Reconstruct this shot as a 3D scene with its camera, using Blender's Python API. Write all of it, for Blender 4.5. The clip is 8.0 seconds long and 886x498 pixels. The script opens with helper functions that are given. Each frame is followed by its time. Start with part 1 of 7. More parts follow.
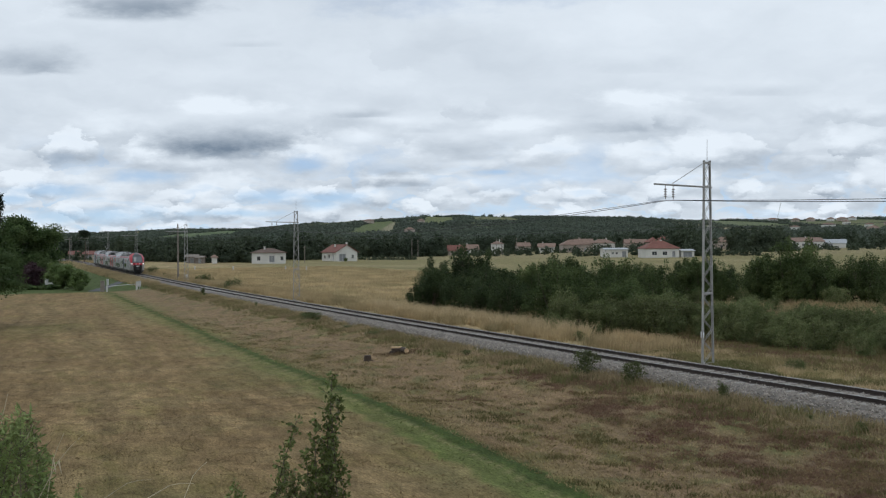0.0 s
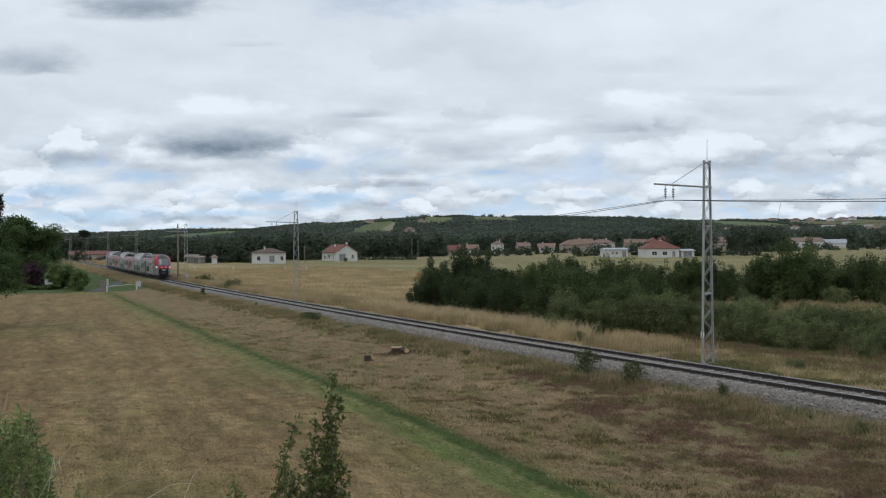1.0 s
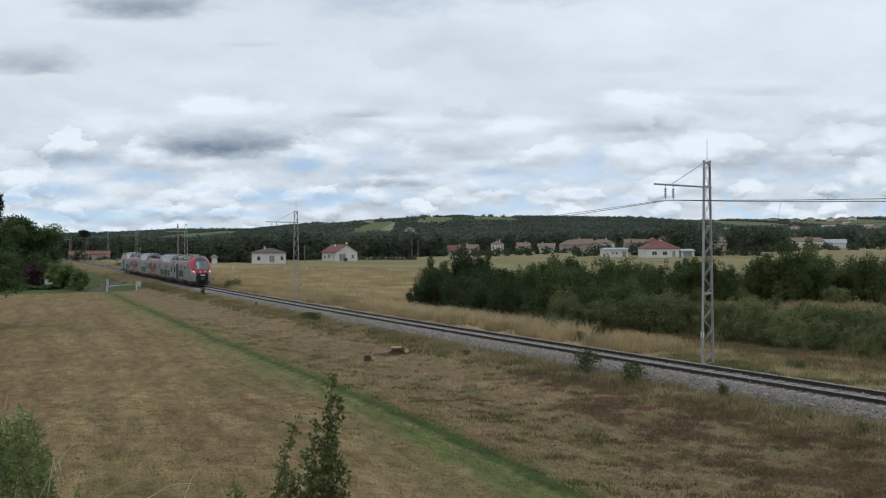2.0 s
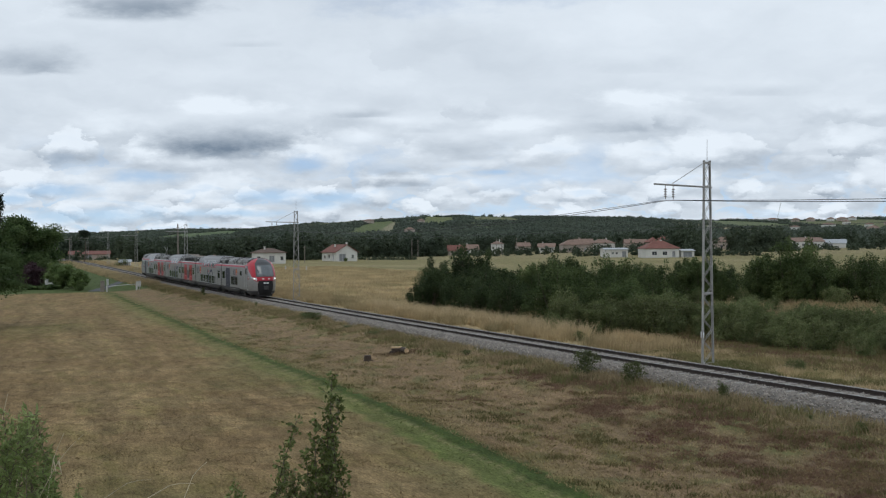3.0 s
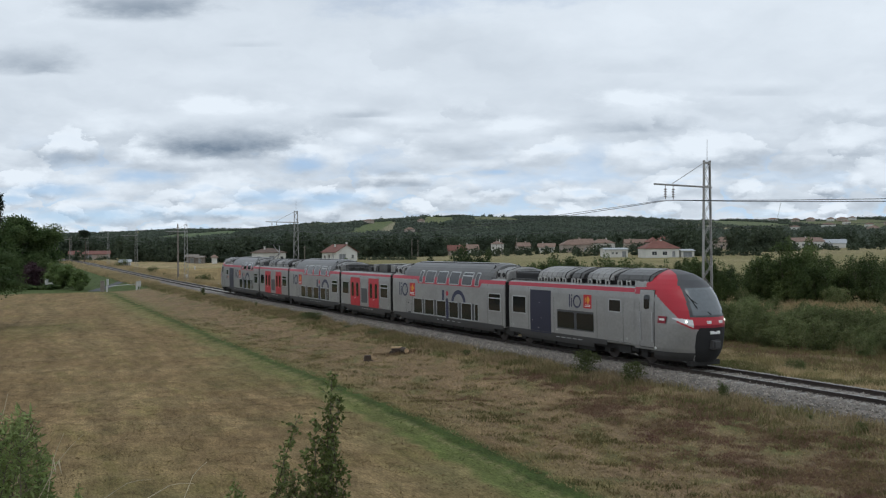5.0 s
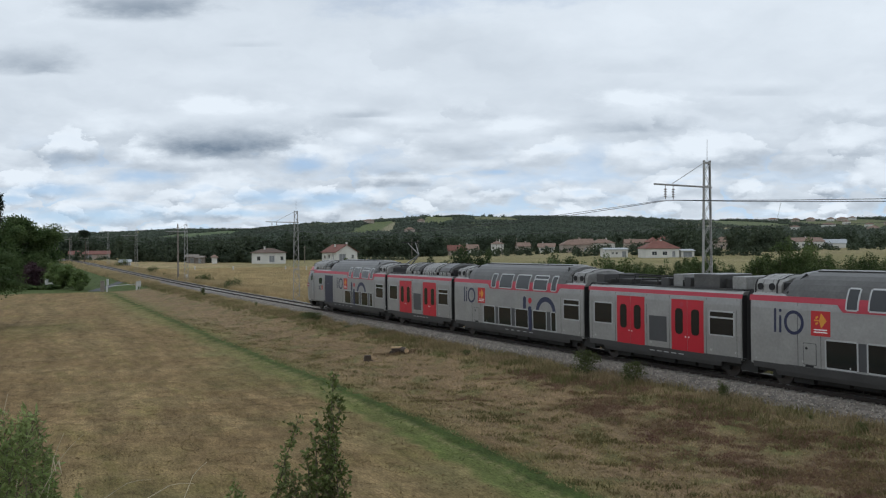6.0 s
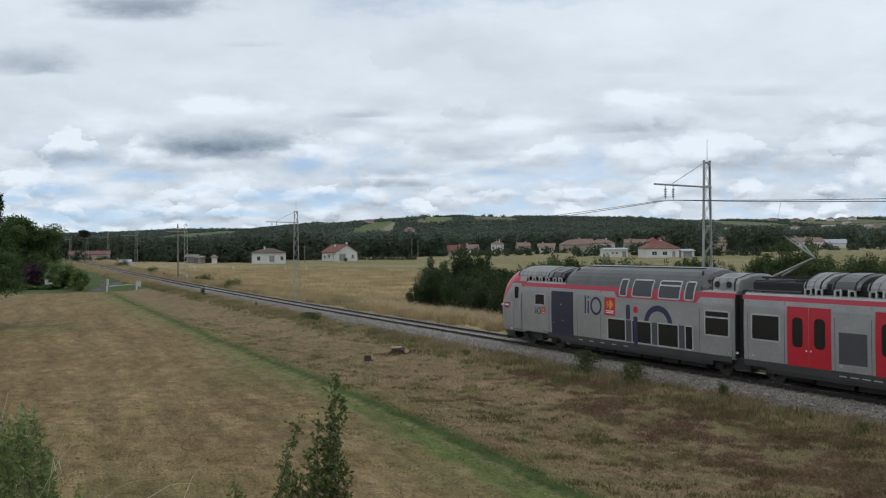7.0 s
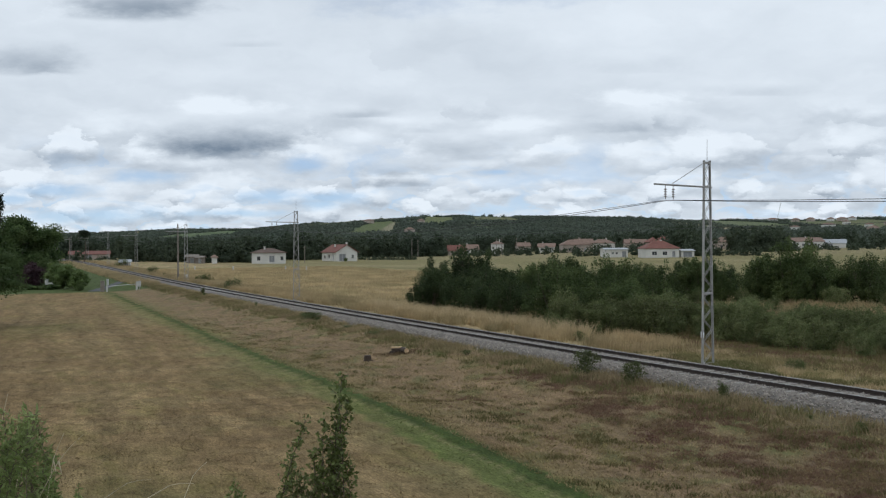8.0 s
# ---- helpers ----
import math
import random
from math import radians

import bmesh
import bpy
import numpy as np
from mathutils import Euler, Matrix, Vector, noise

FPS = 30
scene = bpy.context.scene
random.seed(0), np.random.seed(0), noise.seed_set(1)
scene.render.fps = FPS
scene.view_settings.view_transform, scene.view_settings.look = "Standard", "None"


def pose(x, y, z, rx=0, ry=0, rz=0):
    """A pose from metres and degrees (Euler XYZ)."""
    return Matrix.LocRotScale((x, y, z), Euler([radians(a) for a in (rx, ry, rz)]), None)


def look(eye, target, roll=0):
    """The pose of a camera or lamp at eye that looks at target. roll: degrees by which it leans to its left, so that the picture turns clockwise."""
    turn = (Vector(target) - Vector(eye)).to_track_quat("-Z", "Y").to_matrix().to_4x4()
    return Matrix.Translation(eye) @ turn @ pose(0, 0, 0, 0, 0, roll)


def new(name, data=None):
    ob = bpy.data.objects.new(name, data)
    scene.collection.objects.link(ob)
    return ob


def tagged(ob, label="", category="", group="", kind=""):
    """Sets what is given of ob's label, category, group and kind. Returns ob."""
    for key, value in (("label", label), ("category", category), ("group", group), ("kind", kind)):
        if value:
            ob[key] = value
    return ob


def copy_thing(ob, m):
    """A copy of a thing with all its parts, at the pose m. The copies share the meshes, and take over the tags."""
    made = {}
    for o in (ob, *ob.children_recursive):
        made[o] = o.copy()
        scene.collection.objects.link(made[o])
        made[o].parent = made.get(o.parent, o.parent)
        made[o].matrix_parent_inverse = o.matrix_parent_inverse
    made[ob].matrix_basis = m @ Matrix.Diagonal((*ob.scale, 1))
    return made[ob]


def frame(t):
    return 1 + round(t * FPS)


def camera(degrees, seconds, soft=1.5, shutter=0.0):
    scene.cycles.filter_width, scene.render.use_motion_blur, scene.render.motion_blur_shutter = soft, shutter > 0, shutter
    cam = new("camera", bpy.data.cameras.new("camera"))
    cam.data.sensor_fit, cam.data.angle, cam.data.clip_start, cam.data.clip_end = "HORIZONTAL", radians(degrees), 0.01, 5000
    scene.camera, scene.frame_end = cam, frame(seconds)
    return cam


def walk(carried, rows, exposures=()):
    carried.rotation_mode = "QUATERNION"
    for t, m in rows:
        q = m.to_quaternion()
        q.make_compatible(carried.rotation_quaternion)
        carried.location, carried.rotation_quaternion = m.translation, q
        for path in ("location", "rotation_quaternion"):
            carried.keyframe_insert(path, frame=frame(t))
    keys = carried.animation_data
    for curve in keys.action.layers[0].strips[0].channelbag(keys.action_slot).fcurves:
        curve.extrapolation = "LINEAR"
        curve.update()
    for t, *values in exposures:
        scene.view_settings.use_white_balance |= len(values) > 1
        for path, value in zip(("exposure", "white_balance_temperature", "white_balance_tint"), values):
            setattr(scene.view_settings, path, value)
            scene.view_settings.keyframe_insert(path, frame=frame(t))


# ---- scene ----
# ---- camera ----
EYE = (0.0, 0.0, 5.498)
PITCH = -0.2854
ROLL = -0.375
cam = camera(54.263, 8.0, soft=1.2)
LENS = look(EYE, (0.0, 100.0, 5.498 + 100.0 * math.tan(radians(PITCH))), ROLL)
walk(cam, [(0.0, LENS), (8.0, LENS)], exposures=[(0.0, 0.0), (8.0, 0.0)])

# ---- sky and sun ----
SUN_EL, SUN_AZ = radians(55), radians(200)
world = bpy.data.worlds.new("world")
scene.world = world
world.use_nodes = True


def link(nt, a, b):
    nt.links.new(a, b)


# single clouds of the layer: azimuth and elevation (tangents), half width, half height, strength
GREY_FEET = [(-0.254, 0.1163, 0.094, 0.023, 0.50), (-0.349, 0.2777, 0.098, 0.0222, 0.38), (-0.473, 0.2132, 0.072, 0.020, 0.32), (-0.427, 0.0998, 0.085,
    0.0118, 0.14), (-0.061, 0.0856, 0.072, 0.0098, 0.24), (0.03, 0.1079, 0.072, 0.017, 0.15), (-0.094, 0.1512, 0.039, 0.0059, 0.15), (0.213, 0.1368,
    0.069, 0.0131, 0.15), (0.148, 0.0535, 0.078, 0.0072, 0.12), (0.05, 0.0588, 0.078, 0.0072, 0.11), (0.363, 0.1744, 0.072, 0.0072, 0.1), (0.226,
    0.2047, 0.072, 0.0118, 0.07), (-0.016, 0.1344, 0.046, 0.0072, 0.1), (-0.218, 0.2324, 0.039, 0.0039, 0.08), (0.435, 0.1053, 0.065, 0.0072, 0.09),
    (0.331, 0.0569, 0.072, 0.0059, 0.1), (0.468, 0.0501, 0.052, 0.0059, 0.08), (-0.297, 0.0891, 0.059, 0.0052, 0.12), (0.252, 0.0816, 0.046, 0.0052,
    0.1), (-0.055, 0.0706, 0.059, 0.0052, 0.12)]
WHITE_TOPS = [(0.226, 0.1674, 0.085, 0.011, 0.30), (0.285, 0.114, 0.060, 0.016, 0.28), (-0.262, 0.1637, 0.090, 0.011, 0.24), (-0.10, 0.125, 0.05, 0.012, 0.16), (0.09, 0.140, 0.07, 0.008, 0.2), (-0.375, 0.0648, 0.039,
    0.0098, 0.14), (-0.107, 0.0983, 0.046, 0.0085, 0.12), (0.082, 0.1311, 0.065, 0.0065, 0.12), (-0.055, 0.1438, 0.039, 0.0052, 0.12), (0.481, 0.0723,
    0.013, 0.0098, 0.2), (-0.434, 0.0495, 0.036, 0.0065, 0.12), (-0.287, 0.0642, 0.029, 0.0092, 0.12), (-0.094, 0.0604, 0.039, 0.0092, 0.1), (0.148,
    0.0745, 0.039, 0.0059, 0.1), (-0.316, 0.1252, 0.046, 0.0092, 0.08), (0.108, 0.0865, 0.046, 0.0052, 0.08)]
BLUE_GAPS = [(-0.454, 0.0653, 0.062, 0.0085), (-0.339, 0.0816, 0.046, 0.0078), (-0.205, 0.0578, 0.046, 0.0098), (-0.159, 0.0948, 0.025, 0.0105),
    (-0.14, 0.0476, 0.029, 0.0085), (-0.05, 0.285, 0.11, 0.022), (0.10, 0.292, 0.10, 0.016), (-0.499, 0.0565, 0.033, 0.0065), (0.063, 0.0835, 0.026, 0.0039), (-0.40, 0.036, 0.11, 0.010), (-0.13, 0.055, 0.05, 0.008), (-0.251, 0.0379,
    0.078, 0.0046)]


def make_sky():
    nt = world.node_tree
    nt.nodes.clear()
    N = nt.nodes.new

    def math_(op, a, b=None, c=None):
        n = N("ShaderNodeMath")
        n.operation = op
        for i, v in enumerate((a, b, c)):
            if v is None:
                continue
            if isinstance(v, (int, float)):
                n.inputs[i].default_value = v
            else:
                link(nt, v, n.inputs[i])
        return n.outputs[0]

    def rng(v, a, b, c=0.0, d=1.0, kind="SMOOTHSTEP"):
        n = N("ShaderNodeMapRange")
        n.interpolation_type = kind
        for k, x in zip(("From Min", "From Max", "To Min", "To Max"), (a, b, c, d)):
            n.inputs[k].default_value = x
        link(nt, v, n.inputs["Value"])
        return n.outputs[0]

    def comb(x, y, z=0.0):
        n = N("ShaderNodeCombineXYZ")
        for i, v in enumerate((x, y, z)):
            if isinstance(v, (int, float)):
                n.inputs[i].default_value = v
            else:
                link(nt, v, n.inputs[i])
        return n.outputs[0]

    def noise_(vec, scale, detail, rough=0.55, warp=0.0):
        n = N("ShaderNodeTexNoise")
        n.inputs["Scale"].default_value, n.inputs["Detail"].default_value, n.inputs["Roughness"].default_value = scale, detail, rough
        n.inputs["Distortion"].default_value = warp
        link(nt, vec, n.inputs["Vector"])
        return n.outputs["Fac"]

    def mix(f, a, b):
        n = N("ShaderNodeMix")
        n.data_type = "RGBA"
        link(nt, f, n.inputs[0])
        for i, v in ((6, a), (7, b)):
            if isinstance(v, tuple):
                n.inputs[i].default_value = (*v, 1)
            else:
                link(nt, v, n.inputs[i])
        return n.outputs[2]

    out, bg = N("ShaderNodeOutputWorld"), N("ShaderNodeBackground")
    sky = N("ShaderNodeTexSky")
    sky.sky_type, sky.sun_disc = "NISHITA", False
    sky.sun_elevation, sky.sun_rotation = SUN_EL, SUN_AZ
    lift = N("ShaderNodeVectorMath")
    lift.operation = "ADD"
    lift.inputs[1].default_value = (0.0, 0.0, 0.12)
    gen = N("ShaderNodeTexCoord").outputs["Generated"]
    link(nt, gen, lift.inputs[0])
    link(nt, lift.outputs[0], sky.inputs["Vector"])
    sc = N("ShaderNodeVectorMath")
    sc.operation = "SCALE"
    sc.inputs["Scale"].default_value = 0.15
    link(nt, sky.outputs[0], sc.inputs[0])
    sep = N("ShaderNodeSeparateXYZ")
    link(nt, gen, sep.inputs[0])
    x, y, z = sep.outputs
    # the cloud layer as a flat sheet seen from below
    zz = math_("ADD", math_("MAXIMUM", z, 0.0), 0.22)
    px, py = math_("DIVIDE", x, zz), math_("DIVIDE", y, zz)
    ya = math_("MAXIMUM", y, 0.05)
    az, el = math_("DIVIDE", x, ya), math_("DIVIDE", z, ya)
    iso = comb(az, math_("MULTIPLY", el, 1.9))
    w1 = math_("MULTIPLY", math_("SUBTRACT", noise_(iso, 14.0, 3.0), 0.5), 0.16)
    w2 = math_("MULTIPLY", math_("SUBTRACT", noise_(iso, 19.0, 4.0), 0.5), 0.2)
    qx, qy = math_("ADD", px, w1), math_("ADD", py, w2)
    low = comb(qx, qy, 0.0)
    up = comb(qx, math_("ADD", qy, 0.13), 0.0)
    big = noise_(comb(px, py, 3.7), 0.8, 3.0)
    puff, puff_up = noise_(low, 3.6, 4.5, 0.52), noise_(up, 3.6, 4.5, 0.52)
    fine = noise_(comb(qx, qy, 9.1), 6.0, 5.0, 0.6)
    # lit tops, grey feet
    relief = math_("MULTIPLY", math_("SUBTRACT", puff_up, puff), rng(z, 0.20, 0.07, 0.16, 0.45))
    tone = math_("ADD", rng(big, 0.3, 0.7, 0.80, 0.70), relief)
    tone = math_("ADD", tone, math_("MULTIPLY", math_("SUBTRACT", fine, 0.5), 0.07))
    tone = math_("ADD", tone, rng(z, 0.02, 0.25, 0.0, 0.10))

    # heaped clouds, smaller towards the horizon: each pale above and grey at its foot
    thin_ = []

    def heaps(scale, seed, turb, amount):
        q = comb(az, math_("MULTIPLY", el, 1.8), seed)
        nz = N("ShaderNodeTexNoise")
        nz.inputs["Scale"].default_value, nz.inputs["Detail"].default_value, nz.inputs["Roughness"].default_value = scale * 1.6, 7.0, 0.62
        link(nt, q, nz.inputs["Vector"])
        c = N("ShaderNodeVectorMath")
        c.operation = "SUBTRACT"
        link(nt, nz.outputs["Color"], c.inputs[0])
        c.inputs[1].default_value = (0.5, 0.5, 0.5)
        m = N("ShaderNodeVectorMath")
        m.operation = "MULTIPLY_ADD"
        link(nt, c.outputs[0], m.inputs[0])
        m.inputs[1].default_value = (turb / scale, turb / scale, 0.0)
        link(nt, q, m.inputs[2])
        vor = N("ShaderNodeTexVoronoi")
        vor.voronoi_dimensions, vor.feature = "2D", "SMOOTH_F1"
        vor.inputs["Smoothness"].default_value = 0.16
        vor.inputs["Scale"].default_value = scale
        link(nt, m.outputs[0], vor.inputs["Vector"])
        off = N("ShaderNodeVectorMath")
        off.operation = "SUBTRACT"
        link(nt, m.outputs[0], off.inputs[0])
        link(nt, vor.outputs["Position"], off.inputs[1])
        v = N("ShaderNodeSeparateXYZ")
        link(nt, off.outputs[0], v.inputs[0])
        up_ = math_("MULTIPLY", v.outputs[1], scale)
        fade = rng(vor.outputs["Distance"], 0.70, 0.30)
        pick = N("ShaderNodeSeparateColor")
        link(nt, vor.outputs["Color"], pick.inputs[0])
        lit_ = math_("ADD", rng(up_, -0.36, 0.10, -0.75, 1.05), rng(pick.outputs[0], 0.0, 1.0, -0.25, 0.25, "LINEAR"))
        thin_.append(math_("MULTIPLY", rng(vor.outputs["Distance"], 0.42, 0.75), rng(pick.outputs[2], 0.45, 0.8)))
        return math_("MULTIPLY", math_("MULTIPLY", lit_, fade), math_("MULTIPLY", rng(pick.outputs[1], 0.0, 1.0, 0.1, 1.15, "LINEAR"), amount))
    front = rng(y, 0.3, 0.6)
    lows = math_("MULTIPLY", heaps(25.0, 0.3, 1.1, 0.30), rng(el, 0.085, 0.055))
    mids = math_("MULTIPLY", heaps(13.0, 4.1, 1.1, 0.26), math_("MULTIPLY", rng(el, 0.05, 0.08), rng(el, 0.18, 0.12)))
    tops = math_("MULTIPLY", heaps(5.5, 7.7, 1.2, 0.05), math_("MULTIPLY", rng(el, 0.12, 0.18), rng(el, 0.5, 0.3)))
    heap = math_("MULTIPLY", math_("ADD", math_("ADD", lows, mids), tops), front)
    # the clouds that stand out
    wob = math_("MULTIPLY", math_("SUBTRACT", noise_(comb(az, math_("MULTIPLY", el, 2.4)), 20.0, 6.0, 0.62), 0.5), 2.0)
    calm = math_("MULTIPLY", wob, 0.45)
    place = comb(az, el)

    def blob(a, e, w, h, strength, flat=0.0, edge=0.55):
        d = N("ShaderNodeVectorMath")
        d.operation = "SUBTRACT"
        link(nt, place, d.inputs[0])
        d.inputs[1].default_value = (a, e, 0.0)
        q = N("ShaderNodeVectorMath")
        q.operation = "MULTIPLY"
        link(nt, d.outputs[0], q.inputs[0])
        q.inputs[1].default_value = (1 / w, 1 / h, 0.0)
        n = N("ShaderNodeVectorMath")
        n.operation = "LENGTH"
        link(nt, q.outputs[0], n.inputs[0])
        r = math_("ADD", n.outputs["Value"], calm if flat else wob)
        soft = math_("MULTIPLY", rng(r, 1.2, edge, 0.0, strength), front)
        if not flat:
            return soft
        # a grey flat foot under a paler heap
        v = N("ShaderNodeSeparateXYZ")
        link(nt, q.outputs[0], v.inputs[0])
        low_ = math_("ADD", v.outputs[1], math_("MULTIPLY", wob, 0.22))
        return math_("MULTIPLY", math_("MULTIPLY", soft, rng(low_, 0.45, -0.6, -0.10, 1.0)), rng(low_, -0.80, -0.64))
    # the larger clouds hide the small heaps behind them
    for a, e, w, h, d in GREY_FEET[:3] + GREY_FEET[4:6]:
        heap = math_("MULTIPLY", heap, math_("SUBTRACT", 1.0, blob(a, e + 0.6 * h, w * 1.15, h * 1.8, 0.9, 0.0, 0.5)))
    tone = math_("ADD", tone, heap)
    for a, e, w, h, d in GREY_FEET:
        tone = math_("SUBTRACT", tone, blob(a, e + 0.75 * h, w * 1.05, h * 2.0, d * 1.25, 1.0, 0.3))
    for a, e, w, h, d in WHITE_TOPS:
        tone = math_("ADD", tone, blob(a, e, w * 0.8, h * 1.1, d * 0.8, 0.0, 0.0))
    tone = math_("MINIMUM", math_("MAXIMUM", tone, 0.20), 1.0)
    lit = mix(rng(tone, 0.22, 0.98, kind="LINEAR"), (0.185, 0.245, 0.325), (0.80, 0.880, 0.965))
    # gaps of blue
    gap = math_("MULTIPLY", math_("MULTIPLY", rng(puff, 0.46, 0.36), rng(z, 0.14, 0.05)), 0.3)
    gap = math_("MAXIMUM", gap, math_("MULTIPLY", math_("MULTIPLY", thin_[0], rng(el, 0.075, 0.05)), 0.6))
    gap = math_("MAXIMUM", gap, math_("MULTIPLY", math_("MULTIPLY", thin_[1], math_("MULTIPLY", rng(el, 0.055, 0.075), rng(el, 0.13, 0.09))), 0.45))
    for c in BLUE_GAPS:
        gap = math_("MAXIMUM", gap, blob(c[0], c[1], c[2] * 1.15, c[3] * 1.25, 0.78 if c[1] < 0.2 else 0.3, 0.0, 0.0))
    col = mix(gap, lit, sc.outputs[0])
    link(nt, col, bg.inputs[0])
    bg.inputs[1].default_value = 1.0
    link(nt, bg.outputs[0], out.inputs[0])


make_sky()
sun_data = bpy.data.lights.new("sun", "SUN")
sun_data.energy, sun_data.angle, sun_data.color = 0.35, radians(30), (1.0, 0.95, 0.88)
sun = new("sun", sun_data)
sun.matrix_world = look((0, 0, 0), (-math.sin(SUN_AZ) * math.cos(SUN_EL), -math.cos(SUN_AZ) * math.cos(SUN_EL), -math.sin(SUN_EL)))

# ---- the line of the track ----
T_X, T_Y, T_HEAD, T_BEND, T_EASE = -13.731, 82.378, -1.079, 0.000325, 0.0000013
S_MIN, S_MAX, S_STEP = -700.0, 240.0, 0.5


def make_line():
    s = np.arange(S_MIN, S_MAX + S_STEP, S_STEP)
    c = np.clip(s, -260, 140)
    head = T_HEAD + T_BEND * c + T_EASE * c * c
    x, y = np.zeros(len(s)), np.zeros(len(s))
    x[1:] = np.cumsum((np.cos(head[1:]) + np.cos(head[:-1])) / 2 * S_STEP)
    y[1:] = np.cumsum((np.sin(head[1:]) + np.sin(head[:-1])) / 2 * S_STEP)
    i = int(round(-S_MIN / S_STEP))
    z = 0.00187 * np.clip(s, -230, 90) + 0.0000194 * np.clip(s, -230, 90) ** 2
    return s, x - x[i] + T_X, y - y[i] + T_Y, z, head


LINE_S, LINE_X, LINE_Y, LINE_Z, LINE_H = make_line()


def on_track(s, off=0.0, up=0.0):
    """A place off metres to the right of the line's way, up metres over the rails."""
    h = np.interp(s, LINE_S, LINE_H)
    return (float(np.interp(s, LINE_S, LINE_X) + off * math.sin(h)), float(np.interp(s, LINE_S, LINE_Y) - off * math.cos(h)),
            float(np.interp(s, LINE_S, LINE_Z) + up))


def heading(s):
    return float(np.interp(s, LINE_S, LINE_H))


def track_coords(x, y):
    """Along and off the line, for arrays of places."""
    x, y = np.asarray(x, float).ravel(), np.asarray(y, float).ravel()
    s, off = np.zeros(len(x)), np.zeros(len(x))
    lx, ly, ls, lh = LINE_X[::8], LINE_Y[::8], LINE_S[::8], LINE_H[::8]
    for a in range(0, len(x), 4000):
        i = np.argmin((x[a:a + 4000, None] - lx) ** 2 + (y[a:a + 4000, None] - ly) ** 2, axis=1)
        dx, dy = x[a:a + 4000] - lx[i], y[a:a + 4000] - ly[i]
        c, q = np.cos(lh[i]), np.sin(lh[i])
        s[a:a + 4000], off[a:a + 4000] = ls[i] + dx * c + dy * q, dx * q - dy * c
    return s, off


def smooth(a, b, x):
    u = np.clip((np.asarray(x, float) - a) / (b - a), 0, 1)
    return u * u * (3 - 2 * u)


def lumps(x, y, size, seed):
    """Soft uneven ground, about -1 to 1."""
    rng = np.random.RandomState(seed)
    v = np.zeros_like(np.asarray(x, float))
    for k in range(7):
        a, f, p = rng.uniform(0, 6.28), rng.uniform(0.6, 2.2) / size, rng.uniform(0, 6.28)
        v += np.sin((x * math.cos(a) + y * math.sin(a)) * f * 6.28 + p)
    return v / 3.5


HILL_AZ = np.array([-2.0, -0.9, -0.45, -0.38, -0.31, -0.22, -0.185, -0.149, -0.094, -0.015, 0.05, 0.115, 0.207, 0.259, 0.40, 0.51, 0.9, 2.0])
HILL_EL = np.array([0.012, 0.012, 0.0135, 0.0155, 0.0185, 0.0175, 0.0205, 0.0235, 0.0275, 0.0300, 0.0300, 0.0275, 0.0265, 0.0235, 0.0220, 0.0230, 0.018, 0.012])
HILL_FAR = 2100.0


def ground_z(x, y):
    x, y = np.asarray(x, float), np.asarray(y, float)
    s, off = track_coords(x, y)
    s, off = s.reshape(x.shape), off.reshape(x.shape)
    base = np.interp(s, LINE_S, LINE_Z)
    base = base * (1 - smooth(60, 200, np.abs(off)))
    near = -0.52 - 0.5 * smooth(2.5, 9, off)
    far = -0.42 - 0.18 * smooth(3.0, 9, -off)
    d = np.hypot(x, y)
    z = base + np.where(off > 0, near, far)
    z = np.where(np.abs(off) < 2.3, base - 0.55, z)
    z = z + 0.06 * lumps(x, y, 14.0, 3) * smooth(2.6, 6, np.abs(off)) + 0.035 * lumps(x, y, 3.1, 5) * smooth(2.6, 4, np.abs(off))
    # gentle rise of the land to the north-east
    z = z + 3.0 * smooth(250, 500, d) * smooth(-0.08, 0.25, x / np.maximum(d, 1)) * (y > 0)
    # hills
    az = np.where(y > 1, x / np.maximum(y, 1), np.where(x > 0, 2.0, -2.0))
    top = 5.5 + HILL_FAR * np.interp(az, HILL_AZ, HILL_EL)
    top = top * (1 + 0.06 * lumps(x, y, 420.0, 11))
    rise = smooth(620, HILL_FAR, y) * smooth(-200, 600, y)
    z = z + top * rise * (1 - 0.6 * smooth(HILL_FAR, 4500, y))
    # the embankment on which the camera stands
    e = smooth(12.5, 2.2, np.hypot(x * 0.35, y + 0.5))
    return z * (1 - e) + 3.85 * e


def ground_at(x, y):
    return float(ground_z(np.array([x]), np.array([y]))[0])


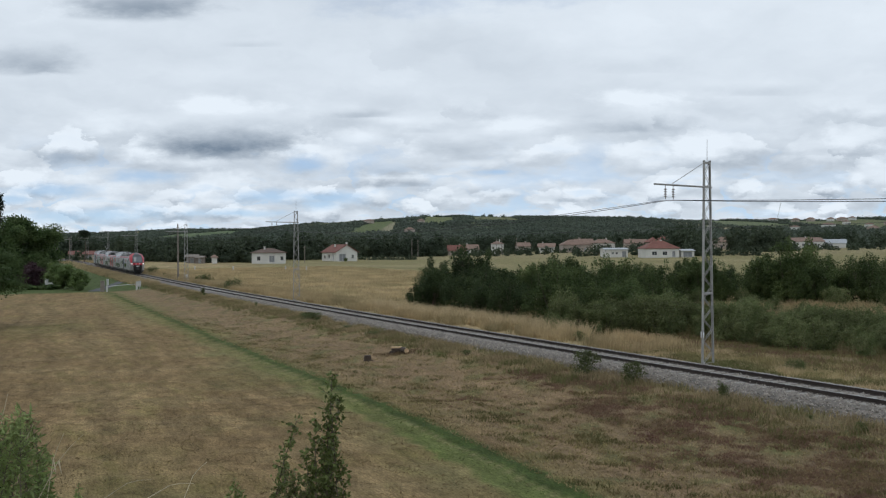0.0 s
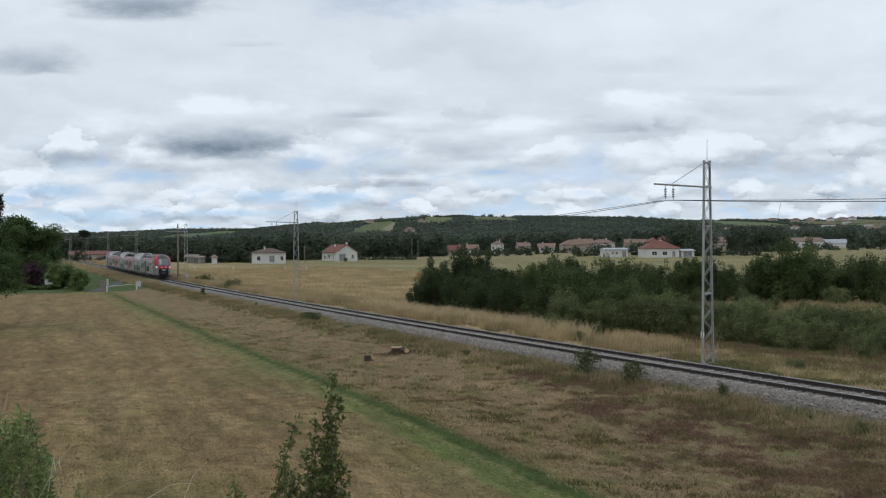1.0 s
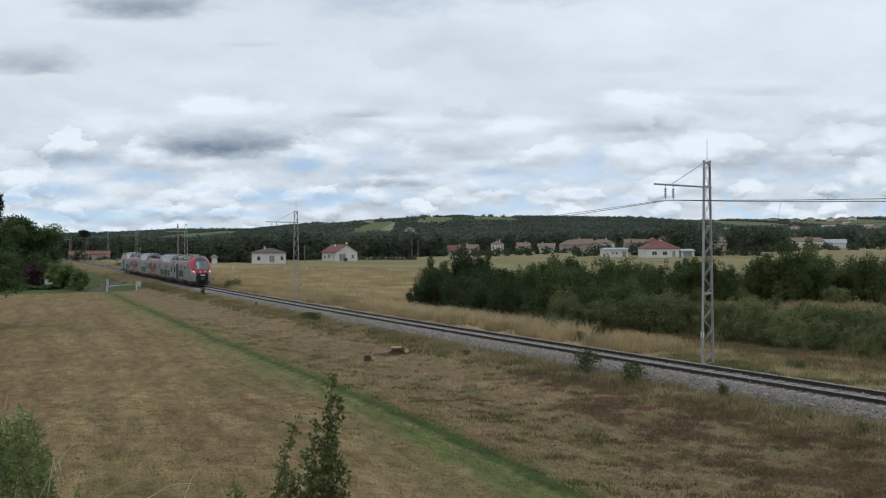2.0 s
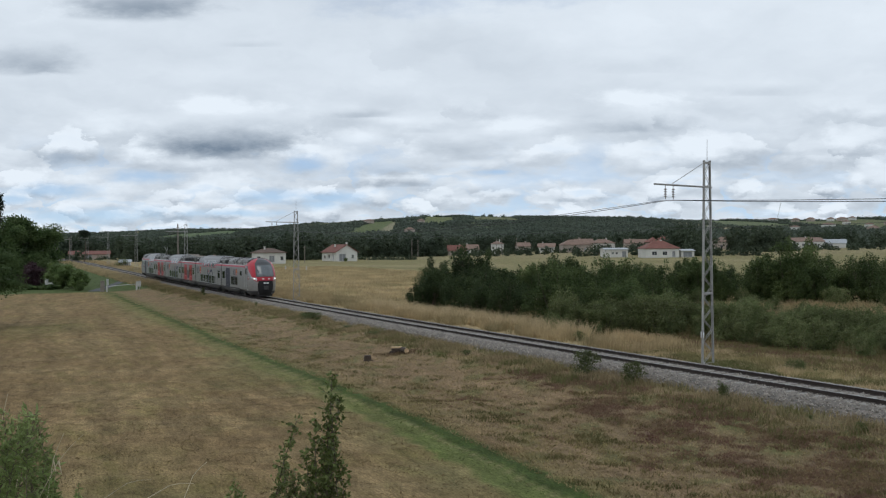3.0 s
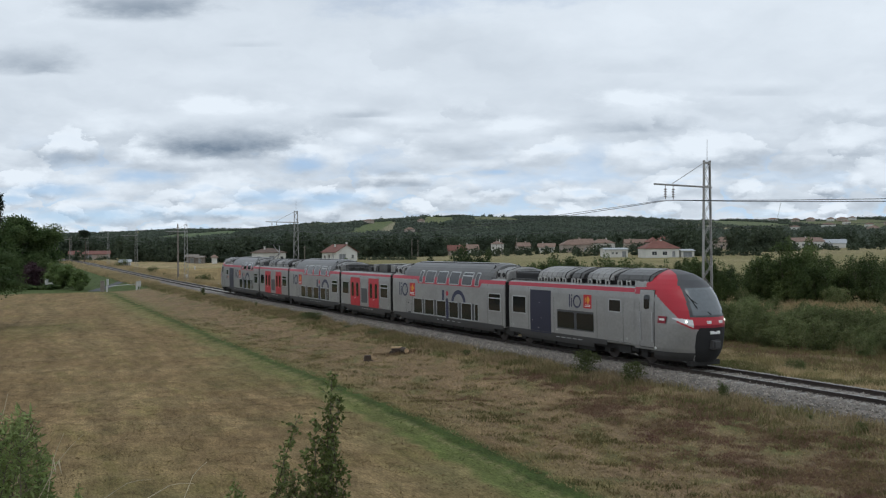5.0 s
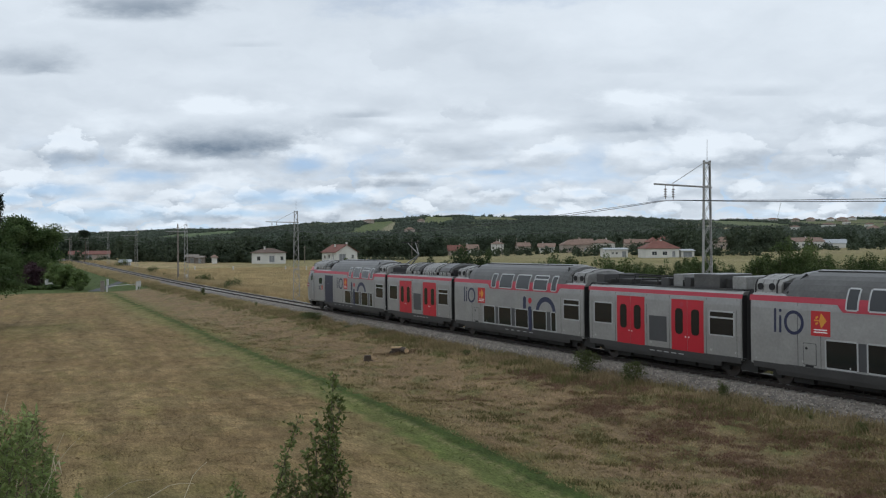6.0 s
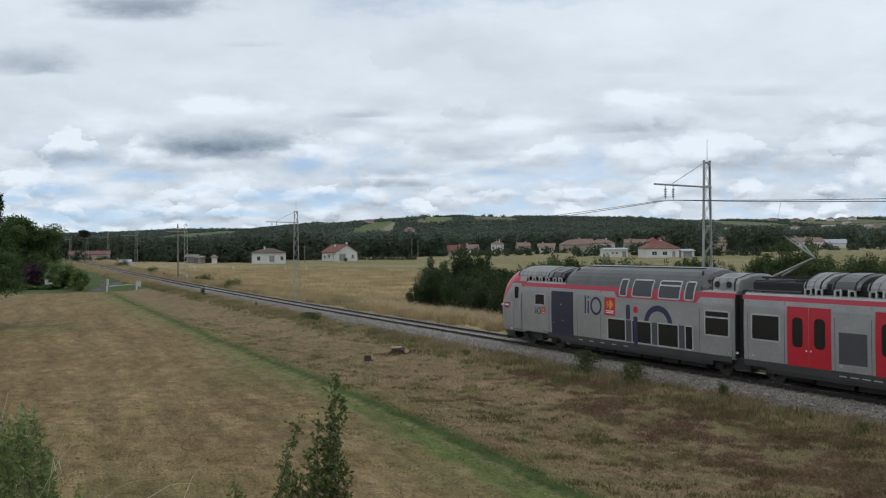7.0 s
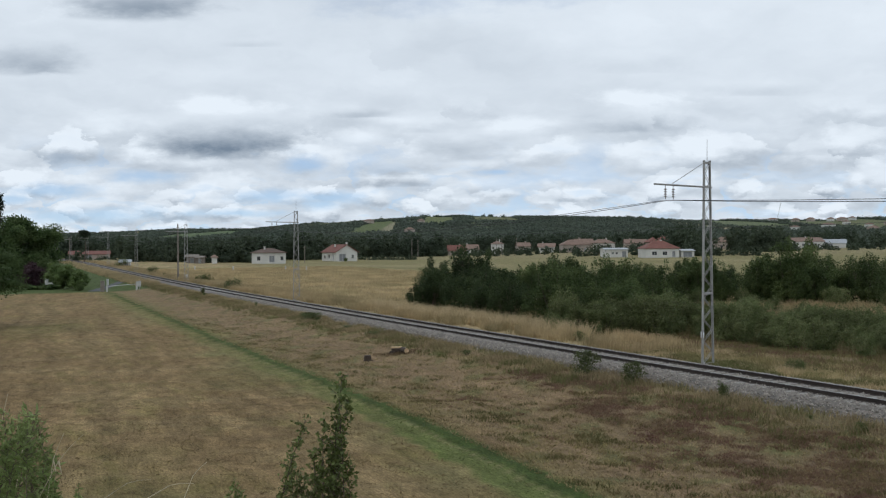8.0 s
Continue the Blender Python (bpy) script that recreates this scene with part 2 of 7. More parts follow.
# ---- materials ----
def shader(name, rgb, rough=0.7, metal=0.0, var=0.0, size=1.0, bump=0.0, bump_size=40.0, second=None, mix_size=2.0, spec=0.5, coords="Object", per=0.0, stretch=None):
    """A surface with colour variation at two scales, an optional second colour in patches, fine relief and variation per piece."""
    m = bpy.data.materials.new(name)
    m.use_nodes = True
    nt = m.node_tree
    N, b = nt.nodes.new, nt.nodes["Principled BSDF"]
    b.inputs["Roughness"].default_value, b.inputs["Metallic"].default_value = rough, metal
    b.inputs["Specular IOR Level"].default_value = spec
    tc = N("ShaderNodeTexCoord")
    vec = tc.outputs[coords]
    if stretch:
        mp = N("ShaderNodeMapping")
        mp.inputs["Scale"].default_value = stretch
        link(nt, vec, mp.inputs["Vector"])
        vec = mp.outputs[0]

    def cloud(scale, detail=5.0, rough_=0.6):
        n = N("ShaderNodeTexNoise")
        n.inputs["Scale"].default_value, n.inputs["Detail"].default_value, n.inputs["Roughness"].default_value = scale, detail, rough_
        link(nt, vec, n.inputs["Vector"])
        return n.outputs["Fac"]

    def ramp(fac, lo, hi, a=0.0, b_=1.0):
        r = N("ShaderNodeMapRange")
        r.inputs["From Min"].default_value, r.inputs["From Max"].default_value = lo, hi
        r.inputs["To Min"].default_value, r.inputs["To Max"].default_value = a, b_
        link(nt, fac, r.inputs["Value"])
        return r.outputs[0]

    rgbn = N("ShaderNodeRGB")
    rgbn.outputs[0].default_value = (*rgb, 1)
    col = rgbn.outputs[0]
    if second:
        mx = N("ShaderNodeMix")
        mx.data_type = "RGBA"
        link(nt, ramp(cloud(1.0 / mix_size, 6.0, 0.65), 0.42, 0.6), mx.inputs[0])
        link(nt, col, mx.inputs[6])
        mx.inputs[7].default_value = (*second, 1)
        col = mx.outputs[2]
    val = None
    if var:
        a, c = ramp(cloud(1.0 / size), 0.3, 0.7, 1 - var, 1 + var), ramp(cloud(9.0 / size), 0.3, 0.7, 1 - var * 0.7, 1 + var * 0.7)
        mm = N("ShaderNodeMath")
        mm.operation = "MULTIPLY"
        link(nt, a, mm.inputs[0]), link(nt, c, mm.inputs[1])
        val = mm.outputs[0]
    if per:
        geo = N("ShaderNodeNewGeometry")
        oi = N("ShaderNodeObjectInfo")
        ad = N("ShaderNodeMath")
        ad.operation = "ADD"
        link(nt, geo.outputs["Random Per Island"], ad.inputs[0]), link(nt, oi.outputs["Random"], ad.inputs[1])
        p = ramp(ad.outputs[0], 0.0, 2.0, 1 - per, 1 + per)
        if val is not None:
            mm = N("ShaderNodeMath")
            mm.operation = "MULTIPLY"
            link(nt, val, mm.inputs[0]), link(nt, p, mm.inputs[1])
            val = mm.outputs[0]
        else:
            val = p
    if val is not None:
        hs = N("ShaderNodeHueSaturation")
        link(nt, col, hs.inputs["Color"]), link(nt, val, hs.inputs["Value"])
        col = hs.outputs[0]
    link(nt, col, b.inputs["Base Color"])
    if bump:
        bp = N("ShaderNodeBump")
        bp.inputs["Strength"].default_value, bp.inputs["Distance"].default_value = bump, 0.02
        link(nt, cloud(bump_size, 4.0), bp.inputs["Height"])
        link(nt, bp.outputs[0], b.inputs["Normal"])
    return m


def leafy(name, rgb, second, size=1.0, per=0.45, gloss=0.35):
    """Leaves: green with a second tint, some light passing through."""
    m = shader(name, rgb, 0.6, var=0.22, size=size, second=second, mix_size=size * 1.6, per=per, spec=gloss)
    return thin(m, 0.38)


def thin(m, amount):
    """Lets some light pass through leaves and blades."""
    nt = m.node_tree
    b = nt.nodes["Principled BSDF"]
    t = nt.nodes.new("ShaderNodeBsdfTranslucent")
    link(nt, b.inputs["Base Color"].links[0].from_socket, t.inputs["Color"])
    mx = nt.nodes.new("ShaderNodeMixShader")
    mx.inputs[0].default_value = amount
    link(nt, b.outputs[0], mx.inputs[1]), link(nt, t.outputs[0], mx.inputs[2])
    link(nt, mx.outputs[0], nt.nodes["Material Output"].inputs["Surface"])
    return m


M_SILVER = shader("silver_paint", (0.292, 0.290, 0.284), 0.36, 0.4, var=0.12, size=1.1, spec=0.5)
M_ROOF = shader("roof_paint", (0.090, 0.089, 0.087), 0.34, 0.45, var=0.2, size=1.1, spec=0.4)
M_ROOF_UNIT = shader("roof_unit_paint", (0.235, 0.233, 0.225), 0.5, 0.15, var=0.25, size=0.7)
M_BRACKET = shader("pale_bracket", (0.40, 0.40, 0.39), 0.6, var=0.25, size=0.3)
M_SKIRT = shader("grey_skirt", (0.046, 0.045, 0.045), 0.6, var=0.15, size=0.8)
M_STRIPE = shader("red_stripe", (0.37, 0.022, 0.045), 0.45, var=0.06, size=1.5)
M_RED = shader("red_paint", (0.40, 0.010, 0.024), 0.35, var=0.05, size=1.5)
M_DOOR_RED = shader("door_red", (0.42, 0.008, 0.022), 0.38, var=0.05, size=1.5)
M_NAVY = shader("navy_film", (0.012, 0.013, 0.034), 0.5, var=0.08, size=1.0)
M_INK = shader("dark_blue_film", (0.013, 0.017, 0.055), 0.5, var=0.05, size=1.0)
M_ORANGE = shader("orange_film", (0.42, 0.016, 0.020), 0.45, var=0.06, size=0.5)
M_YELLOW = shader("yellow_film", (0.62, 0.26, 0.03), 0.5, var=0.05, size=0.4)
M_WHITE = shader("white_film", (0.75, 0.75, 0.74), 0.5, var=0.05, size=0.5)
M_MAROON = shader("maroon_film", (0.24, 0.012, 0.03), 0.45, var=0.06, size=0.5)
M_GLASS = shader("dark_window_glass", (0.012, 0.014, 0.016), 0.08, var=0.1, size=1.0, spec=0.55)
# Base lifted to grey-blue so the glass carries a painted reflection of the sky.
M_SCREEN = shader("sky_tinted_windscreen", (0.10, 0.115, 0.125), 0.08, var=0.1, size=1.0, spec=0.9)
M_GASKET = shader("window_frame_metal", (0.42, 0.425, 0.43), 0.45, 0.2, var=0.05, size=0.6)
M_MULL = shader("window_band", (0.05, 0.052, 0.056), 0.45, var=0.08, size=0.8)
M_DARK = shader("undergear_black", (0.016, 0.015, 0.014), 0.75, var=0.3, size=0.5)
M_BLACK = shader("black_rubber", (0.012, 0.012, 0.013), 0.8, var=0.2, size=0.4)
M_WHEEL = shader("wheel_steel", (0.07, 0.06, 0.055), 0.6, 0.5, var=0.25, size=0.3)
M_STEEL = shader("galvanised_steel", (0.32, 0.315, 0.30), 0.65, 0.2, var=0.18, size=0.5, bump=0.15)
M_RAIL = shader("rusty_rail", (0.042, 0.032, 0.027), 0.75, 0.3, var=0.3, size=0.4)
M_RAILTOP = shader("polished_rail_top", (0.30, 0.29, 0.28), 0.35, 0.8, var=0.15, size=0.6)


def glow(name, rgb, power):
    m = bpy.data.materials.new(name)
    m.use_nodes = True
    b = m.node_tree.nodes["Principled BSDF"]
    b.inputs["Base Color"].default_value = (*rgb, 1)
    b.inputs["Emission Color"].default_value = (*rgb, 1)
    b.inputs["Emission Strength"].default_value = power
    return m


M_LAMP = glow("lit_headlamp", (1.0, 0.97, 0.9), 1.1)
M_LENS = shader("clear_lamp_lens", (0.62, 0.63, 0.64), 0.2, 0.1, var=0.1, size=0.2, spec=0.8)


# ---- mesh helpers ----
def mesh_ob(name, bm, mat, smooth_=False):
    me = bpy.data.meshes.new(name)
    bm.normal_update()
    bm.to_mesh(me)
    bm.free()
    me.materials.append(mat)
    if smooth_:
        me.polygons.foreach_set("use_smooth", [True] * len(me.polygons))
    return new(name, me)


def part(name, bm, material, parent, label="", smooth_=False):
    ob = mesh_ob(name, bm, material, smooth_)
    ob.parent = parent
    if label:
        ob["label"] = label
    return ob


def raw_mesh(name, verts, faces, mat, smooth_=False):
    me = bpy.data.meshes.new(name)
    verts, faces = np.asarray(verts, np.float32), np.asarray(faces, np.int32)
    n, k = faces.shape
    me.vertices.add(len(verts))
    me.vertices.foreach_set("co", verts.ravel())
    me.loops.add(n * k)
    me.loops.foreach_set("vertex_index", faces.ravel())
    me.polygons.add(n)
    me.polygons.foreach_set("loop_start", np.arange(0, n * k, k, dtype=np.int32))
    me.update(calc_edges=True)
    me.materials.append(mat)
    if smooth_:
        me.polygons.foreach_set("use_smooth", [True] * n)
    return me


def add_box(bm, x0, x1, y0, y1, z0, z1, bevel=0.0, m=None):
    mat = Matrix.Translation(((x0 + x1) / 2, (y0 + y1) / 2, (z0 + z1) / 2)) @ Matrix.Diagonal((x1 - x0, y1 - y0, z1 - z0, 1))
    g = bmesh.ops.create_cube(bm, size=1, matrix=(m or Matrix()) @ mat)
    if bevel:
        es = list({e for v in g["verts"] for e in v.link_edges})
        bmesh.ops.bevel(bm, geom=es, offset=bevel, segments=2, affect="EDGES", profile=0.6)
    return g


def add_tube(bm, a, b, r0, r1=None, n=8):
    a, b = Vector(a), Vector(b)
    d = b - a
    m = Matrix.Translation((a + b) / 2) @ d.to_track_quat("Z", "Y").to_matrix().to_4x4()
    bmesh.ops.create_cone(bm, cap_ends=True, segments=n, radius1=r0, radius2=r0 if r1 is None else r1, depth=d.length, matrix=m)


def empty(name, label="", category="", group="", kind=""):
    return tagged(new(name), label, category, group, kind)


# ---- ground ----
def mixc(a, b, f):
    return a * (1 - f[..., None]) + np.asarray(b) * f[..., None]


def strip_mid(s):
    """How far off the line the green mown track runs."""
    return np.interp(s, [-90, -30, -1, 21, 30, 39, 46, 52, 57, 60, 90], [10.8, 11.8, 12.4, 13.0, 13.15, 13.4, 13.75, 14.0, 14.5, 14.9, 17.5])


def red_patch(s, off):
    """Where the cut growth of the verge has withered to a reddish brown."""
    r = 0.0
    for a, b, w, h in ((47.6, 4.6, 2.6, 1.0), (50.4, 4.3, 2.2, 0.9), (55.6, 4.5, 2.4, 0.9), (60.6, 5.4, 2.4, 0.9), (64.2, 7.2, 2.6, 1.3), (67.5, 8.5, 3.0, 1.5), (53.0, 6.2, 2.2, 1.0), (57.5, 7.2, 2.4, 1.1), (61.5, 8.3, 2.2, 1.0)):
        r = np.maximum(r, 1.75 - np.hypot((s - a) / w, (off - b) / h))
    return r


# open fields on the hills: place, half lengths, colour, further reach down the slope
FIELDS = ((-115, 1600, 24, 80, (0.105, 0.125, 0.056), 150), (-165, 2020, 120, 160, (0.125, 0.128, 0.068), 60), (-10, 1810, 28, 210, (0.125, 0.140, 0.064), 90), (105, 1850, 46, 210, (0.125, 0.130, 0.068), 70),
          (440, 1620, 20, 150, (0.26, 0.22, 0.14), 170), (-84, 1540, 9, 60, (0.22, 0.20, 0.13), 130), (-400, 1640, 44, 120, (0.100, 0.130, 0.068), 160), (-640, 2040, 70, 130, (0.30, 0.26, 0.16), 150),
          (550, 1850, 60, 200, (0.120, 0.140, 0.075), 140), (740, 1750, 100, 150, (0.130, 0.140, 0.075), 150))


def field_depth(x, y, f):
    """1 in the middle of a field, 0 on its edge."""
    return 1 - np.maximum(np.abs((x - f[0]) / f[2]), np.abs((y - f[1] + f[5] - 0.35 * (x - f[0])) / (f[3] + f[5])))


def ground_tint(x, y):
    s, off = track_coords(x, y)
    s, off = s.reshape(x.shape), off.reshape(x.shape)
    d = np.hypot(x, y)
    n1, n2, n3 = lumps(x, y, 9.0, 21), lumps(x, y, 2.2, 22), lumps(x, y, 31.0, 23)
    c = np.zeros(x.shape + (3,)) + np.array((0.203, 0.139, 0.069))
    c = mixc(c, (0.235, 0.174, 0.088), smooth(-0.2, 0.9, n1 + 0.5 * n2) * 0.6)
    c = mixc(c, (0.152, 0.134, 0.056), smooth(0.2, 1.2, n3 - 0.3 * n1) * 0.7)
    # swathes left by the mower run along the line
    c = c * (1 + 0.15 * np.sin((x + 0.45 * y + 0.7 * n3 + 0.3 * n2) * 2.3) * (0.6 + 0.5 * n1) + 0.06 * np.sin((x + 0.38 * y + 0.4 * n1) * 5.3))[..., None]
    for k, o in enumerate((17.2, 20.1, 23.4, 27.0, 31.5, 36.5)):
        row = smooth(0.34, 0.08, np.abs(off - o - 0.25 * n3 - 0.1 * n2)) * smooth(-0.3, 0.7, lumps(x, y, 4.0, 80 + k)) * smooth(-30, 0, s)
        c = c * (1 - 0.28 * row)[..., None]
    # right of the strip, the rougher mown verge
    m = strip_mid(s)
    verge = smooth(0.3, 1.6, m - 0.6 - off + 0.4 * n2) * (off > 0)
    c = mixc(c, (0.218, 0.152, 0.090), verge)
    c = mixc(c, (0.128, 0.108, 0.058), verge * smooth(48, 62, s) * smooth(12, 6, off) * 0.6)
    red = smooth(0.45, 1.3, red_patch(s, off) + 0.6 * lumps(x, y, 3.0, 34) + 0.5 * lumps(x, y, 1.3, 32)) * verge
    c = mixc(c, (0.158, 0.104, 0.074), red * 0.85)
    weed = smooth(0.25, 0.9, lumps(x, y, 5.0, 33) + 0.4 * n2) * verge
    c = mixc(c, (0.12, 0.125, 0.05), weed * 0.7)
    # the strip itself: two greens and faint wheel marks
    w = np.abs(off - m + 0.18 * n2)
    green = smooth(1.15, 0.7, w) * smooth(-62, -48, s)
    c = mixc(c, (0.118, 0.142, 0.046), green * (0.5 + 0.45 * smooth(34, 56, s)))
    edge = smooth(0.56, 0.30, np.abs(off - m + 0.70 + 0.06 * n2)) * smooth(-62, -48, s)
    c = mixc(c, (0.052, 0.078, 0.021), edge * 0.95)
    rut = smooth(0.13, 0.05, np.abs(off - m + 0.12 + 0.05 * n2)) * smooth(10, 30, s)
    c = mixc(c, (0.185, 0.168, 0.082), rut * 0.7)
    halo = smooth(3.2, 1.0, w) * (1 - green) * (0.5 + 0.5 * np.clip(n1, -1, 1))
    c = mixc(c, (0.17, 0.165, 0.07), np.clip(halo, 0, 1) * 0.7)
    # foot of the ballast
    c = mixc(c, (0.17, 0.15, 0.075), smooth(3.4, 2.5, np.abs(off)) * 0.8)
    # across the line
    gold = (off < -2.6)
    g = np.zeros_like(c) + np.array((0.285, 0.215, 0.118))
    g = mixc(g, (0.36, 0.275, 0.155), smooth(-0.3, 0.8, n1 + 0.4 * n2))
    g = mixc(g, (0.20, 0.19, 0.075), smooth(0.0, 1.0, n3 + 0.5 * n1) * 0.6)
    back = smooth(26, 60, -off)
    g = mixc(g, (0.20, 0.175, 0.082), back)
    g = mixc(g, (0.25, 0.21, 0.11), back * smooth(0.0, 0.9, lumps(x, y, 70.0, 41)))
    g = mixc(g, (0.235, 0.198, 0.108), smooth(300, 380, y) * 0.9)
    rough = smooth(34, 44, s) * smooth(-4.5, -6.5, off) * smooth(-40, -18, off)
    g = mixc(g, (0.175, 0.132, 0.080), rough * 0.85)
    g = mixc(g, (0.120, 0.125, 0.055), rough * smooth(0.2, 0.9, lumps(x, y, 4.0, 44)) * 0.7)
    c = np.where(gold[..., None], g, c)
    # lawn and garden beyond the field
    lawn = smooth(-54, -58, s) * (off > 3.5) * smooth(90, 60, off)
    c = mixc(c, (0.075, 0.100, 0.036), lawn)
    # woods, fields and hedges of the hills
    far = smooth(420, 620, y)
    patch = lumps(x * 0.6, y * 0.35, 210.0, 51)
    h = np.zeros_like(c) + np.array((0.080, 0.100, 0.062))
    h = mixc(h, (0.080, 0.094, 0.050), smooth(0.5, 0.7, patch))
    h = mixc(h, (0.33, 0.28, 0.16), smooth(0.95, 1.05, patch))
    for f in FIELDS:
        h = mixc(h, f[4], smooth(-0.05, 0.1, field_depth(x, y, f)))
    return np.clip(mixc(c, h, far), 0.01, 0.9)


def ground_material():
    m = bpy.data.materials.new("meadow")
    m.use_nodes = True
    nt = m.node_tree
    N, b = nt.nodes.new, nt.nodes["Principled BSDF"]
    b.inputs["Roughness"].default_value, b.inputs["Specular IOR Level"].default_value = 0.95, 0.1
    at = N("ShaderNodeAttribute")
    at.attribute_name = "tint"
    tc = N("ShaderNodeTexCoord")
    # the swathes draw the tufts out along the mower's way
    mp = N("ShaderNodeMapping")
    turn = N("ShaderNodeMapping")
    turn.inputs["Rotation"].default_value = (0, 0, 1.12)
    mp.inputs["Scale"].default_value = (0.36, 1.0, 1.0)
    link(nt, tc.outputs["Object"], turn.inputs["Vector"]), link(nt, turn.outputs[0], mp.inputs["Vector"])

    def cloud(scale, detail, lo, hi):
        n = N("ShaderNodeTexNoise")
        n.inputs["Scale"].default_value, n.inputs["Detail"].default_value, n.inputs["Roughness"].default_value = scale, detail, 0.7
        link(nt, mp.outputs[0], n.inputs["Vector"])
        r = N("ShaderNodeMapRange")
        r.inputs["From Min"].default_value, r.inputs["From Max"].default_value = 0.3, 0.7
        r.inputs["To Min"].default_value, r.inputs["To Max"].default_value = lo, hi
        link(nt, n.outputs["Fac"], r.inputs["Value"])
        return r.outputs[0], n.outputs["Fac"]
    a, _ = cloud(0.35, 5.0, 0.85, 1.15)
    c, _ = cloud(2.1, 9.0, 0.62, 1.38)
    f, raw = cloud(17.0, 6.0, 0.50, 1.50)
    p = N("ShaderNodeMath")
    p.operation = "MULTIPLY"
    link(nt, a, p.inputs[0]), link(nt, c, p.inputs[1])
    q = N("ShaderNodeMath")
    q.operation = "MULTIPLY"
    link(nt, p.outputs[0], q.inputs[0]), link(nt, f, q.inputs[1])
    hs = N("ShaderNodeHueSaturation")
    link(nt, at.outputs["Color"], hs.inputs["Color"]), link(nt, q.outputs[0], hs.inputs["Value"])
    # olive regrowth between the dry stalks
    tuft = N("ShaderNodeTexNoise")
    tuft.inputs["Scale"].default_value, tuft.inputs["Detail"].default_value, tuft.inputs["Roughness"].default_value = 0.75, 8.0, 0.72
    link(nt, mp.outputs[0], tuft.inputs["Vector"])
    tr_ = N("ShaderNodeMapRange")
    tr_.inputs["From Min"].default_value, tr_.inputs["From Max"].default_value = 0.50, 0.66
    tr_.inputs["To Max"].default_value = 0.6
    link(nt, tuft.outputs["Fac"], tr_.inputs["Value"])
    ol = N("ShaderNodeMix")
    ol.data_type, ol.blend_type = "RGBA", "MULTIPLY"
    link(nt, tr_.outputs[0], ol.inputs[0]), link(nt, hs.outputs[0], ol.inputs[6])
    ol.inputs[7].default_value = (0.76, 0.90, 0.66, 1)
    link(nt, ol.outputs[2], b.inputs["Base Color"])
    bp = N("ShaderNodeBump")
    bp.inputs["Strength"].default_value, bp.inputs["Distance"].default_value = 0.6, 0.05
    link(nt, raw, bp.inputs["Height"])
    link(nt, bp.outputs[0], b.inputs["Normal"])
    return m


def make_ground():
    ys = [-900.0, -400.0, -150.0, -60.0, -25.0] + list(np.arange(-12.0, 16.0, 1.0))
    y = 16.0
    while y < 4900:
        ys.append(y)
        y *= 1.0085 if y < 130 else (1.022 if y < 700 else 1.045)
    ys = np.array(ys)
    us = np.sign(np.linspace(-1, 1, 331)) * np.abs(np.linspace(-1, 1, 331)) ** 1.25
    Y, U = np.meshgrid(ys, us, indexing="ij")
    X = U * (np.abs(Y) * 0.95 + 45)
    Z = ground_z(X, Y)
    n, m = X.shape
    i = np.arange(n * m).reshape(n, m)
    f = np.stack([i[:-1, :-1], i[:-1, 1:], i[1:, 1:], i[1:, :-1]], -1).reshape(-1, 4)
    me = raw_mesh("ground", np.stack([X, Y, Z], -1).reshape(-1, 3), f, ground_material(), True)
    att = me.attributes.new("tint", "FLOAT_COLOR", "POINT")
    col = np.ones((n * m, 4), np.float32)
    col[:, :3] = ground_tint(X, Y).reshape(-1, 3)
    att.data.foreach_set("color", col.ravel())
    tagged(new("ground", me), "mown dry meadow with a green track through it", "ground", kind="structure")


make_ground()


# ---- grass ----
def blades(name, pos, height, width, count, lean, mat, label, spread=0.05, seed=1):
    """Tufts of thin bent blades at the places pos; one joined object."""
    rng = np.random.RandomState(seed)
    n = len(pos) * count
    p = np.repeat(pos, count, axis=0) + np.concatenate([rng.normal(0, spread, (n, 2)), np.zeros((n, 1))], 1)
    h = np.repeat(np.broadcast_to(height, len(pos)), count) * rng.uniform(0.55, 1.25, n)
    a, b = rng.uniform(0, 6.283, n), rng.uniform(0, 6.283, n)
    side = np.stack([np.cos(a), np.sin(a), np.zeros(n)], 1) * (width * rng.uniform(0.6, 1.4, n))[:, None]
    tip = np.stack([np.cos(b), np.sin(b), np.zeros(n)], 1) * (h * lean * rng.uniform(0.2, 1.4, n))[:, None]
    tip[:, 2] = h
    mid = p + tip * np.array((0.35, 0.35, 0.6))
    v = np.stack([p - side, p + side, mid + side * 0.7, p + tip, mid - side * 0.7], 1).reshape(-1, 3)
    k = np.arange(n)[:, None] * 5
    f = np.concatenate([k + np.array([[0, 1, 2]]), k + np.array([[0, 2, 4]]), k + np.array([[4, 2, 3]])], 1).reshape(-1, 3)
    me = raw_mesh(name, v, f, mat)
    return tagged(new(name, me), label, "grass", kind="stuff")


def scatter(n, s0, s1, o0, o1, seed, keep=None):
    rng = np.random.RandomState(seed)
    s, o = rng.uniform(s0, s1, n), rng.uniform(o0, o1, n)
    h = np.interp(s, LINE_S, LINE_H)
    x, y = np.interp(s, LINE_S, LINE_X) + o * np.sin(h), np.interp(s, LINE_S, LINE_Y) - o * np.cos(h)
    if keep is not None:
        k = keep(s, o, x, y, rng)
        x, y = x[k], y[k]
    return np.stack([x, y, ground_z(x, y) - 0.01], 1)


